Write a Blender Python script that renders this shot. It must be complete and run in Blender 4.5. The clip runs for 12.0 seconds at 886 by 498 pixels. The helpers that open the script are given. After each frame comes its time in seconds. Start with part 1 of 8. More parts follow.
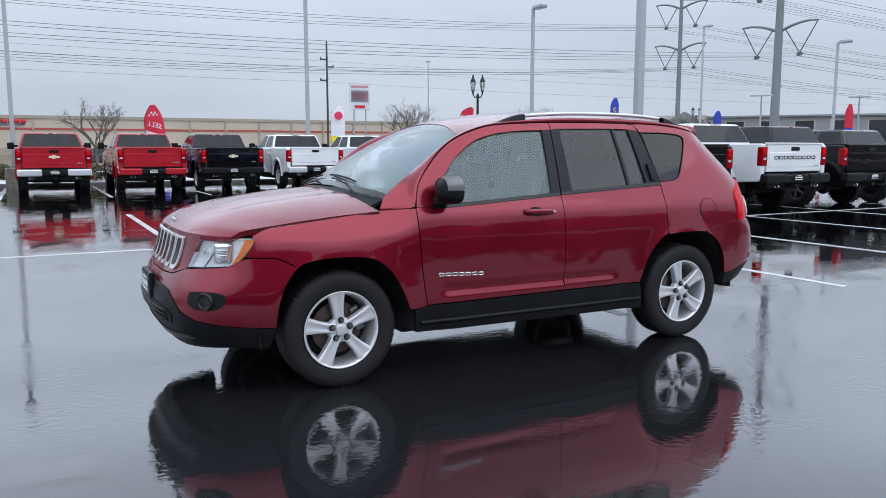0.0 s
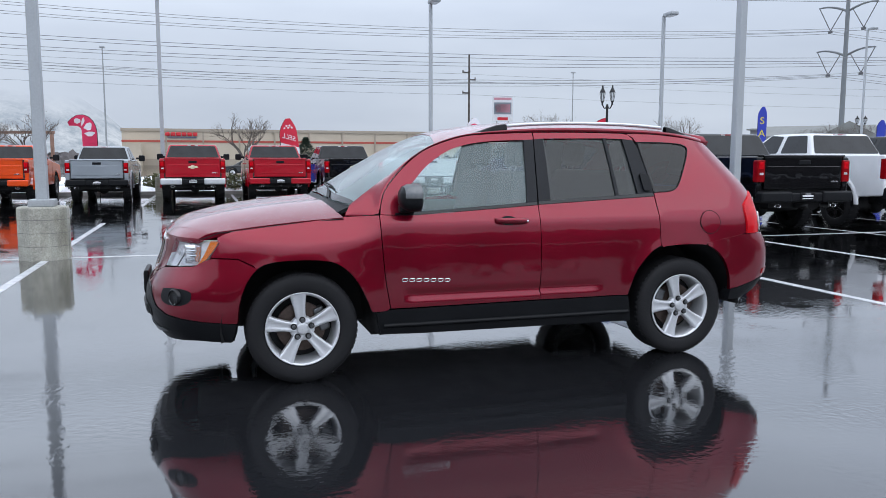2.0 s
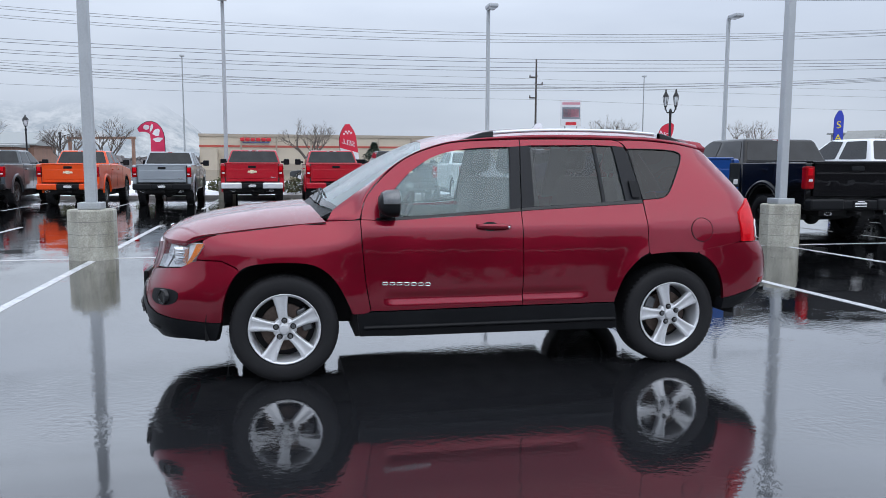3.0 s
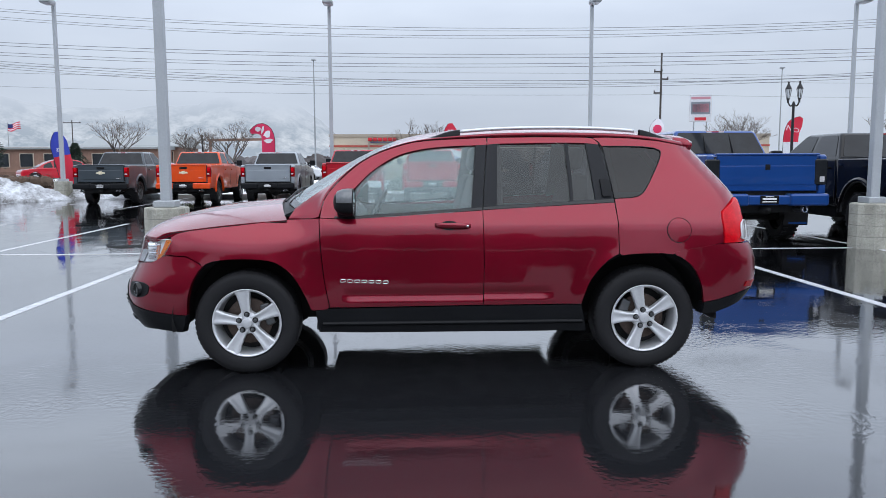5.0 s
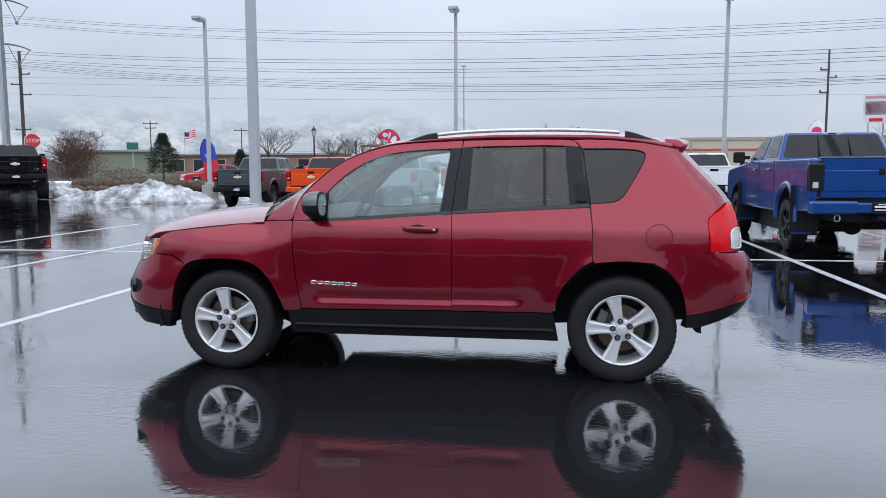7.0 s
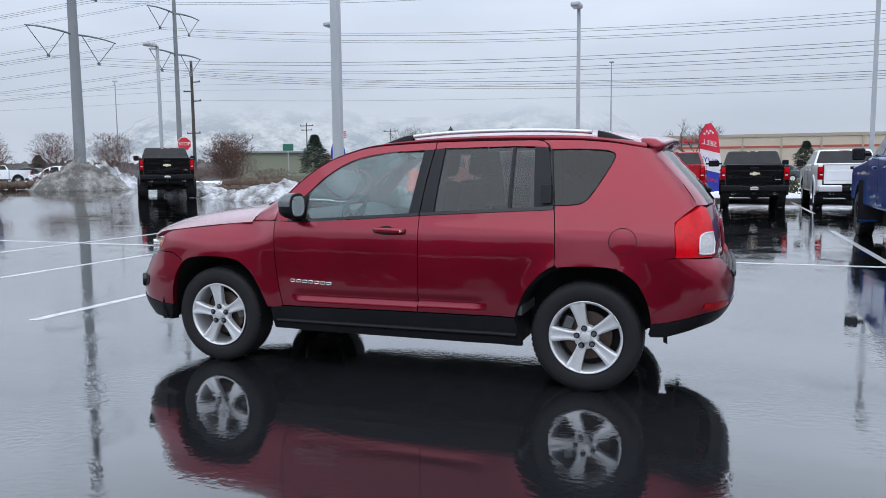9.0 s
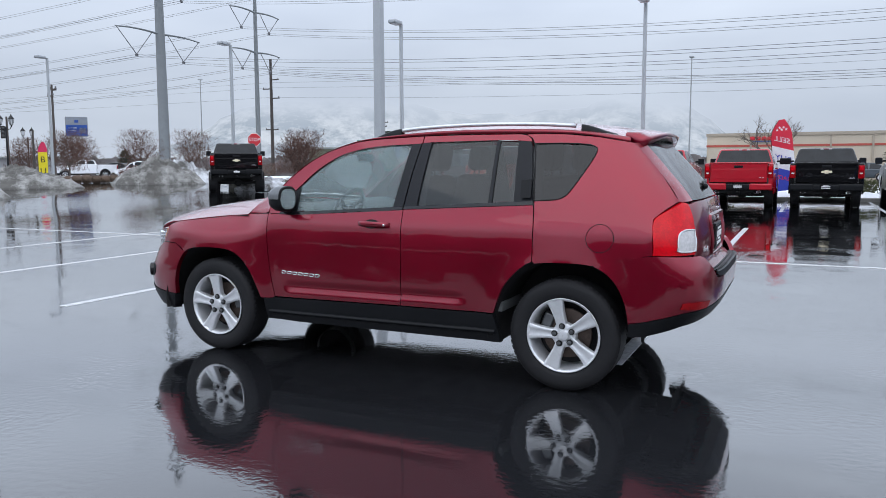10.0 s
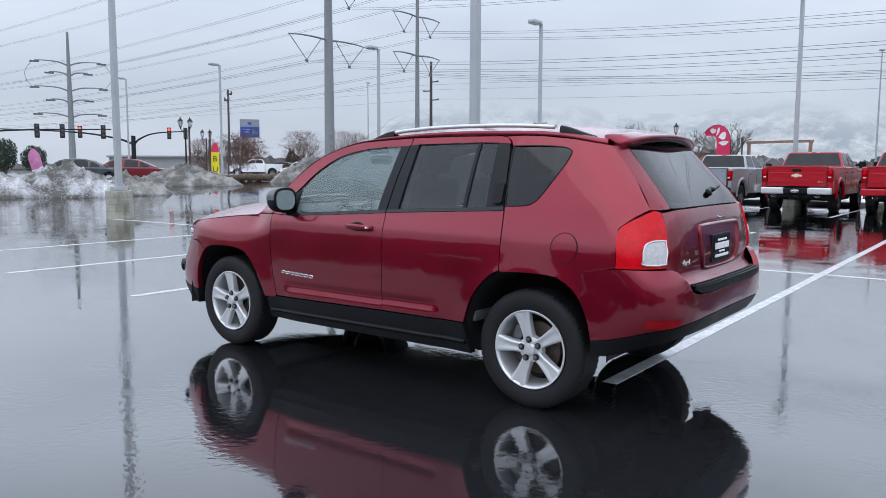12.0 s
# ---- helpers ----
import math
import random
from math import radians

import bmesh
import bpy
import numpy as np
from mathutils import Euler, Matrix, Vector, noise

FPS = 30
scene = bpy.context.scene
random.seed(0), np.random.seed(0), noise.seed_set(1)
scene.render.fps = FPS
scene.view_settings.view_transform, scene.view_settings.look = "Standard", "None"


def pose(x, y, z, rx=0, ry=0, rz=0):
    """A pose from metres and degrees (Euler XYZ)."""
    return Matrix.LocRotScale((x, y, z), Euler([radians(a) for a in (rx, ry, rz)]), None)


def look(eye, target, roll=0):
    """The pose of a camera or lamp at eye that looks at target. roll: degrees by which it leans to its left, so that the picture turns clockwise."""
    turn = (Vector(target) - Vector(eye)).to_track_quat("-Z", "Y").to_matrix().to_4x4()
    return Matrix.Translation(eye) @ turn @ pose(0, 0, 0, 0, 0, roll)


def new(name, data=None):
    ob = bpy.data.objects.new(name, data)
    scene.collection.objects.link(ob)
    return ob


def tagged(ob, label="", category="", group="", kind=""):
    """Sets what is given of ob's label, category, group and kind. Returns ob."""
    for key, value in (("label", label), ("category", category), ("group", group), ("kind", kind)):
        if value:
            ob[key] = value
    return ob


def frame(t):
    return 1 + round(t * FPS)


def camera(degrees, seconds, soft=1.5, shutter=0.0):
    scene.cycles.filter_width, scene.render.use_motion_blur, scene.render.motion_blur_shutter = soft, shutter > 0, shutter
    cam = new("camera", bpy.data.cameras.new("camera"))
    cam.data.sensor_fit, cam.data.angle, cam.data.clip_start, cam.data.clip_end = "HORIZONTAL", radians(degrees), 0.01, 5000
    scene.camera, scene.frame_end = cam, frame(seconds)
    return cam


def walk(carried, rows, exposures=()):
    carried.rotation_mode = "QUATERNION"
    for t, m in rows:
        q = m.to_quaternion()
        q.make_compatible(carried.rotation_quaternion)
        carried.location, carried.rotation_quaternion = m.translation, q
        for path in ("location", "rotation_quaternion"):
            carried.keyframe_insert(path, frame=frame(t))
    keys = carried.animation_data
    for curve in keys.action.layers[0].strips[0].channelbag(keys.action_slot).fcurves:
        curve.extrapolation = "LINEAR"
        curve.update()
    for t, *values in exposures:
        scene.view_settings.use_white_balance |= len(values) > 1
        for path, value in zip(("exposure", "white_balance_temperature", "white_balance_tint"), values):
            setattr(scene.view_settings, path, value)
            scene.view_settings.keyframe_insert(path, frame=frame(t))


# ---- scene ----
cam = camera(59.4, 12.0, soft=0.8)
PATH = [
    (0, (-2.847, -4.989, 1.371), (-1.917, -3.237, 1.115), -0.0),
    (0.5, (-2.601, -5.109, 1.353), (-1.756, -3.313, 1.102), -0.1),
    (1, (-2.34, -5.244, 1.364), (-1.582, -3.409, 1.118), -0.1),
    (1.5, (-2.081, -5.416, 1.368), (-1.408, -3.547, 1.133), -0.0),
    (2, (-1.869, -5.534, 1.358), (-1.283, -3.635, 1.131), 0.1),
    (2.5, (-1.597, -5.609, 1.369), (-1.1, -3.684, 1.151), 0.2),
    (3, (-1.345, -5.765, 1.37), (-0.931, -3.82, 1.155), 0.2),
    (5, (-0.263, -5.922, 1.374), (-0.172, -3.936, 1.155), -0.2),
    (5.5, (0.031, -5.83, 1.374), (0.03, -3.842, 1.157), -0.3),
    (6, (0.319, -5.835, 1.368), (0.222, -3.849, 1.156), -0.2),
    (6.5, (0.649, -5.856, 1.377), (0.45, -3.876, 1.17), -0.3),
    (7, (0.921, -5.809, 1.359), (0.625, -3.842, 1.154), -0.2),
    (9, (2.058, -5.538, 1.372), (1.393, -3.663, 1.166), -0.5),
    (9.5, (2.367, -5.415, 1.374), (1.607, -3.577, 1.163), -0.6),
    (10, (2.599, -5.298, 1.351), (1.757, -3.497, 1.138), -0.2),
    (10.5, (2.808, -5.102, 1.374), (1.875, -3.347, 1.152), -0.5),
    (11, (3.067, -4.935, 1.368), (2.046, -3.229, 1.147), -0.3),
    (11.5, (3.308, -4.791, 1.354), (2.198, -3.141, 1.14), -0.2),
    (12, (3.5, -4.596, 1.364), (2.308, -3.005, 1.153), 0.2),
]
walk(cam, [(t, look(eye, target, roll)) for t, eye, target, roll in PATH])

# ---- light ----
world = bpy.data.worlds.new("overcast_sky")
scene.world = world
world.use_nodes = True
wn, wl = world.node_tree.nodes, world.node_tree.links
wn.clear()
SUN_UP, SUN_TURN = radians(65), radians(200)
w_out = wn.new("ShaderNodeOutputWorld")
w_bg = wn.new("ShaderNodeBackground")
w_sky = wn.new("ShaderNodeTexSky")
w_sky.sky_type, w_sky.sun_disc = "NISHITA", False
w_sky.sun_elevation, w_sky.sun_rotation = SUN_UP, SUN_TURN
w_dim = wn.new("ShaderNodeVectorMath")
w_dim.operation = "SCALE"
w_dim.inputs["Scale"].default_value = 0.08
w_co = wn.new("ShaderNodeTexCoord")
w_map = wn.new("ShaderNodeMapping")
w_map.inputs["Scale"].default_value = (1.3, 1.3, 5.0)
w_noise = wn.new("ShaderNodeTexNoise")
w_noise.inputs["Scale"].default_value, w_noise.inputs["Detail"].default_value = 1.6, 5.0
w_ramp = wn.new("ShaderNodeValToRGB")
w_ramp.color_ramp.elements[0].position, w_ramp.color_ramp.elements[0].color = 0.3, (0.523, 0.59, 0.713, 1)
w_ramp.color_ramp.elements[1].position, w_ramp.color_ramp.elements[1].color = 0.72, (0.671, 0.745, 0.868, 1)
w_mix = wn.new("ShaderNodeMixRGB")
w_mix.inputs["Fac"].default_value = 0.92
wl.new(w_sky.outputs["Color"], w_dim.inputs[0])
wl.new(w_co.outputs["Generated"], w_map.inputs["Vector"])
wl.new(w_map.outputs["Vector"], w_noise.inputs["Vector"])
wl.new(w_noise.outputs["Fac"], w_ramp.inputs["Fac"])
wl.new(w_dim.outputs["Vector"], w_mix.inputs["Color1"])
wl.new(w_ramp.outputs["Color"], w_mix.inputs["Color2"])
w_sep = wn.new("ShaderNodeSeparateXYZ")
wl.new(w_co.outputs["Generated"], w_sep.inputs[0])
w_up = wn.new("ShaderNodeFloatCurve")
crv = w_up.mapping.curves[0]
crv.points[0].location, crv.points[1].location = (0.0, 0.31), (1.0, 0.62)
for at_z, lum in ((0.10, 0.31), (0.22, 0.41), (0.40, 0.75), (0.60, 0.64)):
    crv.points.new(at_z, lum)
w_up.mapping.update()
w_gain = wn.new("ShaderNodeMath")
w_gain.operation = "MULTIPLY"
w_gain.inputs[1].default_value = 3.3
wl.new(w_sep.outputs["Z"], w_up.inputs["Value"])
wl.new(w_up.outputs[0], w_gain.inputs[0])
w_lum = wn.new("ShaderNodeVectorMath")
w_lum.operation = "SCALE"
wl.new(w_mix.outputs["Color"], w_lum.inputs[0])
wl.new(w_gain.outputs[0], w_lum.inputs["Scale"])
wl.new(w_lum.outputs["Vector"], w_bg.inputs["Color"])
wl.new(w_bg.outputs["Background"], w_out.inputs["Surface"])
w_bg.inputs["Strength"].default_value = 1.0

sun = new("sun", bpy.data.lights.new("sun", "SUN"))
sun.data.energy, sun.data.angle, sun.data.color = 1.0, radians(80), (1.0, 0.98, 0.95)
sun.matrix_world = look((0, 0, 0), (-math.sin(SUN_TURN) * -1, math.cos(SUN_TURN) * -1, -math.tan(SUN_UP)))


# ---- materials ----
def material(name, color, rough=0.5, metal=0.0, spec=0.5, coat=0.0, vary=0.12, scale=6.0, fine=60.0, bump=0.0, bump_scale=80.0, rough_vary=0.1, ior=1.45):
    """A principled surface with colour and gloss varied at two scales and a fine relief."""
    m = bpy.data.materials.new(name)
    m.use_nodes = True
    n, l = m.node_tree.nodes, m.node_tree.links
    p = n["Principled BSDF"]
    co = n.new("ShaderNodeTexCoord")
    a, b = n.new("ShaderNodeTexNoise"), n.new("ShaderNodeTexNoise")
    a.inputs["Scale"].default_value, a.inputs["Detail"].default_value = scale, 4
    b.inputs["Scale"].default_value, b.inputs["Detail"].default_value = fine, 3
    l.new(co.outputs["Object"], a.inputs["Vector"])
    l.new(co.outputs["Object"], b.inputs["Vector"])
    add = n.new("ShaderNodeMath")
    add.operation = "ADD"
    l.new(a.outputs["Fac"], add.inputs[0])
    l.new(b.outputs["Fac"], add.inputs[1])
    rng = n.new("ShaderNodeMapRange")
    rng.inputs["From Min"].default_value, rng.inputs["From Max"].default_value = 0.7, 1.3
    rng.inputs["To Min"].default_value, rng.inputs["To Max"].default_value = 1 - vary, 1 + vary
    l.new(add.outputs[0], rng.inputs["Value"])
    mul = n.new("ShaderNodeVectorMath")
    mul.operation = "SCALE"
    mul.inputs[0].default_value = color
    l.new(rng.outputs[0], mul.inputs["Scale"])
    l.new(mul.outputs[0], p.inputs["Base Color"])
    rr = n.new("ShaderNodeMapRange")
    rr.inputs["From Min"].default_value, rr.inputs["From Max"].default_value = 0.35, 0.65
    rr.inputs["To Min"].default_value, rr.inputs["To Max"].default_value = max(0.0, rough * (1 - rough_vary)), min(1.0, rough * (1 + rough_vary))
    l.new(a.outputs["Fac"], rr.inputs["Value"])
    l.new(rr.outputs[0], p.inputs["Roughness"])
    p.inputs["Metallic"].default_value, p.inputs["Specular IOR Level"].default_value, p.inputs["IOR"].default_value = metal, spec, ior
    p.inputs["Coat Weight"].default_value, p.inputs["Coat Roughness"].default_value = coat, 0.03
    if bump:
        t = n.new("ShaderNodeTexNoise")
        t.inputs["Scale"].default_value, t.inputs["Detail"].default_value = bump_scale, 4
        l.new(co.outputs["Object"], t.inputs["Vector"])
        k = n.new("ShaderNodeBump")
        k.inputs["Strength"].default_value, k.inputs["Distance"].default_value = bump, 0.01
        l.new(t.outputs["Fac"], k.inputs["Height"])
        l.new(k.outputs["Normal"], p.inputs["Normal"])
    return m


def glass(name, tint, clear, rough=0.02, fog=0.0, mist=(0.52, 0.62, 0.63), gloss=0.85, bead=0.035):
    """Thin sheet glass: what passes is tinted, the rest mirrors; beads of rain give a fine relief."""
    m = bpy.data.materials.new(name)
    m.use_nodes = True
    n, l = m.node_tree.nodes, m.node_tree.links
    n.clear()
    out = n.new("ShaderNodeOutputMaterial")
    tr, gl, di = n.new("ShaderNodeBsdfTransparent"), n.new("ShaderNodeBsdfGlossy"), n.new("ShaderNodeBsdfDiffuse")
    tr.inputs["Color"].default_value = (*[c * clear for c in tint], 1)
    gl.inputs["Color"].default_value, gl.inputs["Roughness"].default_value = (1, 1, 1, 1), rough
    di.inputs["Color"].default_value = (*mist, 1)
    fr = n.new("ShaderNodeFresnel")
    fr.inputs["IOR"].default_value = 1.52
    two = n.new("ShaderNodeMath")
    two.operation, two.use_clamp = "MULTIPLY", True
    two.inputs[1].default_value = gloss
    l.new(fr.outputs[0], two.inputs[0])
    co, vo = n.new("ShaderNodeTexCoord"), n.new("ShaderNodeTexVoronoi")
    vo.inputs["Scale"].default_value = 85
    l.new(co.outputs["Object"], vo.inputs["Vector"])
    drop = n.new("ShaderNodeMapRange")
    drop.inputs["From Min"].default_value, drop.inputs["From Max"].default_value = 0.06, 0.24
    drop.inputs["To Min"].default_value, drop.inputs["To Max"].default_value = 1.0, 0.0
    l.new(vo.outputs["Distance"], drop.inputs["Value"])
    some, wet = n.new("ShaderNodeSeparateColor"), n.new("ShaderNodeMath")
    l.new(vo.outputs["Color"], some.inputs[0])
    wet.operation = "GREATER_THAN"
    wet.inputs[1].default_value = 0.62
    l.new(some.outputs[0], wet.inputs[0])
    drops = n.new("ShaderNodeMath")
    drops.operation = "MULTIPLY"
    l.new(drop.outputs[0], drops.inputs[0])
    l.new(wet.outputs[0], drops.inputs[1])
    bp = n.new("ShaderNodeBump")
    bp.inputs["Strength"].default_value, bp.inputs["Distance"].default_value = bead, 0.004
    l.new(drops.outputs[0], bp.inputs["Height"])
    l.new(bp.outputs["Normal"], gl.inputs["Normal"])
    film, mix = n.new("ShaderNodeMixShader"), n.new("ShaderNodeMixShader")
    haze = n.new("ShaderNodeMath")
    haze.operation = "MULTIPLY_ADD"
    haze.inputs[1].default_value, haze.inputs[2].default_value = bead, fog
    l.new(drops.outputs[0], haze.inputs[0])
    l.new(haze.outputs[0], film.inputs[0])
    l.new(tr.outputs[0], film.inputs[1])
    tl, both_ways = n.new("ShaderNodeBsdfTranslucent"), n.new("ShaderNodeMixShader")
    tl.inputs["Color"].default_value = (*mist, 1)
    l.new(di.outputs[0], both_ways.inputs[1])
    l.new(tl.outputs[0], both_ways.inputs[2])
    l.new(both_ways.outputs[0], film.inputs[2])
    l.new(two.outputs[0], mix.inputs[0])
    l.new(film.outputs[0], mix.inputs[1])
    l.new(gl.outputs[0], mix.inputs[2])
    l.new(mix.outputs[0], out.inputs["Surface"])
    return m


def car_paint(name, color, metal=0.0, rough=0.35, wet=0.15, wave=0.25, coat_ior=1.42, spec=0.25):
    """Clear-coated car paint with flakes, and beads of rain on the coat."""
    m = material(name, color, rough, metal, spec, 1.0, 0.06, 2.5, 900.0)
    n, l = m.node_tree.nodes, m.node_tree.links
    p = n["Principled BSDF"]
    co, vo = n.new("ShaderNodeTexCoord"), n.new("ShaderNodeTexVoronoi")
    vo.inputs["Scale"].default_value = 120
    l.new(co.outputs["Object"], vo.inputs["Vector"])
    big = n.new("ShaderNodeTexNoise")
    big.inputs["Scale"].default_value = 5
    l.new(co.outputs["Object"], big.inputs["Vector"])
    gm = n.new("ShaderNodeNewGeometry")
    sp = n.new("ShaderNodeSeparateXYZ")
    l.new(gm.outputs["Normal"], sp.inputs[0])
    up = n.new("ShaderNodeMapRange")
    up.inputs["From Min"].default_value, up.inputs["From Max"].default_value = 0.05, 0.80
    l.new(sp.outputs["Z"], up.inputs["Value"])
    drop = n.new("ShaderNodeMapRange")
    drop.inputs["From Min"].default_value, drop.inputs["From Max"].default_value = 0.08, 0.34
    drop.inputs["To Min"].default_value, drop.inputs["To Max"].default_value = 1.0, 0.0
    l.new(vo.outputs["Distance"], drop.inputs["Value"])
    pat = n.new("ShaderNodeMapRange")
    pat.inputs["From Min"].default_value, pat.inputs["From Max"].default_value = 0.4, 0.62
    l.new(big.outputs["Fac"], pat.inputs["Value"])
    m1, m2 = n.new("ShaderNodeMath"), n.new("ShaderNodeMath")
    m1.operation = m2.operation = "MULTIPLY"
    l.new(drop.outputs[0], m1.inputs[0])
    l.new(pat.outputs[0], m1.inputs[1])
    l.new(m1.outputs[0], m2.inputs[0])
    l.new(up.outputs[0], m2.inputs[1])
    bp = n.new("ShaderNodeBump")
    bp.inputs["Strength"].default_value, bp.inputs["Distance"].default_value = wet, 0.006
    l.new(m2.outputs[0], bp.inputs["Height"])
    # pressed panels are never quite flat: long waves in the clear coat
    wv, wb = n.new("ShaderNodeTexNoise"), n.new("ShaderNodeBump")
    wv.inputs["Scale"].default_value, wv.inputs["Detail"].default_value = 3.2, 2
    l.new(co.outputs["Object"], wv.inputs["Vector"])
    wb.inputs["Strength"].default_value, wb.inputs["Distance"].default_value = wave, 0.012
    l.new(wv.outputs["Fac"], wb.inputs["Height"])
    l.new(wb.outputs["Normal"], bp.inputs["Normal"])
    l.new(bp.outputs["Normal"], p.inputs["Coat Normal"])
    p.inputs["Coat IOR"].default_value = coat_ior
    return m


def wet_asphalt():
    """Dark asphalt under a film of rain water, smooth in the shallow pools and rougher where the grain stands out."""
    m = bpy.data.materials.new("wet_asphalt")
    m.use_nodes = True
    n, l = m.node_tree.nodes, m.node_tree.links
    p = n["Principled BSDF"]
    co = n.new("ShaderNodeTexCoord")
    big, grain, mid = n.new("ShaderNodeTexNoise"), n.new("ShaderNodeTexNoise"), n.new("ShaderNodeTexNoise")
    big.inputs["Scale"].default_value, big.inputs["Detail"].default_value = 0.22, 3
    mid.inputs["Scale"].default_value, mid.inputs["Detail"].default_value = 1.7, 3
    grain.inputs["Scale"].default_value, grain.inputs["Detail"].default_value = 160, 2
    for t in (big, mid, grain):
        l.new(co.outputs["Object"], t.inputs["Vector"])
    col = n.new("ShaderNodeValToRGB")
    col.color_ramp.elements[0].position, col.color_ramp.elements[0].color = 0.3, (0.007, 0.0075, 0.009, 1)
    col.color_ramp.elements[1].position, col.color_ramp.elements[1].color = 0.75, (0.021, 0.022, 0.025, 1)
    l.new(grain.outputs["Fac"], col.inputs["Fac"])
    l.new(col.outputs["Color"], p.inputs["Base Color"])
    pool = n.new("ShaderNodeMapRange")
    pool.inputs["From Min"].default_value, pool.inputs["From Max"].default_value = 0.38, 0.62
    pool.inputs["To Min"].default_value, pool.inputs["To Max"].default_value = 0.0, 0.022
    l.new(big.outputs["Fac"], pool.inputs["Value"])
    l.new(pool.outputs[0], p.inputs["Roughness"])
    p.inputs["IOR"].default_value = 1.95
    b1, b2 = n.new("ShaderNodeBump"), n.new("ShaderNodeBump")
    b1.inputs["Strength"].default_value, b1.inputs["Distance"].default_value = 0.05, 0.002
    amp = n.new("ShaderNodeMapRange")
    amp.inputs["From Min"].default_value, amp.inputs["From Max"].default_value = 0.35, 0.65
    amp.inputs["To Min"].default_value, amp.inputs["To Max"].default_value = 0.004, 0.03
    l.new(big.outputs["Fac"], amp.inputs["Value"])
    l.new(amp.outputs[0], b1.inputs["Strength"])
    l.new(grain.outputs["Fac"], b1.inputs["Height"])
    b2.inputs["Strength"].default_value, b2.inputs["Distance"].default_value = 0.015, 0.010
    l.new(mid.outputs["Fac"], b2.inputs["Height"])
    rip, b3 = n.new("ShaderNodeTexNoise"), n.new("ShaderNodeBump")
    rip.inputs["Scale"].default_value, rip.inputs["Detail"].default_value = 24.0, 3
    l.new(co.outputs["Object"], rip.inputs["Vector"])
    b3.inputs["Distance"].default_value = 0.003
    frz = n.new("ShaderNodeMapRange")
    frz.inputs["From Min"].default_value, frz.inputs["From Max"].default_value = 0.40, 0.68
    frz.inputs["To Min"].default_value, frz.inputs["To Max"].default_value = 0.03, 0.55
    l.new(mid.outputs["Fac"], frz.inputs["Value"])
    l.new(frz.outputs[0], b3.inputs["Strength"])
    l.new(rip.outputs["Fac"], b3.inputs["Height"])
    l.new(b1.outputs["Normal"], b3.inputs["Normal"])
    l.new(b3.outputs["Normal"], b2.inputs["Normal"])
    l.new(b2.outputs["Normal"], p.inputs["Normal"])
    # the water film: nearly a mirror at a low angle, dark from above
    p.inputs["Specular IOR Level"].default_value = 0.0
    film, mix, face, curve = n.new("ShaderNodeBsdfGlossy"), n.new("ShaderNodeMixShader"), n.new("ShaderNodeLayerWeight"), n.new("ShaderNodeFloatCurve")
    face.inputs["Blend"].default_value = 0.5
    c = curve.mapping.curves[0]
    c.points[0].location, c.points[1].location = (0.0, 0.04), (1.0, 0.97)
    for at, gloss in ((0.45, 0.12), (0.60, 0.205), (0.70, 0.39), (0.80, 0.70), (0.86, 0.85), (0.93, 0.95)):
        c.points.new(at, gloss)
    curve.mapping.update()
    l.new(face.outputs["Facing"], curve.inputs["Value"])
    l.new(pool.outputs[0], film.inputs["Roughness"])
    l.new(b2.outputs["Normal"], film.inputs["Normal"])
    l.new(curve.outputs[0], mix.inputs[0])
    l.new(p.outputs[0], mix.inputs[1])
    l.new(film.outputs[0], mix.inputs[2])
    l.new(mix.outputs[0], n["Material Output"].inputs["Surface"])
    return m


M = {}
M["asphalt"] = wet_asphalt()
M["line"] = material("worn_white_paint", (0.58, 0.59, 0.61), 0.22, vary=0.28, scale=9, fine=40, bump=0.02, bump_scale=60, ior=1.36)
M["red"] = car_paint("cherry_red_metallic_paint", (0.208, 0.0014, 0.0158), 0.85, 0.36, 0.45, wave=0.42, coat_ior=1.51)
M["plastic"] = material("black_textured_plastic", (0.006, 0.0065, 0.008), 0.42, spec=0.22, bump=0.15, bump_scale=400)
M["pillar_black"] = material("satin_black_pillar_film", (0.012, 0.013, 0.016), 0.35, spec=0.22)
M["gloss_black"] = material("gloss_black_trim", (0.008, 0.008, 0.01), 0.18)
M["rubber"] = material("tyre_rubber", (0.011, 0.011, 0.0125), 0.65, spec=0.3, bump=0.2, bump_scale=180)
M["alloy"] = material("silver_painted_alloy", (0.66, 0.67, 0.69), 0.33, 0.55, vary=0.05)
M["alloy_dark"] = material("grey_machined_metal", (0.16, 0.165, 0.17), 0.38, 0.9)
M["chrome"] = material("chrome", (0.82, 0.83, 0.85), 0.10, 0.9, vary=0.03)
M["bright_trim"] = material("bright_silver_trim", (0.74, 0.75, 0.77), 0.2, 0.4, vary=0.04)
M["iron"] = material("rusty_brake_iron", (0.085, 0.062, 0.052), 0.55, 0.6, vary=0.3, scale=20)
M["dark"] = material("underbody_black", (0.008, 0.008, 0.009), 0.8)
M["cloth"] = material("grey_seat_cloth", (0.105, 0.108, 0.115), 0.85, bump=0.3, bump_scale=500)
M["dash"] = material("grey_dashboard_vinyl", (0.14, 0.145, 0.15), 0.6, bump=0.2, bump_scale=300)
M["headliner"] = material("pale_grey_headliner", (0.58, 0.58, 0.57), 0.9)
M["glass"] = glass("misted_clear_glass", (0.91, 1.0, 1.0), 0.97, fog=0.22, mist=(0.76, 0.97, 0.98), bead=0.0)
M["glass_screen"] = glass("rain_misted_windscreen_glass", (0.84, 0.96, 0.96), 0.95, fog=0.36, mist=(0.62, 0.80, 0.82), bead=0.04)
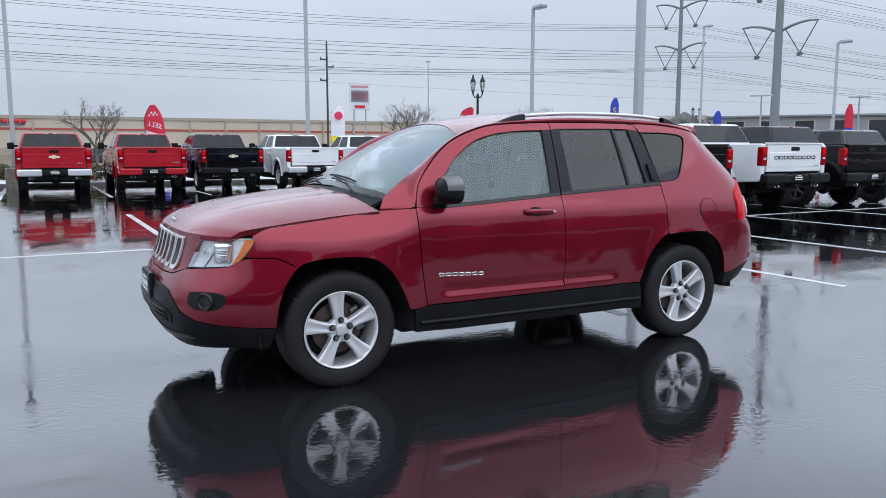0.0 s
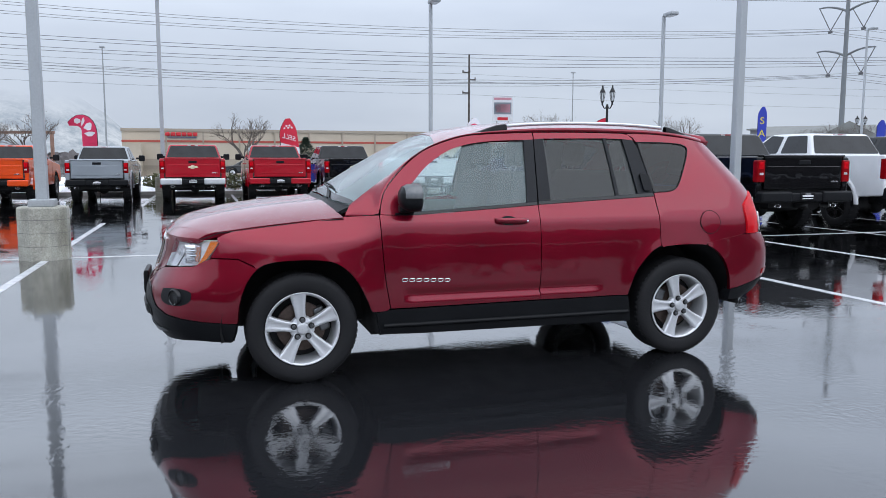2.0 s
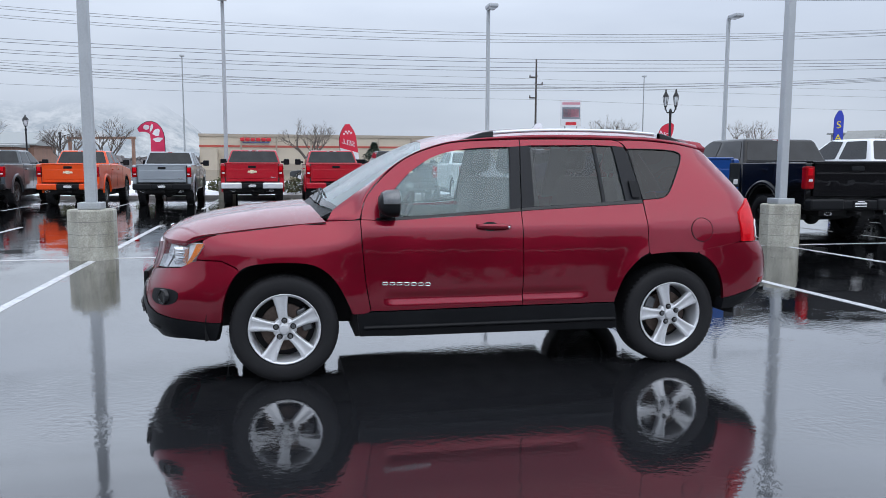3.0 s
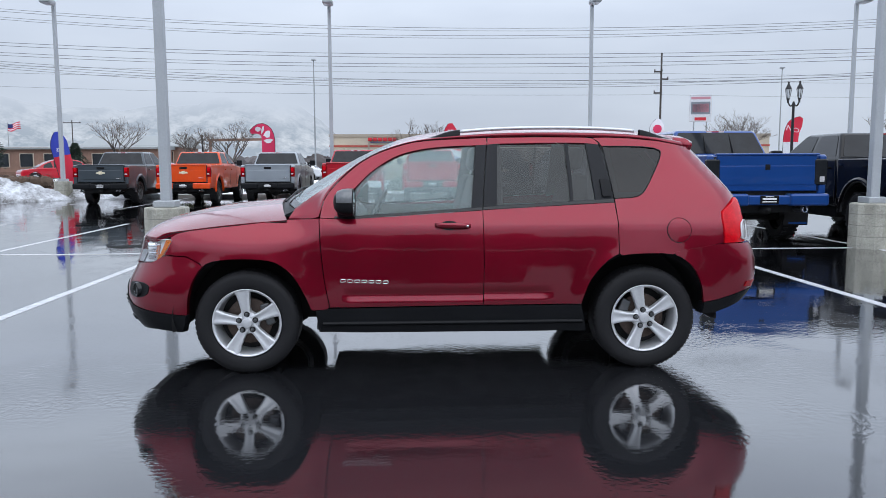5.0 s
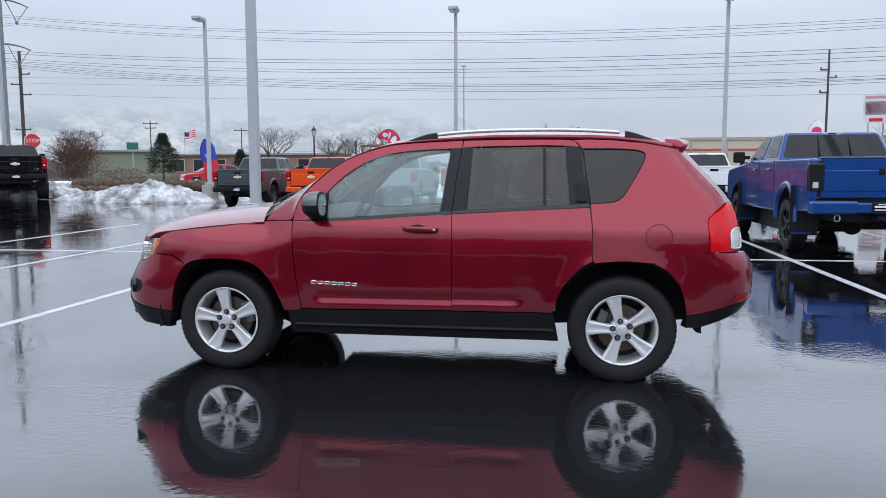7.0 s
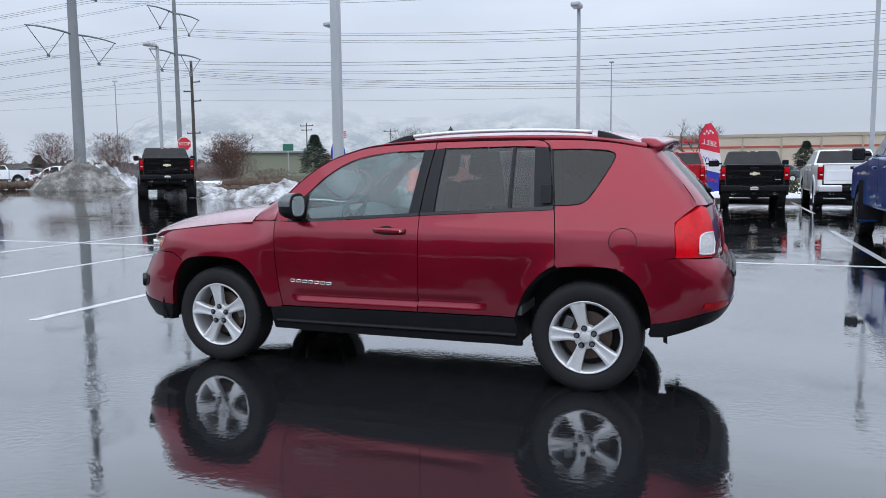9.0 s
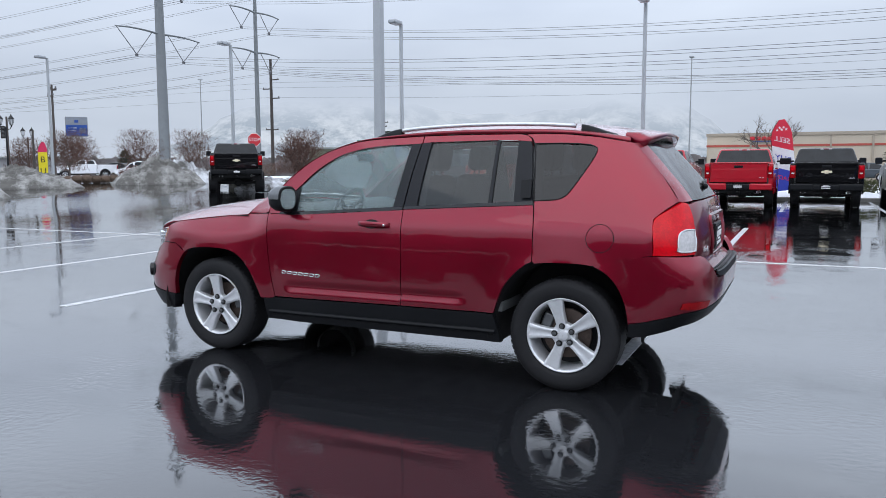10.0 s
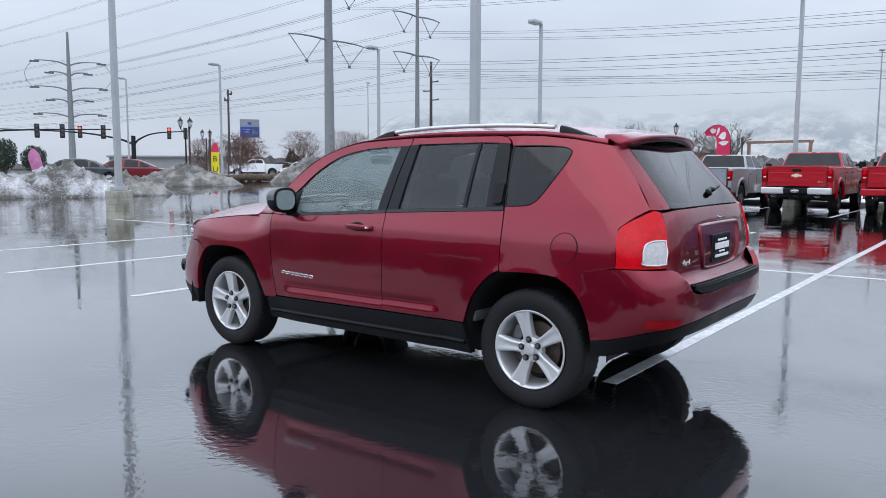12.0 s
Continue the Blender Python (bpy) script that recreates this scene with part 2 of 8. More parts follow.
M["glass_tint"] = glass("lightly_tinted_glass", (0.93, 0.97, 1.0), 0.28, fog=0.05, gloss=0.9, bead=0.0)
M["glass_dark"] = glass("privacy_glass", (0.9, 0.95, 1.0), 0.13, gloss=0.88, bead=0.02)
M["glass_rear"] = glass("rain_beaded_rear_glass", (0.9, 0.95, 1.0), 0.16, gloss=0.9, bead=0.28)
M["glass_lamp"] = glass("lamp_lens", (0.97, 0.98, 1.0), 0.95)
M["reflector"] = material("lamp_reflector", (0.90, 0.91, 0.92), 0.25, 0.1, vary=0.12, scale=25)
M["amber"] = material("amber_lens", (0.85, 0.22, 0.01), 0.14, vary=0.15, scale=40)
M["lens_red"] = material("red_lamp_lens", (0.56, 0.003, 0.010), 0.10, spec=0.3, vary=0.2, scale=22, fine=90)
M["lens_deep"] = material("dark_red_lamp_lens", (0.24, 0.002, 0.005), 0.12, spec=0.35, vary=0.25, scale=18, fine=60)
M["lens_white"] = material("white_lamp_lens", (0.52, 0.51, 0.52), 0.12, coat=1.0, vary=0.1, scale=60)
M["white"] = material("white_print", (0.75, 0.75, 0.76), 0.4)
M["mirror"] = material("mirror_glass", (0.85, 0.87, 0.88), 0.02, 1.0, vary=0.01)


# ---- shared builders ----
def broad_normals(me):
    """Shades each corner mainly by its largest faces, so that flat sheets with rounded edges stay flat."""
    n_v, n_p, n_l = len(me.vertices), len(me.polygons), len(me.loops)
    if not n_p or n_l > 40000:
        return
    area, normal, count, vert = np.zeros(n_p), np.zeros(n_p * 3), np.zeros(n_p, int), np.zeros(n_l, int)
    me.polygons.foreach_get("area", area)
    me.polygons.foreach_get("normal", normal)
    me.polygons.foreach_get("loop_total", count)
    me.loops.foreach_get("vertex_index", vert)
    each = np.repeat(normal.reshape(-1, 3) * area[:, None], count, axis=0)
    total = np.zeros((n_v, 3))
    np.add.at(total, vert, each)
    size = np.linalg.norm(total, axis=1)
    if size.min() < 1e-12:
        return
    me.normals_split_custom_set_from_vertices((total / size[:, None]).tolist())


def put(name, bm, mat, parent=None, label="", smooth=True):
    me = bpy.data.meshes.new(name)
    bm.to_mesh(me)
    bm.free()
    if smooth:
        me.polygons.foreach_set("use_smooth", [True] * len(me.polygons))
        broad_normals(me)
    for one in (mat if isinstance(mat, (list, tuple)) else [mat]):
        me.materials.append(one)
    ob = new(name, me)
    if parent is not None:
        ob.parent = parent
    if label:
        tagged(ob, label)
    return ob


def part(name, bm, mat, parent, label="", smooth=True):
    return put(name, bm, mat, parent, label, smooth)


def empty(name, m=None):
    ob = new(name)
    ob.empty_display_size = 0.2
    if m is not None:
        ob.matrix_basis = m
    return ob


def spline(points):
    """A natural cubic through the points, straight on beyond the ends."""
    xs, ys = np.array([p[0] for p in points], float), np.array([p[1] for p in points], float)
    n, h = len(xs), np.diff(xs)
    A, r = np.eye(n), np.zeros(n)
    for i in range(1, n - 1):
        A[i, i - 1], A[i, i], A[i, i + 1] = h[i - 1], 2 * (h[i - 1] + h[i]), h[i]
        r[i] = 6 * ((ys[i + 1] - ys[i]) / h[i] - (ys[i] - ys[i - 1]) / h[i - 1])
    s = np.linalg.solve(A, r)

    def f(x):
        x = min(max(x, xs[0]), xs[-1])
        i = min(max(int(np.searchsorted(xs, x)) - 1, 0), n - 2)
        a, b = (xs[i + 1] - x) / h[i], (x - xs[i]) / h[i]
        return float(a * ys[i] + b * ys[i + 1] + ((a ** 3 - a) * s[i] + (b ** 3 - b) * s[i + 1]) * h[i] ** 2 / 6)
    return f


def ss(t):
    t = min(max(t, 0.0), 1.0)
    return t * t * (3 - 2 * t)


def curve_through(pts, k=5):
    """A rounded line through the points (Catmull-Rom), both ends kept."""
    p = [np.array(q, float) for q in pts]
    p = [2 * p[0] - p[1]] + p + [2 * p[-1] - p[-2]]
    out = []
    for i in range(1, len(p) - 2):
        for j in range(k):
            t = j / k
            out.append(tuple(0.5 * (2 * p[i] + (p[i + 1] - p[i - 1]) * t + (2 * p[i - 1] - 5 * p[i] + 4 * p[i + 1] - p[i + 2]) * t * t + (3 * p[i] - p[i - 1] - 3 * p[i + 1] + p[i + 2]) * t ** 3)))
    out.append(tuple(p[-2]))
    return out


def panel(outline, place, step=0.06, flange=0.02, bm=None):
    """A sheet cut to an outline in (u, v), laid on the surface place(u, v, depth), with its edge turned inwards."""
    flat = bmesh.new()
    vs = []
    for q in outline:
        if not vs or (abs(q[0] - vs[-1].co.x) + abs(q[1] - vs[-1].co.y)) > 1e-5:
            vs.append(flat.verts.new((q[0], q[1], 0)))
    flat.faces.new(vs)
    for axis in (0, 1):
        lo, hi = min(v.co[axis] for v in flat.verts), max(v.co[axis] for v in flat.verts)
        n = max(1, int((hi - lo) / step))
        for i in range(1, n):
            co, no = [0, 0, 0], [0, 0, 0]
            co[axis], no[axis] = lo + (hi - lo) * i / n, 1
            bmesh.ops.bisect_plane(flat, geom=flat.verts[:] + flat.edges[:] + flat.faces[:], dist=1e-6, plane_co=co, plane_no=no)
    bmesh.ops.triangulate(flat, faces=[f for f in flat.faces if len(f.verts) > 4])
    flat.verts.index_update()
    bm = bm or bmesh.new()
    top = [bm.verts.new(place(v.co.x, v.co.y, 0.0)) for v in flat.verts]
    faces = []
    for f in flat.faces:
        try:
            faces.append(bm.faces.new([top[v.index] for v in f.verts]))
        except ValueError:
            pass
    score = 0.0
    bm.normal_update()
    for f, g in zip(list(flat.faces)[:40], faces[:40]):
        c = f.calc_center_median()
        score += g.normal.dot(Vector(place(c.x, c.y, 0.0)) - Vector(place(c.x, c.y, 0.01)))
    if score < 0:
        bmesh.ops.reverse_faces(bm, faces=faces)
    if flange:
        for e in flat.edges:
            if len(e.link_faces) == 1:
                a, b = e.verts[0].co, e.verts[1].co
                q = [bm.verts.new(place(*w)) for w in ((a.x, a.y, 0.0), (b.x, b.y, 0.0), (b.x, b.y, flange), (a.x, a.y, flange))]
                bm.faces.new(q)
    flat.free()
    return bm


def box(bm, x0, x1, y0, y1, z0, z1, bevel=0.0, seg=2, m=None):
    r = bmesh.ops.create_cube(bm, size=1.0)
    vs = r["verts"]
    for v in vs:
        v.co = Vector(((x0 + x1) / 2 + v.co.x * (x1 - x0), (y0 + y1) / 2 + v.co.y * (y1 - y0), (z0 + z1) / 2 + v.co.z * (z1 - z0)))
    if bevel:
        es = list({e for v in vs for e in v.link_edges})
        r2 = bmesh.ops.bevel(bm, geom=es, offset=bevel, segments=seg, affect="EDGES", profile=0.5)
        vs = list({v for f in r2["faces"] for v in f.verts} | {v for v in vs if v.is_valid})
    if m is not None:
        bmesh.ops.transform(bm, matrix=m, verts=[v for v in vs if v.is_valid])
    return bm


def lathe(bm, profile, m=None, seg=32, close=False):
    """Turns (radius, height) points round the z axis."""
    rings = []
    for r, h in profile:
        rings.append([bm.verts.new(Vector((r * math.cos(2 * math.pi * i / seg), r * math.sin(2 * math.pi * i / seg), h))) for i in range(seg)])
    pairs = list(zip(rings, rings[1:])) + ([(rings[-1], rings[0])] if close else [])
    for a, b in pairs:
        for i in range(seg):
            bm.faces.new([a[i], a[(i + 1) % seg], b[(i + 1) % seg], b[i]])
    if m is not None:
        bmesh.ops.transform(bm, matrix=m, verts=[v for ring in rings for v in ring])
    return bm


def disc(bm, r, h, m=None, seg=24):
    vs = [bm.verts.new((r * math.cos(2 * math.pi * i / seg), r * math.sin(2 * math.pi * i / seg), h)) for i in range(seg)]
    bm.faces.new(vs)
    if m is not None:
        bmesh.ops.transform(bm, matrix=m, verts=vs)
    return bm


def tube(bm, pts, r, seg=8, r_end=None, caps=True):
    """A round bar along a line of points."""
    pts = [Vector(p) for p in pts]
    rings, prev = [], None
    for i, p in enumerate(pts):
        d = (pts[min(i + 1, len(pts) - 1)] - pts[max(i - 1, 0)]).normalized()
        side = d.cross(Vector((0, 0, 1)))
        if side.length < 1e-3:
            side = d.cross(Vector((1, 0, 0)))
        if prev is not None and side.dot(prev) < 0:
            side = -side
        prev = side.normalized()
        other = d.cross(prev)
        rr = r if r_end is None else r + (r_end - r) * i / (len(pts) - 1)
        rings.append([bm.verts.new(p + (prev * math.cos(2 * math.pi * j / seg) + other * math.sin(2 * math.pi * j / seg)) * rr) for j in range(seg)])
    for a, b in zip(rings, rings[1:]):
        for j in range(seg):
            bm.faces.new([a[j], a[(j + 1) % seg], b[(j + 1) % seg], b[j]])
    if caps:
        bm.faces.new(rings[0])
        bm.faces.new(rings[-1][::-1])
    return bm


def loft(bm, rows, closed=False):
    """A skin over rows of points."""
    grid = [[bm.verts.new(p) for p in row] for row in rows]
    for a, b in zip(grid, grid[1:]):
        n = len(a)
        for j in range(n if closed else n - 1):
            bm.faces.new([a[j], a[(j + 1) % n], b[(j + 1) % n], b[j]])
    return grid


def prism(bm, outline, x0, x1, bevel=0.0, seg=2):
    """An outline in (y, z) drawn out from x0 to x1."""
    a = [bm.verts.new((x0, y, z)) for y, z in outline]
    b = [bm.verts.new((x1, y, z)) for y, z in outline]
    n = len(a)
    faces = [bm.faces.new(a), bm.faces.new(b[::-1])]
    for i in range(n):
        faces.append(bm.faces.new([a[i], b[i], b[(i + 1) % n], a[(i + 1) % n]]))
    bmesh.ops.recalc_face_normals(bm, faces=faces)
    if bevel:
        es = {e for f in faces[:2] for e in f.edges}
        bmesh.ops.bevel(bm, geom=list(es), offset=bevel, segments=seg, affect="EDGES", profile=0.5)
    return bm


# ---- ground ----
bm = bmesh.new()


def rise(x):
    """The lot climbs a little towards the road."""
    return 0.30 * ss((-15.5 - x) / 11.0)


ground_x = [-2400, -600, -120, -60] + [-27.0 + 0.6 * k for k in range(21)] + [0, 60, 600, 2400]
loft(bm, [[Vector((x, y, rise(x))) for x in ground_x] for y in (-2400, -300, -60, 0, 60, 300, 2400)])
bmesh.ops.recalc_face_normals(bm, faces=bm.faces[:])
ground = tagged(put("ground", bm, M["asphalt"]), "black rain-wet asphalt with mirror-like pools", "ground", kind="structure")

for i, x in enumerate((-9.6, -6.78, -3.93, -1.06, 1.46, 4.32, 7.2, 10.12, 13.0, 15.9)):
    bm = bmesh.new()
    box(bm, x - 0.05, x + 0.05, 1.05 if x == -1.06 else -0.1, 12.5, -0.002, 0.003)
    tagged(put("parking_line", bm, M["line"], smooth=False), "worn white painted stall line on wet asphalt", "marking", "stall lines", "structure")
bm = bmesh.new()
box(bm, -16, 18, 6.17, 6.27, -0.002, 0.004)
tagged(put("parking_line", bm, M["line"], smooth=False), "long white painted line between two rows of stalls", "marking", "stall lines", "structure")
for x in (-14.7, -11.9, -9.2, -6.4, -3.6, -0.8, 1.95, 4.65, 7.4):
    bm = bmesh.new()
    box(bm, x - 0.05, x + 0.05, 19.0, 26.2, -0.002, 0.003)
    tagged(put("parking_line", bm, M["line"], smooth=False), "worn white painted stall line on wet asphalt", "marking", "stall lines", "structure")

# ---- the red SUV: its skin as smooth functions ----
w_side = spline([(0.22, 0.845), (0.38, 0.878), (0.52, 0.893), (0.66, 0.897), (0.80, 0.897), (0.92, 0.888), (0.98, 0.876), (1.03, 0.857), (1.10, 0.832), (1.21, 0.787), (1.35, 0.722), (1.45, 0.672), (1.53, 0.628), (1.62, 0.575)])
x_nose = spline([(0.22, -2.10), (0.30, -2.17), (0.38, -2.215), (0.47, -2.235), (0.58, -2.225), (0.66, -2.185), (0.74, -2.145), (0.85, -2.115), (0.93, -2.10), (1.1, -2.10)])
x_tail = spline([(0.25, 1.93), (0.34, 2.03), (0.44, 2.13), (0.52, 2.185), (0.62, 2.205), (0.70, 2.19), (0.76, 2.10), (0.85, 2.085), (1.0, 2.075), (1.12, 2.05), (1.30, 1.915), (1.46, 1.775), (1.6, 1.655)])
AF, NF, AR, NR = 0.75, 3.2, 0.42, 4.0
HUBS = (-1.317, 1.317)


def flare(x, z):
    f = 0.0
    for h in HUBS:
        r = math.hypot(x - h, z - 0.34)
        f += 0.013 * math.exp(-((r - 0.44) / 0.07) ** 2)
    return f


def half_width(x, z):
    w = w_side(z)
    a, b = x_nose(z) + AF, x_tail(z) - AR
    if x < a:
        w *= max(0.0, 1 - min(1.0, (a - x) / AF) ** NF) ** (1 / NF)
    elif x > b:
        w *= max(0.0, 1 - min(1.0, (x - b) / AR) ** NR) ** (1 / NR)
    w -= 0.062 * ss((z - 0.87) / 0.13) * ss((-0.80 - x) / 0.25)
    # pressed crease low on the doors
    w += (0.017 * ss((0.506 - z) / 0.014) - 0.010 * ss((0.575 - z) / 0.065)) * ss((x + 0.70) / 0.06) * ss((0.72 - x) / 0.10)
    return w + flare(x, z)


def side(sign, out=0.0):
    return lambda x, z, d: Vector((x, sign * (half_width(x, z) - d + out), z))


def arc_table(a, w, n):
    th = np.linspace(0, math.pi / 2, 3000)
    x, y = a * (1 - np.cos(th) ** (2 / n)), w * np.sin(th) ** (2 / n)
    s = np.concatenate([[0], np.cumsum(np.hypot(np.diff(x), np.diff(y)))])
    return th, s


TH_F, S_F = arc_table(AF, 0.89, NF)
TH_R, S_R = arc_table(AR, 0.89, NR)


def front(out=0.0):
    """Places points by the way s round the nose from the middle, and the height."""
    def place(s, z, d):
        sg, t = (1 if s >= 0 else -1), abs(s)
        xn, w = x_nose(z), w_side(z)
        if t <= S_F[-1]:
            th = float(np.interp(t, S_F, TH_F))
            x, y = xn + AF - (AF + out - d) * math.cos(th) ** (2 / NF), (w + out - d) * math.sin(th) ** (2 / NF)
        else:
            x, y = xn + AF + t - S_F[-1], w + out - d
        return Vector((x, sg * (y + flare(x, z) * (t > 0.8)), z))
    return place


x_bump = spline([(0.30, 1.95), (0.37, 2.02), (0.44, 2.085), (0.52, 2.145), (0.60, 2.172), (0.70, 2.172), (0.78, 2.155), (0.84, 2.12), (0.9, 2.08)])


def rear(out=0.0, prof=None):
    prof = prof or x_tail

    def place(s, z, d):
        sg, t = (1 if s >= 0 else -1), abs(s)
        xt, w = prof(z), w_side(z)
        if t <= S_R[-1]:
            th = float(np.interp(t, S_R, TH_R))
            x, y = xt - AR + (AR + out - d) * math.cos(th) ** (2 / NR), (w + out - d) * math.sin(th) ** (2 / NR)
        else:
            x, y = xt - AR - (t - S_R[-1]), w + out - d
        return Vector((x, sg * (y + flare(x, z) * (t > 0.7)), z))
    return place


def s_front(x=None, y=None, z=0.75):
    if y is not None:
        return float(np.interp(math.asin(min(1.0, abs(y) / w_side(z)) ** (NF / 2)), TH_F, S_F))
    c = (x_nose(z) + AF - x) / AF
    return S_F[-1] - c * AF if c < 0 else float(np.interp(math.acos(min(1.0, c) ** (NF / 2)), TH_F, S_F))


def s_rear(x=None, y=None, z=0.75):
    if y is not None:
        return float(np.interp(math.asin(min(1.0, abs(y) / w_side(z)) ** (NR / 2)), TH_R, S_R))
    c = (x - x_tail(z) + AR) / AR
    return S_R[-1] - c * AR if c < 0 else float(np.interp(math.acos(min(1.0, c) ** (NR / 2)), TH_R, S_R))


def fx(x, z):
    return (s_front(x=x, z=z), z)


def fy(y, z):
    return (s_front(y=y, z=z), z)


def rx(x, z):
    return (s_rear(x=x, z=z), z)


def bx(x, z):
    c = (x - x_bump(z) + AR) / AR
    return (S_R[-1] - c * AR if c < 0 else float(np.interp(math.acos(min(1.0, c) ** (NR / 2)), TH_R, S_R)), z)


def ry(y, z):
    return (s_rear(y=y, z=z), z)


def both(half):
    """Closes a half outline that runs from the middle to the middle with its mirror image."""
    return half + [(-s, z) for s, z in half[::-1] if s > 1e-4]


z_mid = spline([(-1.22, 1.075), (-1.12, 1.135), (-1.0, 1.205), (-0.835, 1.303), (-0.678, 1.393), (-0.523, 1.472), (-0.40, 1.525), (-0.25, 1.570), (-0.05, 1.605), (0.3, 1.638), (0.7, 1.648), (1.1, 1.640), (1.4, 1.615), (1.66, 1.575)])


def top(out=0.0):
    def place(x, y, d):
        drop = 0.078 * (abs(y) / 0.62) ** 2.2
        return Vector((x, y, z_mid(x) - drop - d + out))
    return place


def nose_x(y, z=0.9):
    return x_nose(z) + AF - AF * max(0.0, 1 - (abs(y) / w_side(z)) ** NF) ** (1 / NF)


hood_z = spline([(0, 0.893), (0.04, 0.930), (0.12, 0.977), (0.3, 1.033), (0.5, 1.068), (0.75, 1.098), (1.0, 1.118)])
hood_c = spline([(0, 0.008), (0.12, 0.058), (0.4, 0.104), (1.0, 0.117)])


def hood_place(q, y, d):
    x0, x1 = nose_x(y), -1.17 + 0.115 * (y / 0.8) ** 2
    ridge = 0.012 * (ss((abs(y) - 0.34) / 0.12) - 1) * ss(q / 0.3)
    return Vector((x0 + (x1 - x0) * q, y, hood_z(q) + ridge + 0.012 - hood_c(q) * (abs(y) / 0.8) ** 2.3 - d))


suv = tagged(empty("suv", pose(0, 0, 0)), "cherry red compact SUV with silver alloy wheels on wet asphalt", "car")
RED, BLK = M["red"], M["plastic"]

# hood
edge = [(q, 0.772 + 0.04 * q) for q in np.linspace(0, 1, 9)]
outline = edge + [(1.0, y) for y in np.linspace(0.74, -0.74, 13)] + [(q, -y) for q, y in edge[::-1]] + [(0.0, y) for y in np.linspace(-0.72, 0.72, 17)]
part("hood", panel(outline, hood_place, 0.05, 0.03), RED, suv)

# thin dark tubes paint the shaded gap between hood and fender
for sg in (-1, 1):
    bm = bmesh.new()
    tube(bm, [hood_place(q, sg * (y + 0.004), 0.007) for q, y in edge], 0.003, 5)
    part("hood_gap", bm, M["dark"], suv)

ARCH_F = curve_through([(-1.700, 0.405), (-1.686, 0.517), (-1.648, 0.629), (-1.584, 0.718), (-1.507, 0.754), (-1.361, 0.766), (-1.181, 0.757), (-1.076, 0.717), (-0.988, 0.626), (-0.920, 0.495), (-0.890, 0.415)], 4)
ARCH_R = curve_through([(0.885, 0.437), (0.937, 0.579), (1.008, 0.676), (1.099, 0.752), (1.207, 0.777), (1.424, 0.780), (1.533, 0.757), (1.624, 0.686), (1.682, 0.575), (1.708, 0.444)], 4)
CUT = curve_through([(-1.80, 0.9), (-1.740, 0.929), (-1.646, 0.946), (-1.358, 0.976), (-1.045, 1.010)], 3)
DOOR_F_FRONT = curve_through([(-0.833, 1.022), (-0.824, 0.844), (-0.804, 0.625), (-0.772, 0.440)], 4)
DOOR_TOP = curve_through([(-0.829, 1.026), (-0.817, 1.093), (-0.777, 1.182), (-0.648, 1.316), (-0.504, 1.418), (-0.319, 1.488), (-0.133, 1.524), (0.276, 1.545)], 4)
GLASS_TOP = curve_through([(-0.662, 1.160), (-0.602, 1.215), (-0.5, 1.315), (-0.355, 1.408), (-0.207, 1.455), (-0.021, 1.480), (0.198, 1.489)], 4)

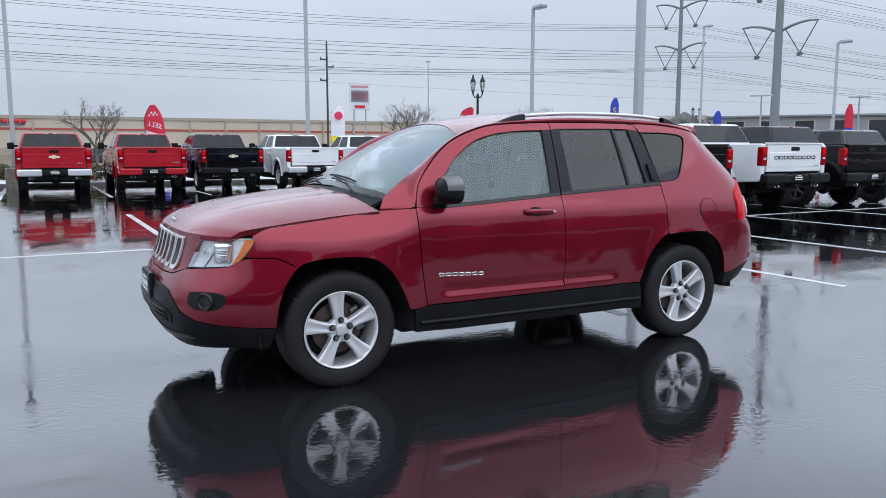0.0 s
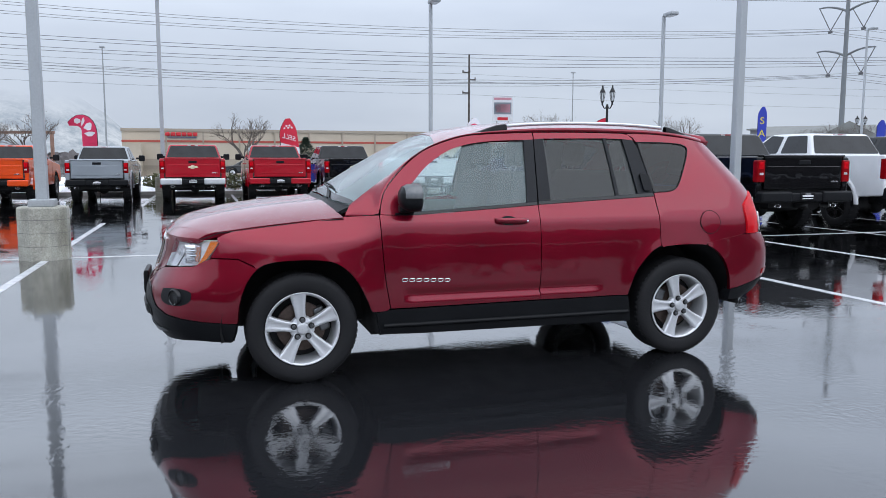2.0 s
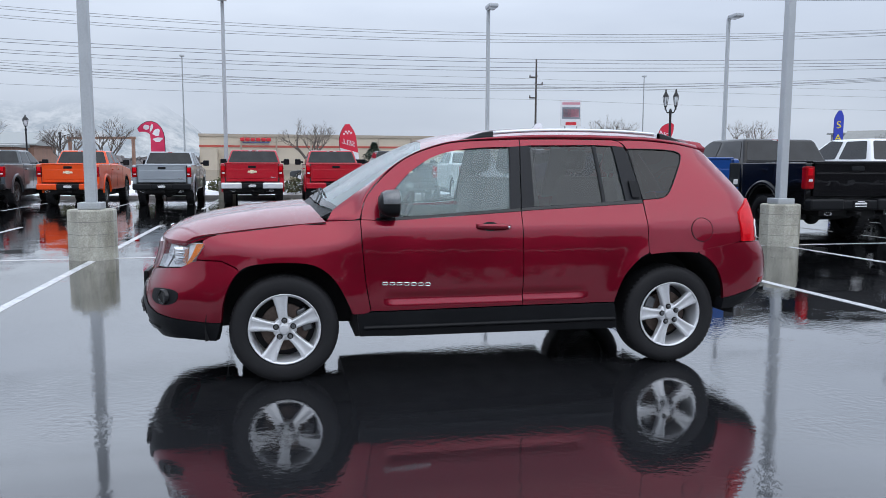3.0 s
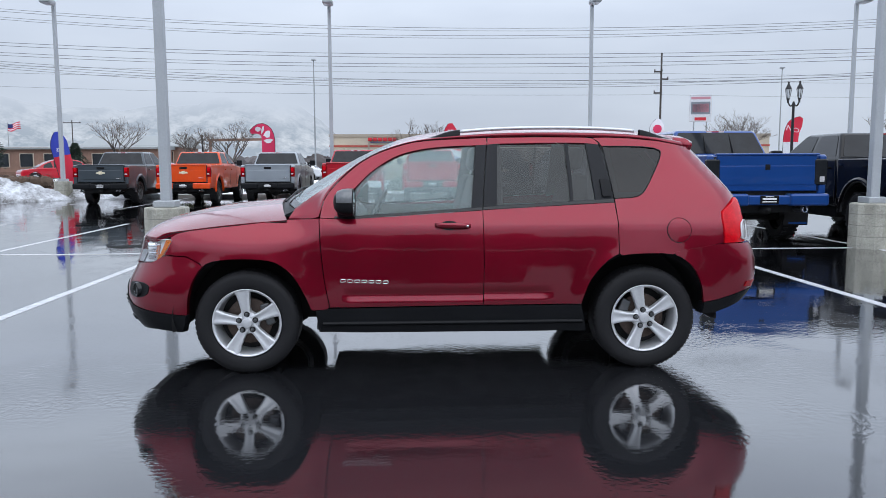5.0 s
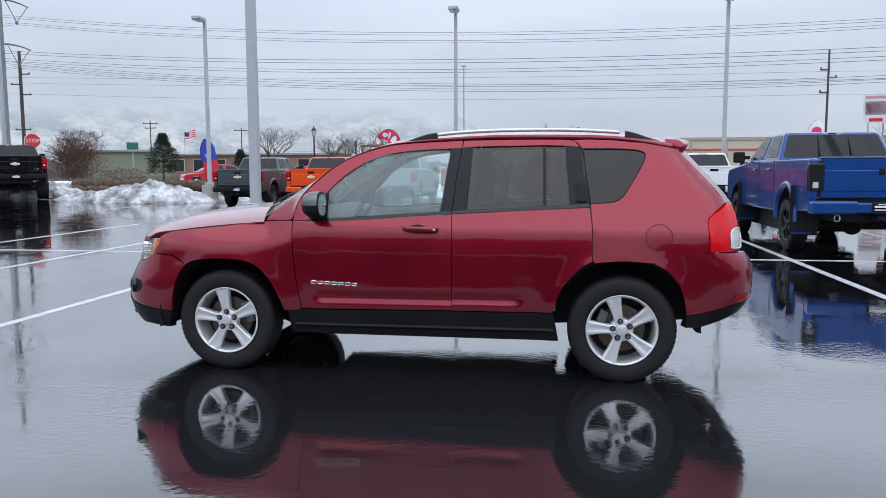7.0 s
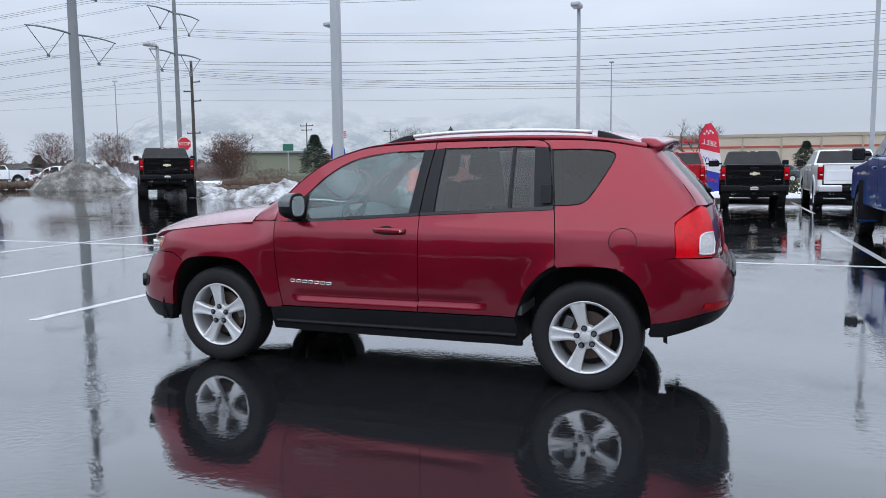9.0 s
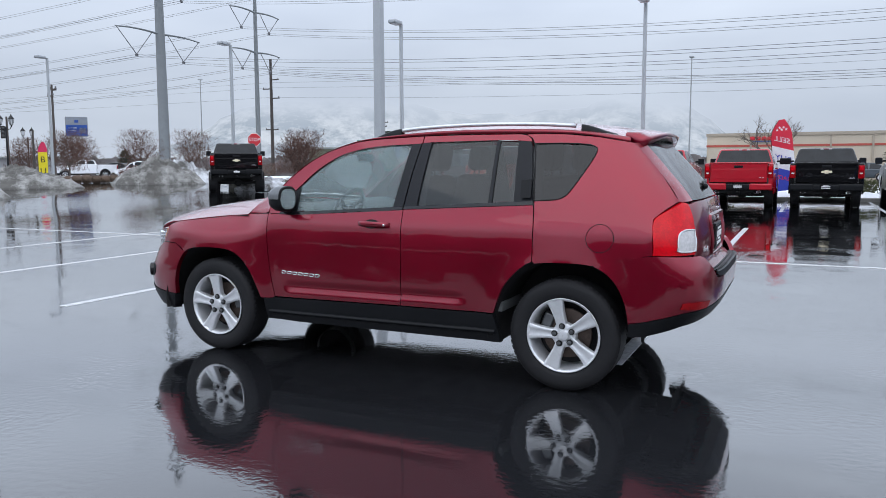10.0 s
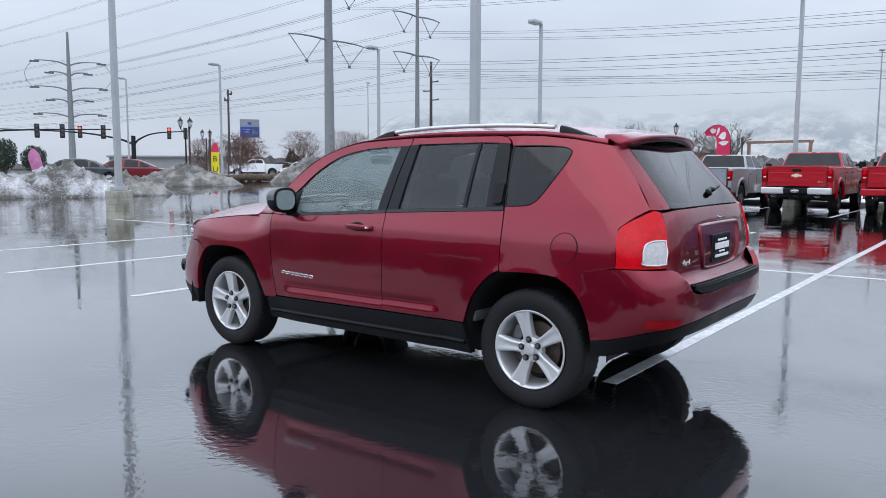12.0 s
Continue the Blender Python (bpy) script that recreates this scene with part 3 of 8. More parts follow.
for sg, tag in ((-1, "driver"), (1, "passenger")):
    S = side(sg)
    # fender
    i0 = [i for i, p in enumerate(ARCH_F) if p[0] >= -1.60][0]
    o = CUT + [(-0.839, 1.020)] + [(x - 0.006, z) for x, z in DOOR_F_FRONT[1:]] + [(-0.80, 0.425), (-0.886, 0.425)] + ARCH_F[i0:-1][::-1] + [(-1.60, 0.742), (-1.69, 0.785), (-1.84, 0.790), (-1.79, 0.87)]
    part("fender", panel(o, S, 0.05, 0.03), RED, suv)
    # front door: skin, frame and trim
    bm = panel(DOOR_F_FRONT + [(-0.772, 0.440), (0.2295, 0.448), (0.2355, 0.70), (0.2295, 1.066), (-0.30, 1.034), (-0.62, 1.016), (-0.75, 1.018)], S, 0.022, 0.025)
    frame_f = DOOR_TOP + [(0.277, 1.499), (0.2, 1.495)] + [(x, z + 0.006) for x, z in GLASS_TOP[::-1]] + [(-0.69, 1.025), (-0.72, 1.022)]
    panel(frame_f, S, 0.05, 0.025, bm)
    door = part("front_door", bm, RED, suv)
    part("window_seal", panel([(-0.74, 1.022), (-0.62, 1.019), (-0.30, 1.038), (0.226, 1.070), (0.226, 1.088), (-0.30, 1.055), (-0.60, 1.036), (-0.735, 1.034)], side(sg, 0.004), 0.06, 0.012), M["gloss_black"], door)
    part("mirror_sail", panel([(-0.735, 1.034), (-0.60, 1.038), (-0.602, 1.205), (-0.66, 1.158)], side(sg, -0.004), 0.06, 0.01), BLK, door)
    part("pillar_trim", panel([(0.202, 1.492), (0.272, 1.500), (0.247, 1.30), (0.228, 1.090), (0.156, 1.084)], side(sg, 0.002), 0.06, 0.015), M["pillar_black"], door)
    part("window", panel([(-0.600, 1.038), (-0.30, 1.056), (0.156, 1.085), (0.196, 1.482)] + [(x, z - 0.005) for x, z in GLASS_TOP[4:-1][::-1]], side(sg, -0.012), 0.06, 0.0), M["glass"], door, "clear rain-beaded door glass")
    # rear door
    bm = panel([(0.2345, 0.448), (0.2405, 0.70), (0.2345, 1.068), (0.70, 1.092), (1.109, 1.112), (1.123, 0.978), (1.126, 0.82), (1.126, 0.778)] + [(x - 0.004, z + 0.012) for x, z in ARCH_R[:13][::-1]] + [(0.88, 0.448)], S, 0.022, 0.025)
    panel([(0.284, 1.545), (0.62, 1.549), (0.962, 1.546), (1.007, 1.537), (1.035, 1.512), (1.053, 1.47), (1.04, 1.50), (0.95, 1.508), (0.81, 1.512), (0.346, 1.506), (0.282, 1.50)], S, 0.05, 0.025, bm)
    door = part("rear_door", bm, RED, suv)
    part("window_seal", panel([(0.236, 1.072), (0.70, 1.096), (1.107, 1.116), (1.105, 1.137), (0.70, 1.115), (0.236, 1.090)], side(sg, 0.004), 0.06, 0.012), M["gloss_black"], door)
    part("pillar_trim", panel([(0.280, 1.500), (0.346, 1.503), (0.325, 1.095), (0.238, 1.091), (0.256, 1.30)], side(sg, 0.002), 0.06, 0.015), M["pillar_black"], door)
    part("pillar_trim", panel([(0.952, 1.504), (1.032, 1.500), (1.048, 1.47), (1.077, 1.30), (1.102, 1.136), (0.985, 1.130)], side(sg, 0.003), 0.06, 0.015), M["pillar_black"], door)
    part("window", panel([(0.346, 1.500), (0.806, 1.506), (0.816, 1.120), (0.327, 1.096)], side(sg, -0.012), 0.06, 0.0), M["glass_tint"], door, "lightly tinted rain-beaded glass")
    part("divider_bar", panel([(0.806, 1.506), (0.828, 1.506), (0.838, 1.121), (0.816, 1.120)], side(sg, -0.002), 0.06, 0.015), M["pillar_black"], door)
    part("quarter_light", panel([(0.828, 1.504), (0.952, 1.500), (0.985, 1.130), (0.838, 1.121)], side(sg, -0.012), 0.06, 0.0), M["glass_tint"], door, "lightly tinted glass")
    part("recessed_handle", panel([(1.020, 1.262), (1.028, 1.268), (1.074, 1.268), (1.086, 1.258), (1.094, 1.166), (1.086, 1.156), (1.036, 1.154), (1.028, 1.162)], side(sg, 0.022), 0.03, 0.03), BLK, door)
    # quarter panel with its glass
    qg = [(1.066, 1.487), (1.24, 1.486), (1.34, 1.482)] + curve_through([(1.415, 1.474), (1.455, 1.455), (1.455, 1.425), (1.43, 1.37), (1.375, 1.275), (1.325, 1.197), (1.285, 1.160), (1.235, 1.147), (1.16, 1.142)], 3) + [(1.112, 1.140)]
    upper = [(1.0, 1.546), (1.1, 1.546), (1.25, 1.540), (1.45, 1.520), (1.66, 1.482)]
    rear_edge = [(1.755, 1.385), (1.84, 1.29), (1.945, 1.145)]
    lamp_edge = [(1.93, 1.135), (1.88, 1.098), (1.822, 1.048), (1.826, 0.95), (1.832, 0.848)]
    i1 = [i for i, p in enumerate(ARCH_R) if p[0] > 1.128][0]
    i2 = [i for i, p in enumerate(ARCH_R) if p[0] > 1.50][0]
    low = [(1.60, 0.792), (1.50, 0.776)] + ARCH_R[i1:i2][::-1]
    bm = panel([(1.115, 1.134)] + qg[::-1][1:] + [(1.060, 1.490), (1.040, 1.520), (1.0, 1.544)] + upper[1:] + rear_edge + lamp_edge + low + [(1.131, 0.785), (1.131, 0.82), (1.129, 0.978)], S, 0.05, 0.02)
    part("quarter_panel", bm, RED, suv)
    part("quarter_glass", panel([(x + 0.004 * (x < 1.2), z) for x, z in qg], side(sg, -0.004), 0.05, 0.012), M["glass_dark"], suv, "dark tinted quarter glass with black rim")
    bm = bmesh.new()
    tube(bm, [side(sg, 0.0015)(x, z, 0) for x, z in qg + qg[:1]], 0.0035, 5, caps=False)
    part("glass_seal", bm, M["dark"], suv, "thin black rubber seal")
    ring = [(1.531 + 0.078 * math.cos(a), 0.931 + 0.078 * math.sin(a)) for a in np.linspace(0, 2 * math.pi, 28)[:-1]]
    if sg < 0:
        lid = part("fuel_door", panel(ring, side(sg, 0.003), 0.03, 0.012), RED, suv)
        # dark ring on the skin paints the shaded gap round the lid
        bm = bmesh.new()
        tube(bm, [side(sg, 0.0025)(x, z, 0) for x, z in [(1.531 + 0.081 * math.cos(a), 0.931 + 0.081 * math.sin(a)) for a in np.linspace(0, 2 * math.pi, 40)]], 0.0016, 5)
        part("gap", bm, M["dark"], lid)
    # dark linings behind the pillars and the quarter
    for o in ([(0.17, 1.05), (0.37, 1.06), (0.37, 1.52), (0.20, 1.51)], [(0.94, 1.09), (1.16, 1.11), (1.11, 1.51), (0.95, 1.535)], [(1.06, 0.80), (1.80, 0.86), (1.80, 1.12), (1.10, 1.11)]):
        part("pillar_lining", panel(o, side(sg, -0.035), 0.08, 0.0), M["dash"], suv)
    # sill cladding
    part("sill", panel([(-0.862, 0.418), (-0.775, 0.432), (0.23, 0.441), (0.88, 0.441), (0.905, 0.35), (0.92, 0.262), (-0.58, 0.268), (-0.845, 0.275), (-0.855, 0.35)], side(sg, 0.008), 0.05, 0.05), BLK, suv, "black plastic sill cladding")
    bm = bmesh.new()
    loft(bm, [[side(sg, o2)(x, z, 0) for x in np.linspace(-0.82, 0.89, 24)] for o2, z in ((0.008, 0.345), (0.026, 0.337), (0.026, 0.322), (0.008, 0.314))])
    part("sill_rib", bm, BLK, suv)
    # wheel wells
    for h, arch in ((HUBS[0], ARCH_F), (HUBS[1], ARCH_R)):
        bm = bmesh.new()
        lathe_pts = [(h + 0.455 * math.cos(a), 0.345 + 0.44 * math.sin(a)) for a in np.linspace(-0.13 if h < 0 else -0.02, math.pi + 0.13, 26)]
        loft(bm, [[Vector((h + (x - h) * k, sg * y, 0.345 + (z - 0.345) * k)) for x, z in lathe_pts] for y, k in ((0.882, 1.06), (0.84, 1.0), (0.60, 1.0), (0.42, 1.0))])
        vs = [bm.verts.new((x, sg * 0.42, z)) for x, z in lathe_pts]
        bm.faces.new(vs)
        part("wheel_well", bm, M["dark"], suv)

# front end
part("grille_panel", panel(both([(0.0, 0.905), fy(0.30, 0.903), fy(0.52, 0.898), fy(0.60, 0.888), fy(0.575, 0.80), fy(0.548, 0.712), fy(0.40, 0.672), fy(0.2, 0.664), (0.0, 0.662)]), front(), 0.05, 0.03), RED, suv)
slot_y = [-0.375, -0.25, -0.125, 0.0, 0.125, 0.25, 0.375]
for y0 in slot_y:
    s0 = math.copysign(s_front(y=y0, z=0.78), y0)
    lean = 0.012 * y0 / 0.375
    def slot(hw, z0, z1, r=0.02):
        return [(s0 - hw, z0 + r), (s0 - hw + r, z0), (s0 + hw - r, z0), (s0 + hw, z0 + r), (s0 + hw + lean, z1 - 0.006), (s0 + hw - 0.008 + lean, z1), (s0 - hw + 0.008 + lean, z1), (s0 - hw + lean, z1 - 0.006)]
    frame_bm = panel(slot(0.052, 0.694, 0.878), front(0.012), 0.04, 0.014)
    fr = part("grille_frame", frame_bm, M["bright_trim"], suv, "chrome slot surround")
    part("grille_mesh", panel(slot(0.033, 0.716, 0.866, 0.014), front(0.0145), 0.03, 0.004), M["gloss_black"], fr, "black mesh")
for sg in (-1, 1):
    def q(pts):
        return [(sg * s, z) for s, z in pts]
    bumper_half = [(0.0, 0.655), fy(0.25, 0.658), fy(0.42, 0.668), fy(0.545, 0.708), fy(0.68, 0.722), fx(-1.94, 0.735), fx(-1.865, 0.772), fx(-1.83, 0.783), fx(-1.69, 0.778), fx(-1.604, 0.735)]
    if sg < 0:
        arch = [fx(x, z) for x, z in ARCH_F if z < 0.73 and x < -1.5][::-1]
        lower = [fx(-1.704, 0.398), fx(-1.90, 0.413), fx(-2.0, 0.425), fy(0.70, 0.445), fy(0.61, 0.485), fy(0.54, 0.55), fy(0.47, 0.588), fy(0.36, 0.60), (0.0, 0.604)]
        part("front_bumper", panel(both(bumper_half + arch + lower), front(), 0.05, 0.03), RED, suv)
        val = [(0.0, 0.600), fy(0.36, 0.596), fy(0.47, 0.583), fy(0.54, 0.545), fy(0.61, 0.48), fy(0.70, 0.440), fx(-2.0, 0.421), fx(-1.90, 0.409), fx(-1.704, 0.394), fx(-1.715, 0.335), fx(-1.735, 0.282), fx(-1.92, 0.290), fy(0.72, 0.285), fy(0.5, 0.268), (0.0, 0.262)]
        part("lower_bumper", panel(both(val), front(0.006), 0.05, 0.05), BLK, suv, "black plastic lower bumper")
        part("air_intake", panel(both([(0.0, 0.498), fy(0.40, 0.492), fy(0.52, 0.452), fy(0.50, 0.405), fy(0.3, 0.392), (0.0, 0.388)]), front(0.010), 0.05, 0.004), M["dark"], suv, "dark lower air intake")
        for z in (0.42, 0.447, 0.472):
            bm = bmesh.new()
            loft(bm, [[front(o2)(s, z + dz, 0) for s in np.linspace(-0.47, 0.47, 21)] for o2, dz in ((0.010, -0.005), (0.022, -0.003), (0.022, 0.003), (0.010, 0.005))])
            part("intake_slat", bm, BLK, suv)
        part("skid_plate", panel(both([(0.0, 0.345), fy(0.45, 0.345), fy(0.62, 0.352), fy(0.66, 0.336), fy(0.5, 0.312), (0.0, 0.305)]), front(0.016), 0.05, 0.012), M["alloy_dark"], suv, "grey skid strip under the nose")
    # headlamp: bowl, reflectors, amber corner, lens
    lamp = [fy(0.592, 0.874), fx(-1.96, 0.882), fx(-1.88, 0.886), fx(-1.79, 0.886), fx(-1.825, 0.83), fx(-1.87, 0.772), fx(-1.925, 0.742), fy(0.70, 0.731), fy(0.556, 0.720), fy(0.575, 0.80)]
    hl = part("headlamp", panel(q([(s, z) for s, z in lamp]), front(-0.03), 0.04, 0.0), M["reflector"], suv, "clear headlamp with silver reflector")
    rim = panel(q(lamp), front(-0.002), 0.2, 0.035)
    bmesh.ops.delete(rim, geom=[f for f in rim.faces if len(f.verts) != 4 or f.calc_area() > 0.02], context="FACES_ONLY")
    part("rim", rim, M["reflector"], hl)
    part("amber_lens", panel(q([fx(-1.845, 0.883), fx(-1.795, 0.883), fx(-1.828, 0.83), fx(-1.873, 0.774), fx(-1.920, 0.748), fx(-1.885, 0.80)]), front(-0.014), 0.04, 0.01), M["amber"], hl, "amber side marker")
    part("lens", panel(q(lamp), front(0.001), 0.05, 0.0), M["glass_lamp"], hl, "clear plastic lens")
    # ribbed reflector drum behind the lens, a smaller one beside it, and the bezel between them
    c = front(-0.045)(q([fy(0.745, 0.81)])[0][0], 0.808, 0)
    bowl = bmesh.new()
    lathe(bowl, [(0.012, -0.058), (0.058, -0.056), (0.062, -0.040), (0.056, -0.036), (0.062, -0.030), (0.062, -0.008), (0.056, -0.004), (0.062, 0.0), (0.062, 0.022), (0.056, 0.026), (0.062, 0.030), (0.060, 0.052), (0.012, 0.056)], Matrix.Translation(c), 18)
    part("drum", bowl, M["chrome"], hl, "ribbed chrome reflector drum")
    c2 = front(-0.04)(q([fy(0.635, 0.81)])[0][0], 0.80, 0)
    bowl = bmesh.new()
    lathe(bowl, [(0.034, 0.016), (0.030, 0.0), (0.02, -0.010), (0.001, -0.014)], look(c2, c2 + Vector((1, -sg * 0.35, 0))), 16)
    part("bowl", bowl, M["chrome"], hl)
    bowl = bmesh.new()
    tube(bowl, [front(-0.012)(q([fy(0.674 + 0.02 * k, 0.80)])[0][0], 0.728 + 0.05 * k, 0) for k in range(4)], 0.005, 5)
    part("bezel", bowl, M["alloy_dark"], hl)
    bowl = bmesh.new()
    bmesh.ops.create_uvsphere(bowl, u_segments=14, v_segments=8, radius=0.016, matrix=Matrix.Translation(c2 + Vector((-0.006, 0, 0))))
    part("bulb", bowl, M["lens_white"], hl)
    # fog lamp in its dark pocket
    fogo = [fy(0.665, 0.598), fy(0.72, 0.604), fy(0.79, 0.602), fy(0.822, 0.58), fy(0.820, 0.535), fy(0.79, 0.507), fy(0.73, 0.505), fy(0.685, 0.52), fy(0.665, 0.55)]
    fg = part("fog_lamp_pocket", panel(q(curve_through(fogo + fogo[:1], 3)[:-1]), front(0.003), 0.05, 0.012), M["plastic"], suv, "black fog lamp pocket")
    cc = front(0.006)(q([fy(0.76, 0.553)])[0][0], 0.553, 0)
    aim = Vector((-1, sg * 0.75, 0)).normalized()
    bm = bmesh.new()
    lathe(bm, [(0.046, -0.02), (0.046, 0.004), (0.040, 0.008), (0.036, 0.002), (0.034, -0.002), (0.001, -0.001)], look(cc, cc - aim), 20)
    part("fog_lamp", bm, M["glass_lamp"], fg)
    bm = bmesh.new()
    lathe(bm, [(0.05, -0.02), (0.05, 0.005), (0.043, 0.010), (0.040, 0.0)], look(cc, cc - aim), 20)
    part("fog_lamp_ring", bm, M["gloss_black"], fg)
bm = bmesh.new()
box(bm, -2.256, -2.225, -0.16, 0.16, 0.490, 0.640, 0.008)
pl = part("plate_frame", bm, BLK, suv)
bm = bmesh.new()
box(bm, -2.2595, -2.255, -0.135, 0.135, 0.512, 0.620)
pf = part("dealer_plate", bm, M["gloss_black"], pl, "dark dealer plate with white print")
for z, h, w in ((0.600, 0.012, 0.07), (0.566, 0.030, 0.11), (0.530, 0.014, 0.10)):
    bm = bmesh.new()
    box(bm, -2.2615, -2.259, -w, w, z - h / 2, z + h / 2)
    part("print", bm, M["white"], pf)
# small emblem on the hood lip, plain bars
bm = bmesh.new()
for y in (-0.045, -0.015, 0.015, 0.045):
    p = hood_place(0.03, y, -0.002)
    box(bm, p.x - 0.006, p.x + 0.006, y - 0.010, y + 0.010, p.z - 0.012, p.z + 0.016, 0.003)
part("emblem", bm, M["chrome"], suv)

# windscreen, roof, pillars
ws_edge = [(-1.0, 0.752), (-0.90, 0.725), (-0.75, 0.680), (-0.60, 0.640), (-0.47, 0.605), (-0.41, 0.585)]
ws_base = [(-1.02, 0.70), (-1.07, 0.55), (-1.105, 0.3), (-1.115, 0.0)]
ws_top = [(-0.385, 0.50), (-0.35, 0.3), (-0.335, 0.0)]
half = ws_base[::-1] + ws_edge + ws_top
outline = half + [(x, -y) for x, y in half[::-1] if y > 0]
part("windscreen", panel(outline, top(-0.004), 0.06, 0.0), M["glass_screen"], suv, "wide clear windscreen with rain beads")
band = [(x + 0.0, y) for x, y in ws_top[::-1]] + [(-0.41, 0.585), (-0.47, 0.605), (-0.455, 0.57), (-0.43, 0.48), (-0.395, 0.3), (-0.385, 0.0)]
part("screen_band", panel(band + [(x, -y) for x, y in band[::-1] if y > 0], top(-0.0055), 0.06, 0.0), M["gloss_black"], suv, "dark shade band of the windscreen")
base = [(-1.115, 0.0), (-1.105, 0.3), (-1.07, 0.55), (-1.02, 0.70), (-0.995, 0.748), (-0.975, 0.735), (-1.03, 0.52), (-1.06, 0.3), (-1.07, 0.0)]
part("screen_band", panel(base + [(x, -y) for x, y in base[::-1] if y > 0], top(-0.002), 0.06, 0.0), M["gloss_black"], suv, "dark border of the windscreen")
cow = [(-1.20, 0.0), (-1.19, 0.3), (-1.15, 0.55), (-1.09, 0.73), (-0.995, 0.752), (-1.02, 0.70), (-1.07, 0.55), (-1.105, 0.3), (-1.115, 0.0)]
part("cowl", panel(cow + [(x, -y) for x, y in cow[::-1] if y > 0], top(-0.012), 0.06, 0.02), BLK, suv, "black cowl under the windscreen")
roof_y = spline([(-0.41, 0.585), (0.0, 0.578), (0.6, 0.575), (1.2, 0.565), (1.62, 0.545)])
roof_half = ws_top[::-1] + [(x, roof_y(x)) for x in np.linspace(-0.405, 1.62, 16)] + [(1.64, 0.3), (1.645, 0.0)]
part("roof", panel(roof_half + [(x, -y) for x, y in roof_half[::-1] if y > 0], top(), 0.07, 0.02), RED, suv)
for sg in (-1, 1):
    T, S = top(), side(sg)
    inner = [(x, y) for x, y in curve_through(ws_edge, 3)] + [(x, roof_y(x)) for x in np.linspace(-0.38, 1.625, 22)]
    outer = curve_through([(-1.045, 1.012), (-0.94, 1.020), (-0.842, 1.030), (-0.823, 1.097), (-0.782, 1.187), (-0.653, 1.322), (-0.507, 1.424), (-0.321, 1.494), (-0.133, 1.530), (0.276, 1.551), (0.62, 1.556), (1.0, 1.551), (1.25, 1.545), (1.45, 1.525), (1.64, 1.486)], 4)
    a3 = [T(x, sg * y, 0) for x, y in inner]
    b3 = [S(x, z, 0) for x, z in outer]

    def even(pts, n):
        L = [0.0]
        for p, r in zip(pts, pts[1:]):
            L.append(L[-1] + (r - p).length)
        return [Vector([float(np.interp(L[-1] * k / (n - 1), L, [p[c] for p in pts])) for c in range(3)]) for k in range(n)]
    # match the two edges by place along the car
    b_even = even(b3, 70)
    ax, ay, az = [p.x for p in a3], [p.y for p in a3], [p.z for p in a3]
    rows = []
    for k, b in enumerate(b_even):
        xa = b.x if b.x > -0.70 else -1.0 + 0.30 * k / max(1, sum(1 for p in b_even if p.x <= -0.70))
        xa = min(max(xa, -1.0), 1.625)
        a = Vector((xa, float(np.interp(xa, ax, ay)), float(np.interp(xa, ax, az))))
        f = ss((b.z - 1.02) / 0.35)
        u1, u2 = Vector((0, sg * 0.010, 0.013)) * f, Vector((0, sg * 0.008, 0.010)) * f
        rows.append([a - Vector((0, 0, 0.015)), a, a * 0.7 + b * 0.3 + u2, (a + b) / 2 + u1, a * 0.3 + b * 0.7 + u2, b, b - Vector((0, sg * 0.02, 0.0))])
    bm = bmesh.new()
    loft(bm, rows)
    bmesh.ops.recalc_face_normals(bm, faces=bm.faces[:])
    part("roof_side", bm, RED, suv)
    # roof rail
    pts = [(x, T(x, 0.585, 0).z + 0.034 * ss((x + 0.17) / 0.24) * ss((1.57 - x) / 0.24) + 0.001) for x in np.linspace(-0.155, 1.555, 48)]
    def bar(lo, hi, w, dz):
        bm = bmesh.new()
        sel = [(x, z) for x, z in pts if lo <= x <= hi]
        rows = []
        for x, z in sel:
            y = 0.585 - 0.012 * ss((x - 0.8) / 0.7)
            rows.append([Vector((x, sg * (y + w * math.cos(a)), z + dz + 0.013 * math.sin(a))) for a in np.linspace(0, 2 * math.pi, 11)[:-1]])
        g = loft(bm, rows, True)
        bm.faces.new(g[0])
        bm.faces.new(g[-1][::-1])
        return bm
    rail = part("roof_rail", bar(0.08, 1.33, 0.017, 0.0), M["alloy"], suv, "silver roof rail with black ends")
    for lo, hi in ((-0.16, 0.10), (1.31, 1.56)):
        bm = bmesh.new()
        sel = [(x, z) for x, z in pts if lo <= x <= hi]
        rows = []
        for x, z in sel:
            y = 0.585 - 0.012 * ss((x - 0.8) / 0.7)
            zb = T(x, y, 0).z - 0.004
            rows.append([Vector((x, sg * (y - 0.024), zb)), Vector((x, sg * (y - 0.020), z + 0.006)), Vector((x, sg * y, z + 0.014)), Vector((x, sg * (y + 0.020), z + 0.005)), Vector((x, sg * (y + 0.026), zb))])
        loft(bm, rows)
        part("rail_foot", bm, BLK, rail)

# rear end
gate = [(0.0, 0.735), ry(0.45, 0.735), ry(0.585, 0.745), ry(0.66, 0.80), ry(0.712, 0.842), ry(0.695, 0.95), ry(0.685, 1.05), ry(0.680, 1.125), ry(0.55, 1.138), ry(0.3, 1.142), (0.0, 1.143)]
tg = part("tailgate", panel(both(gate), rear(), 0.05, 0.025), RED, suv)
pock = curve_through([(0.0, 1.055), ry(0.28, 1.053), ry(0.345, 1.04), ry(0.345, 0.94), ry(0.315, 0.83), ry(0.26, 0.795), (0.0, 0.790)], 3)
ring_o = [(s * 1.0, z) for s, z in pock]
bm = bmesh.new()
outer, inn = both(ring_o), both([(s * 0.86, 0.925 + (z - 0.925) * 0.82) for s, z in ring_o])
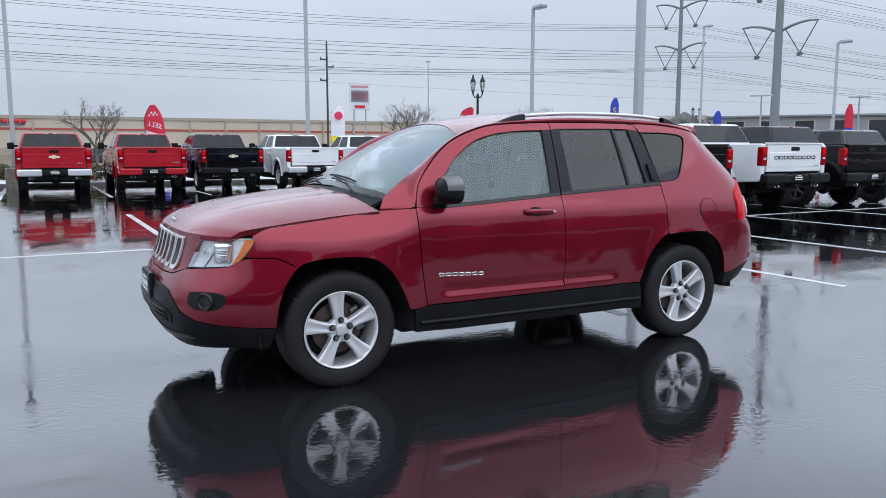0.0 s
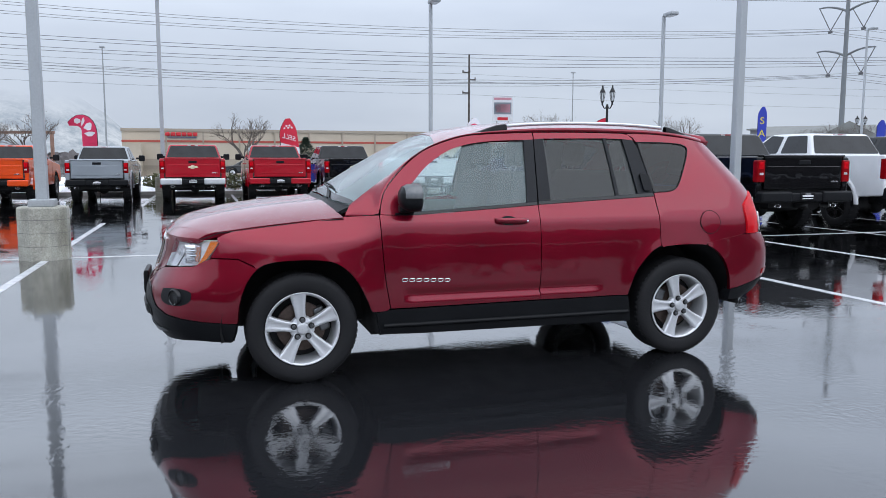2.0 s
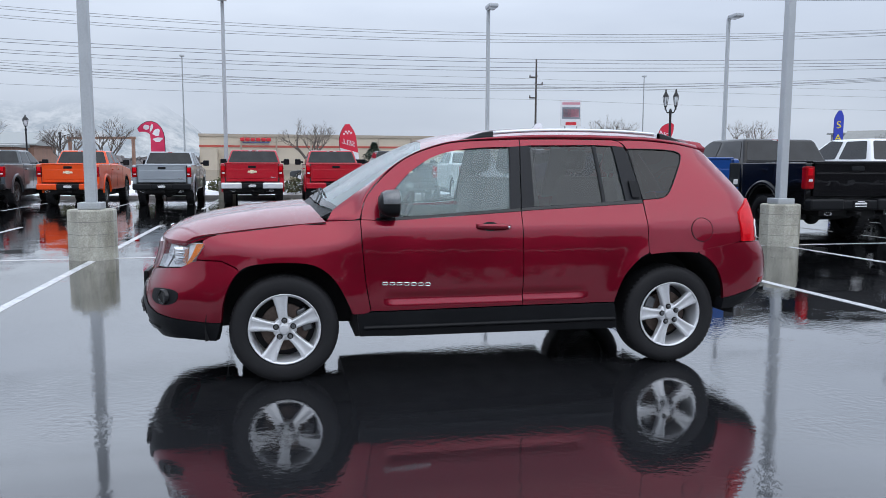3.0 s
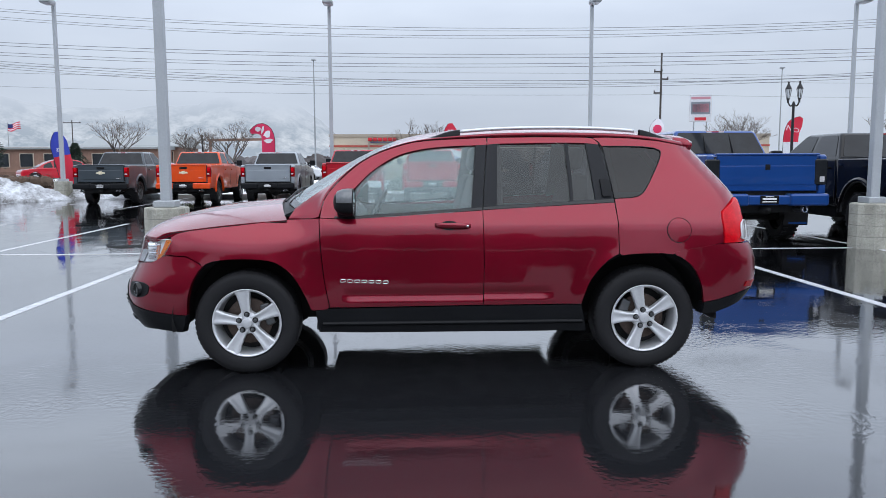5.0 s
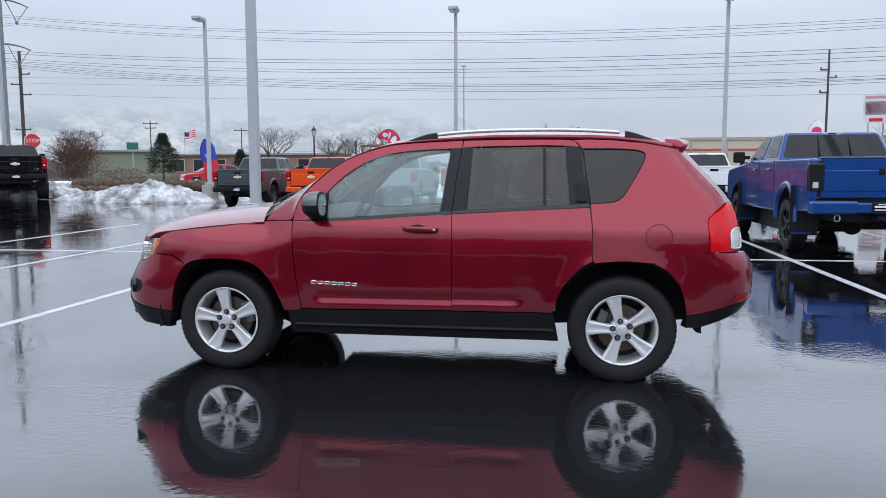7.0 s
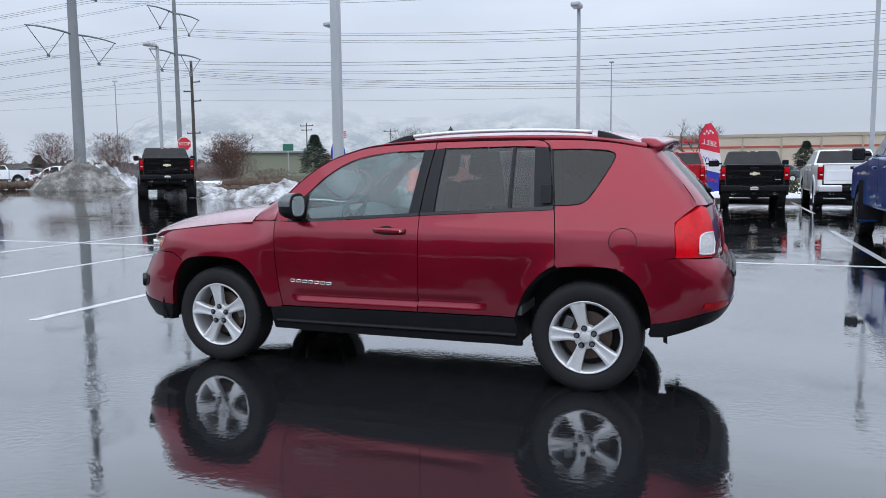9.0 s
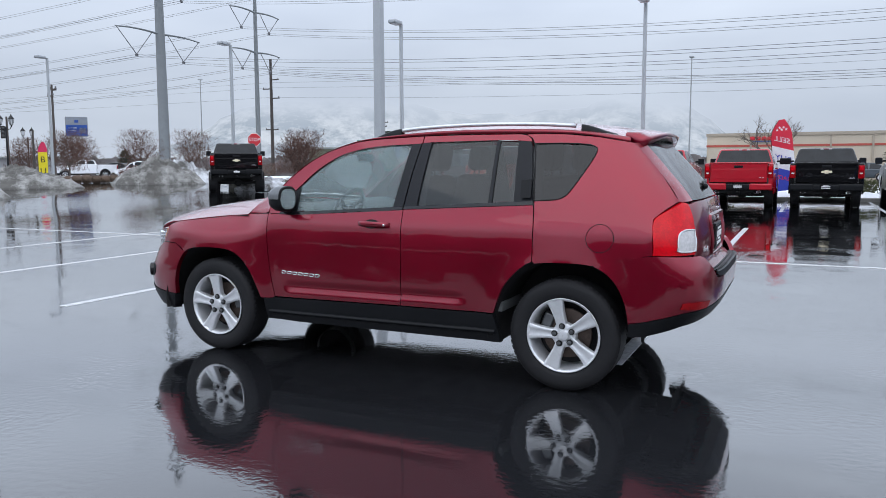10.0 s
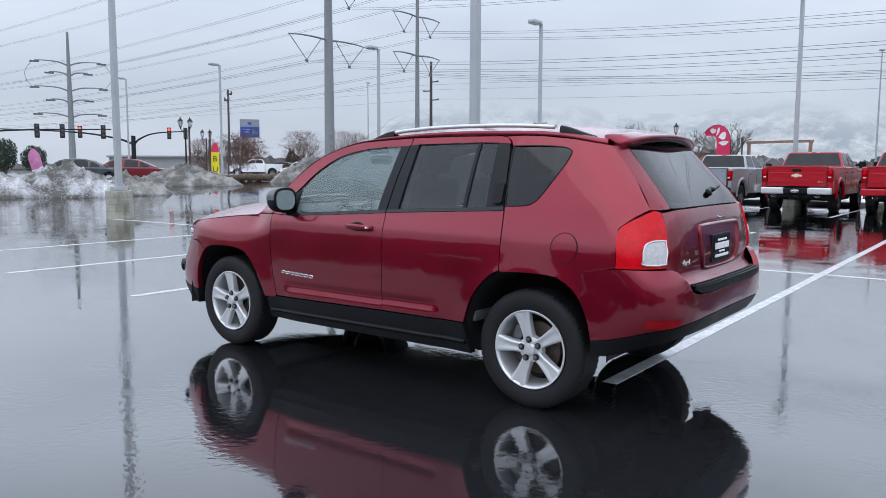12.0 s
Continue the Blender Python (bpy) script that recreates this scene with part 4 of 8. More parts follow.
loft(bm, [[rear(0.001)(s, z, 0) for s, z in outer + outer[:1]], [rear(0.016)(s * 0.97, 0.925 + (z - 0.925) * 0.96, 0) for s, z in outer + outer[:1]], [rear(0.014)(s * 1.06, 0.925 + (z - 0.925) * 1.06, 0) for s, z in inn + inn[:1]], [rear(-0.012)(s, z, 0) for s, z in inn + inn[:1]]])
part("plate_recess", bm, RED, tg)
bm = bmesh.new()
box(bm, 2.052, 2.092, -0.165, 0.165, 0.825, 0.985, 0.006)
pb = part("plate_frame", bm, BLK, tg)
bm = bmesh.new()
box(bm, 2.090, 2.096, -0.145, 0.145, 0.842, 0.968)
dp = part("dealer_plate", bm, M["gloss_black"], pb, "dark dealer plate with white print")
for z, h, w in ((0.950, 0.012, 0.08), (0.915, 0.036, 0.125), (0.882, 0.010, 0.05), (0.858, 0.016, 0.12)):
    bm = bmesh.new()
    box(bm, 2.095, 2.098, -w, w, z - h / 2, z + h / 2)
    part("print", bm, M["white"], dp)
bm = bmesh.new()
for y, h in ((-0.06, 0.022), (-0.025, 0.016), (0.01, 0.016), (0.045, 0.016)):
    p = rear(0.016)(y, 1.075, 0)
    box(bm, p.x, p.x + 0.006, y - 0.013, y + 0.013, 1.066, 1.066 + h, 0.002)
part("emblem", bm, M["chrome"], tg)
cu = bpy.data.curves.new("drive_badge", "FONT")
cu.body, cu.size, cu.extrude, cu.shear, cu.align_x = "4x4", 0.046, 0.002, 0.25, "CENTER"
tob = new("drive_badge_text", cu)
bpy.context.view_layer.update()
bm = bmesh.new()
bm.from_mesh(tob.to_mesh())
bpy.data.objects.remove(tob)
p = rear(0.004)(-s_rear(y=0.535, z=0.862), 0.845, 0)
bmesh.ops.transform(bm, matrix=pose(p.x, p.y, p.z, 90, 0, 74), verts=bm.verts[:])
part("drive_badge", bm, M["bright_trim"], tg, "chrome 4x4 badge", smooth=False)
rg = [(0.0, 1.150), ry(0.3, 1.149), ry(0.56, 1.146), ry(0.60, 1.150), ry(0.57, 1.25), ry(0.53, 1.38), ry(0.505, 1.475), ry(0.3, 1.492), (0.0, 1.497)]
for sg in (-1, 1):
    skin = [rx(1.945, 1.143), ry(0.67, 1.142), ry(0.604, 1.145), ry(0.576, 1.25), ry(0.536, 1.38), ry(0.511, 1.48), rx(1.66, 1.482), rx(1.755, 1.385), rx(1.84, 1.29)]
    part("rear_pillar", panel([(sg * s, z) for s, z in skin], rear(), 0.05, 0.015), RED, suv)
part("rear_glass", panel(both(rg), rear(-0.004), 0.06, 0.012), M["glass_rear"], tg, "dark rain-beaded rear glass")
bm = bmesh.new()
tube(bm, [rear(0.012)(s, z, 0) for s, z in ((0.02, 1.215), (0.12, 1.243), (0.20, 1.235), (0.34, 1.25))], 0.008, 6)
wp = part("rear_wiper", bm, BLK, tg)
bm = bmesh.new()
bmesh.ops.create_uvsphere(bm, u_segments=10, v_segments=6, radius=0.019, matrix=Matrix.Translation(rear(0.008)(0.03, 1.213, 0)))
part("wiper_hub", bm, BLK, wp)
# spoiler
bm = bmesh.new()
rows = []
for y in np.linspace(-0.56, 0.56, 17):
    t = abs(y) / 0.56
    zt = z_mid(1.60) - 0.052 * (abs(y) / 0.60) ** 3
    back = 1.795 - 0.075 * t ** 3
    rows.append([Vector((1.60, y, zt - 0.002)), Vector((1.68, y, zt - 0.008)), Vector((back - 0.02, y, zt - 0.024 - 0.01 * t)), Vector((back, y, zt - 0.034 - 0.01 * t)), Vector((back - 0.012, y, zt - 0.060 - 0.020 * t)), Vector((1.68, y, zt - 0.082 - 0.012 * t)), Vector((1.62, y, zt - 0.088 - 0.012 * t)), Vector((1.60, y, zt - 0.04))])
g = loft(bm, rows, True)
bm.faces.new(g[0])
bm.faces.new(g[-1][::-1])
bmesh.ops.recalc_face_normals(bm, faces=bm.faces[:])
part("spoiler", bm, RED, suv, "red roof spoiler over the rear glass")
# black sheet painting the shade under the red spoiler
bm = bmesh.new()
loft(bm, [[Vector((1.775 - 0.07 * (abs(y) / 0.55) ** 3, y, 1.532 - 0.085 * (abs(y) / 0.6) ** 2.2)) for y in np.linspace(-0.55, 0.55, 9)], [Vector((1.735 - 0.04 * (abs(y) / 0.55) ** 2, y, 1.497 - 0.03 * (abs(y) / 0.55) ** 2)) for y in np.linspace(-0.55, 0.55, 9)], [Vector((1.64 - 0.02 * (abs(y) / 0.55) ** 2, y, 1.53 - 0.04 * (abs(y) / 0.55) ** 2)) for y in np.linspace(-0.55, 0.55, 9)]])
part("spoiler_underside", bm, M["gloss_black"], suv)
# rear bumper
arch = [bx(x, z) for x, z in ARCH_R if x > 1.49]
red_r = [(0.0, 0.692), ry(0.4, 0.694), ry(0.57, 0.700), ry(0.612, 0.715), ry(0.64, 0.76), ry(0.69, 0.825), ry(0.725, 0.838), bx(1.85, 0.841), bx(1.80, 0.838), bx(1.62, 0.807), bx(1.52, 0.790), bx(1.495, 0.786)]
low_r = [bx(1.708, 0.452), bx(1.80, 0.468), bx(1.90, 0.495), bx(2.0, 0.525), ry(0.60, 0.556), ry(0.4, 0.570), (0.0, 0.575)]
rb = part("rear_bumper", panel(both(red_r + arch + low_r), rear(0.003, x_bump), 0.05, 0.03), RED, suv)
valr = [(0.0, 0.571), ry(0.4, 0.566), ry(0.60, 0.552), bx(2.0, 0.521), bx(1.90, 0.491), bx(1.80, 0.464), bx(1.708, 0.447), bx(1.70, 0.372), bx(1.78, 0.376), bx(1.88, 0.405), bx(1.98, 0.440), ry(0.6, 0.470), ry(0.3, 0.478), (0.0, 0.48)]
part("rear_valance", panel(both(valr), rear(0.006, x_bump), 0.05, 0.08), BLK, suv, "black plastic rear valance")
part("step_pad", panel(both([(0.0, 0.738), ry(0.45, 0.738), ry(0.575, 0.735), ry(0.590, 0.728), ry(0.53, 0.706), ry(0.4, 0.698), (0.0, 0.694)]), rear(0.007, x_bump), 0.05, 0.012), BLK, rb, "ribbed black step pad")
bm = bmesh.new()
loft(bm, [[Vector((rear(0.012, x_bump)(s, 0.737, 0).x - k, rear(0.012, x_bump)(s, 0.737, 0).y * (1 - k * 0.5), 0.739 + 0.012 * k / 0.1)) for s in np.linspace(-0.572, 0.572, 21)] for k in (0.0, 0.05, 0.12)])
part("step_top", bm, BLK, rb)
for k in (0.02, 0.045, 0.07, 0.095):
    bm = bmesh.new()
    tube(bm, [Vector((rear(0.012, x_bump)(s, 0.737, 0).x - k, rear(0.012, x_bump)(s, 0.737, 0).y * (1 - k * 0.5), 0.742 + 0.012 * k / 0.1)) for s in np.linspace(-0.56, 0.56, 15)], 0.005, 5)
    part("step_rib", bm, BLK, rb)
for sg in (-1, 1):
    def q(pts):
        return [(sg * s, z) for s, z in pts]
    tl = curve_through([rx(1.832, 0.846), rx(1.828, 0.95), rx(1.826, 1.040), rx(1.875, 1.085), rx(1.94, 1.126)], 3) + [ry(0.715, 1.140), ry(0.690, 1.132), ry(0.692, 1.05), ry(0.702, 0.95), ry(0.722, 0.846)]
    lampo = part("tail_lamp", panel(q(tl), rear(0.012), 0.04, 0.03), M["lens_red"], suv, "large red tail lamp with white reversing light")
    wb = [rx(1.955, 0.890), rx(1.953, 0.93), rx(1.955, 0.962), rx(1.960, 0.974), rx(1.97, 0.982), ry(0.78, 0.988), ry(0.74, 0.988), ry(0.716, 0.988), ry(0.718, 0.93), ry(0.728, 0.868), ry(0.77, 0.864), rx(1.97, 0.866), rx(1.950, 0.874)]
    part("reversing_light", panel(q(wb), rear(0.016), 0.04, 0.008), M["lens_white"], lampo, "white reversing lens")
    bm = bmesh.new()
    loop = q(wb) + q(wb)[:1]
    tube(bm, [rear(0.017)(s, z, 0) for s, z in loop], 0.005, 5, caps=False)
    part("lens_rim", bm, M["alloy"], lampo)
    part("reflector", panel(q([ry(0.70, 0.585), ry(0.79, 0.588), bx(2.0, 0.583), bx(1.985, 0.548), ry(0.80, 0.540), ry(0.71, 0.545)]), rear(0.008, x_bump), 0.04, 0.01), M["lens_deep"], rb, "red reflector")

# door handles, mirrors, badge, wipers
for sg in (-1, 1):
    S = side(sg)
    bm = bmesh.new()
    rows = []
    for x in np.linspace(-0.085, 0.150, 13):
        t = (x + 0.085) / 0.235
        lift = 0.036 * (1 - abs(2 * t - 1) ** 6)
        h = 0.014 + 0.006 * math.sin(math.pi * t)
        c = S(x, 0.972 - 0.006 * (t - 0.5), 0)
        rows.append([c + Vector((0, sg * (lift + 0.010 * math.cos(a)), h * math.sin(a))) for a in np.linspace(0, 2 * math.pi, 11)[:-1]])
    g = loft(bm, rows, True)
    bm.faces.new(g[0])
    bm.faces.new(g[-1][::-1])
    bmesh.ops.recalc_face_normals(bm, faces=bm.faces[:])
    dh = part("door_handle", bm, RED, suv)
    # the cup is not hollowed: a flat dark ellipse paints its shade
    ell = [(0.01 + 0.058 * math.cos(a), 0.972 + 0.030 * math.sin(a)) for a in np.linspace(0, 2 * math.pi, 22)[:-1]]
    part("handle_cup", panel(ell, side(sg, 0.0015), 0.04, 0.0), M["dark"], dh, "flat dark patch, painted shade of the finger cup")
    bm = bmesh.new()
    kc = S(0.127, 0.969, 0) + Vector((0, sg * 0.046, 0))
    lathe(bm, [(0.0085, -0.02), (0.0085, -0.002), (0.006, 0.0), (0.001, -0.001)], look(kc, kc - Vector((0, sg, 0))), 14)
    part("key_cylinder", bm, M["chrome"], dh)
    # mirror
    mroot = bmesh.new()
    c = Vector((-0.685, sg * 0.938, 1.130))
    rows = []
    for k, (t, wy, hz, dx) in enumerate(((0.0, 0.86, 0.84, 0.055), (0.02, 0.98, 0.97, 0.05), (0.25, 1.0, 1.0, 0.03), (0.55, 0.95, 0.96, 0.0), (0.8, 0.78, 0.78, -0.03), (0.95, 0.5, 0.5, -0.05), (1.0, 0.12, 0.12, -0.055))):
        rows.append([c + Vector((0.080 - 0.128 * t, sg * 0.104 * wy * math.copysign(abs(math.cos(a)) ** 0.75, math.cos(a)), 0.086 * hz * math.copysign(abs(math.sin(a)) ** 0.75, math.sin(a)))) for a in np.linspace(0, 2 * math.pi, 25)[:-1]])
    g = loft(mroot, rows, True)
    mroot.faces.new(g[-1])
    mroot.faces.new(g[0][::-1])
    bmesh.ops.recalc_face_normals(mroot, faces=mroot.faces[:])
    mir = part("door_mirror", mroot, BLK, suv, "black door mirror with satin cap")
    bm = bmesh.new()
    rows = []
    for t in np.linspace(0.03, 0.80, 7):
        sc = 1.015 * float(np.interp(t, [0, 0.25, 0.55, 0.8], [0.985, 1.0, 0.955, 0.79]))
        rows.append([c + Vector((0.080 - 0.130 * t, sg * 0.1045 * sc * math.copysign(abs(math.cos(a)) ** 0.75, math.cos(a)), 0.0865 * sc * math.copysign(abs(math.sin(a)) ** 0.75, math.sin(a)))) for a in np.linspace(0.0, math.pi, 15)])
    loft(bm, rows)
    part("cap", bm, M["alloy_dark"], mir, "satin grey upper cap")
    bm = bmesh.new()
    vs = [bm.verts.new(c + Vector((0.0815, sg * 0.084 * math.copysign(abs(math.cos(a)) ** 0.7, math.cos(a)), 0.068 * math.copysign(abs(math.sin(a)) ** 0.7, math.sin(a))))) for a in np.linspace(0, 2 * math.pi, 25)[:-1]]
    bm.faces.new(vs)
    part("mirror_glass", bm, M["mirror"], mir, "silvered mirror glass", smooth=False)
    bm = bmesh.new()
    box(bm, -0.715, -0.635, min(sg * 0.80, sg * 0.90), max(sg * 0.80, sg * 0.90), 1.035, 1.085, 0.015)
    part("mirror_arm", bm, BLK, mir)
    # model badge as a row of plain rounded loops
    for k in range(7):
        bm = bmesh.new()
        x = -0.705 + 0.0462 * k
        zc = 0.617 - 0.002 * k
        loop = [(x + 0.003, zc - 0.005), (x + 0.007, zc - 0.0085), (x + 0.031, zc - 0.0085), (x + 0.036, zc - 0.004), (x + 0.036, zc + 0.005), (x + 0.032, zc + 0.0085), (x + 0.008, zc + 0.0085), (x + 0.003, zc + 0.005)]
        tube(bm, [side(sg, 0.002)(u, v, 0) for u, v in loop + loop[:1]], 0.0033, 6, caps=False)
        part("badge_bar", bm, M["chrome"], suv)
    # front wiper
    bm = bmesh.new()
    y0 = -0.50 if sg < 0 else 0.12
    T = top(0.018)
    tube(bm, [T(-1.10, y0, 0), T(-1.06, y0 + 0.22, 0), T(-1.05, y0 + 0.44, 0)], 0.007, 6)
    wp = part("wiper", bm, M["plastic"], suv)
    bm = bmesh.new()
    T2 = top(0.012)
    tube(bm, [T2(-1.035, y0 + k, 0) for k in np.linspace(0.10, 0.56, 6)], 0.006, 6)
    part("blade", bm, M["rubber"], wp)
# wheels
def wheel(h, sg, turn):
    m = pose(h, sg * 0.875, 0.34, 90 if sg < 0 else -90, 0, 0)
    root = empty("wheel")
    root.parent = suv
    root.matrix_basis = m
    # local z points out of the car
    bm = bmesh.new()
    prof = [(0.220, -0.02), (0.229, -0.010), (0.250, 0.002), (0.296, 0.007), (0.325, -0.006), (0.336, -0.024), (0.340, -0.045), (0.341, -0.11), (0.340, -0.17), (0.335, -0.195), (0.318, -0.212), (0.28, -0.218), (0.24, -0.205)]
    lathe(bm, prof, None, 56)
    ty = part("tyre", bm, M["rubber"], root, "wet black road tyre")
    bm = bmesh.new()
    n_t = 60
    for i in range(n_t):
        for k, zc in enumerate((-0.038, -0.178)):
            a = 2 * math.pi * (i + 0.5 * k) / n_t
            box(bm, 0.326, 0.3395, -0.0125, 0.0125, zc - 0.017, zc + 0.017, m=pose(0, 0, 0, 0, 0, math.degrees(a)))
    part("tread_block", bm, M["rubber"], ty)
    tagged(ty.children[0], kind="stuff")
    bm = bmesh.new()
    lathe(bm, [(0.223, -0.012), (0.2265, -0.004), (0.224, 0.0), (0.217, -0.002), (0.209, -0.012), (0.203, -0.035), (0.198, -0.12), (0.19, -0.19)], None, 56)
    rim = part("rim", bm, M["alloy"], root, "five-spoke silver alloy rim")
    for i in range(5):
        bm = bmesh.new()
        a = radians(turn + 72 * i)
        rows = []
        for r, w, z, d in ((0.030, 0.034, -0.016, 0.05), (0.065, 0.030, -0.014, 0.05), (0.10, 0.031, -0.013, 0.045), (0.15, 0.038, -0.010, 0.04), (0.19, 0.046, -0.006, 0.035), (0.217, 0.054, -0.002, 0.03)):
            c, s = math.cos(a), math.sin(a)
            def P(u, hh):
                return Vector((r * c - u * s, r * s + u * c, hh))
            rows.append([P(-w, z - d), P(-w, z - 0.008), P(-w * 0.86, z), P(-w * 0.45, z), P(-w * 0.30, z - 0.006), P(w * 0.30, z - 0.006), P(w * 0.45, z), P(w * 0.86, z), P(w, z - 0.008), P(w, z - d)])
        loft(bm, rows)
        part("spoke", bm, M["alloy"], rim)
    bm = bmesh.new()
    lathe(bm, [(0.078, -0.055), (0.074, -0.024), (0.068, -0.018), (0.036, -0.016), (0.033, -0.004), (0.028, -0.001), (0.001, 0.001)], None, 28)
    part("hub_cap", bm, M["alloy"], rim)
    for i in range(5):
        a = radians(turn - 6 + 72 * i)
        bm = bmesh.new()
        lathe(bm, [(0.019, -0.016), (0.0185, -0.0095), (0.001, -0.0095)], Matrix.Translation((0.056 * math.cos(a), 0.056 * math.sin(a), 0)), 14)
        part("lug_seat", bm, M["dark"], rim)
        bm = bmesh.new()
        lathe(bm, [(0.0125, -0.014), (0.0125, 0.004), (0.009, 0.009), (0.001, 0.010)], Matrix.Translation((0.056 * math.cos(a), 0.056 * math.sin(a), -0.002)), 6)
        part("lug_nut", bm, M["alloy_dark"], rim, smooth=False)
    bm = bmesh.new()
    lathe(bm, [(0.06, -0.09), (0.15, -0.09), (0.152, -0.10), (0.152, -0.112), (0.05, -0.115)], None, 32)
    part("brake_disc", bm, M["iron"], root, "rusty brake disc")
    bm = bmesh.new()
    disc(bm, 0.20, -0.15, None, 32)
    part("backing_plate", bm, M["dark"], root)
    bm = bmesh.new()
    box(bm, 0.10, 0.165, -0.075, 0.075, -0.135, -0.07, 0.012, m=pose(0, 0, 0, 0, 0, 20 if h < 0 else 160))
    part("caliper", bm, M["alloy_dark"], root)
    return root


# angles are seen from the open side of each wheel
wheel(HUBS[0], -1, 97)
wheel(HUBS[1], -1, 105)
wheel(HUBS[0], 1, 40)
wheel(HUBS[1], 1, 12)

# underbody and cabin
bm = bmesh.new()
prism(bm, [(-0.80, 0.30), (-0.80, 0.52), (0.80, 0.52), (0.80, 0.30), (0.70, 0.24), (-0.70, 0.24)], -0.86, 0.87)
bmesh.ops.transform(bm, matrix=Matrix.Identity(4), verts=bm.verts[:])
part("floor_pan", bm, M["dark"], suv, smooth=False)
bm = bmesh.new()
box(bm, -1.95, 1.55, -0.40, 0.40, 0.30, 0.56, 0.02)
part("engine_tray", bm, M["dark"], suv, smooth=False)
bm = bmesh.new()
box(bm, 1.50, 1.96, -0.415, 0.415, 0.46, 0.56, 0.02)
box(bm, 1.785, 1.93, -0.72, 0.72, 0.47, 0.55, 0.02)
part("spare_wheel_tray", bm, M["dark"], suv, smooth=False)
bm = bmesh.new()
tube(bm, [(1.317, -0.74, 0.31), (1.317, 0.74, 0.31)], 0.045, 10)
part("rear_axle", bm, M["dark"], suv)
bm = bmesh.new()
tube(bm, [(-1.317, -0.74, 0.30), (-1.317, 0.74, 0.30)], 0.04, 10)
part("front_axle", bm, M["dark"], suv)
bm = bmesh.new()
tube(bm, [(0.3, 0.25, 0.27), (1.0, 0.30, 0.27), (1.60, 0.45, 0.36)], 0.03, 8)
tube(bm, [(1.40, 0.45, 0.40), (1.66, 0.46, 0.40)], 0.06, 12)
part("exhaust", bm, M["alloy_dark"], suv)
bm = bmesh.new()
loft(bm, [[Vector((x, y, z)) for y in (-0.70, -0.4, 0, 0.4, 0.70)] for x, z in ((-1.04, 1.02), (-0.95, 1.07), (-0.78, 1.085), (-0.66, 1.06), (-0.60, 0.98), (-0.58, 0.75), (-0.70, 0.55))])
part("dashboard", bm, M["dash"], suv)
bm = bmesh.new()
box(bm, -0.78, 0.9, -0.79, 0.79, 0.44, 0.50)
part("cabin_floor", bm, M["dash"], suv, smooth=False)
bm = bmesh.new()
loft(bm, [[top(-0.03)(x, y, 0) for y in np.linspace(-0.56, 0.56, 9)] for x in np.linspace(-0.33, 1.60, 12)])
part("headliner", bm, M["headliner"], suv)
bm = bmesh.new()
box(bm, 1.10, 1.90, -0.74, 0.74, 0.81, 0.98, 0.03)
part("cargo_trim", bm, M["dash"], suv)
for sg in (-1, 1):
    bm = bmesh.new()
    loft(bm, [[Vector((x, sg * (half_width(x, z) - 0.05 - 0.03 * (z < 0.9)), z)) for x in np.linspace(-0.72, 0.85, 8)] for z in (0.5, 0.75, 0.95, 1.03)])
    part("door_card", bm, M["dash"], suv)

def seat(x, y, w, head=True):
    root = empty("seat")
    root.parent = suv
    bm = bmesh.new()
    box(bm, x - 0.30, x + 0.20, y - w / 2, y + w / 2, 0.62, 0.76, 0.05, 3)
    part("cushion", bm, M["cloth"], root)
    bm = bmesh.new()
    box(bm, -0.065, 0.065, -w / 2, w / 2, 0, 0.62, 0.05, 3, pose(x + 0.20, y, 0.68, 0, 14, 0))
    part("backrest", bm, M["cloth"], root)
    for yy in ((y,) if w < 0.8 else (y - w * 0.32, y + w * 0.32)):
        bm = bmesh.new()
        box(bm, -0.05, 0.05, -0.13, 0.13, 0, 0.19, 0.045, 3, pose(x + 0.355, yy, 1.315, 0, 10, 0))
        hd = part("headrest", bm, M["cloth"], root)
        bm = bmesh.new()
        for k in (-0.05, 0.05):
            tube(bm, [(x + 0.34, yy + k, 1.27), (x + 0.36, yy + k, 1.34)], 0.007, 6)
        part("headrest_post", bm, M["chrome"], hd)


seat(-0.10, -0.36, 0.50)
seat(-0.10, 0.36, 0.50)
seat(0.72, 0.0, 1.20)
sw = empty("steering_wheel", pose(-0.50, -0.36, 1.02, 0, -62, 0))
sw.parent = suv
bm = bmesh.new()
tube(bm, [(0.18 * math.cos(a), 0.18 * math.sin(a), 0) for a in np.linspace(0, 2 * math.pi, 33)], 0.016, 8, caps=False)
part("rim", bm, M["gloss_black"], sw)
bm = bmesh.new()
for a in (0, 120, 240):
    box(bm, 0.02, 0.175, -0.02, 0.02, -0.012, 0.006, 0.005, m=pose(0, 0, 0, 0, 0, a + 60))
lathe(bm, [(0.06, -0.03), (0.06, 0.005), (0.04, 0.016), (0.001, 0.018)], None, 18)
part("hub", bm, M["gloss_black"], sw)
bm = bmesh.new()
tube(bm, [(0, 0, -0.02), (0, 0, -0.25)], 0.035, 10)
part("column", bm, M["dash"], sw)
bm = bmesh.new()
box(bm, -0.56, -0.53, -0.115, 0.115, 1.385, 1.445, 0.02, 3)
part("rear_view_mirror", bm, M["gloss_black"], suv)

# ---- pickups ----
def paint(name, color, metal=0.0, spec=0.25):
    return car_paint(name, color, metal, 0.34, spec=spec)


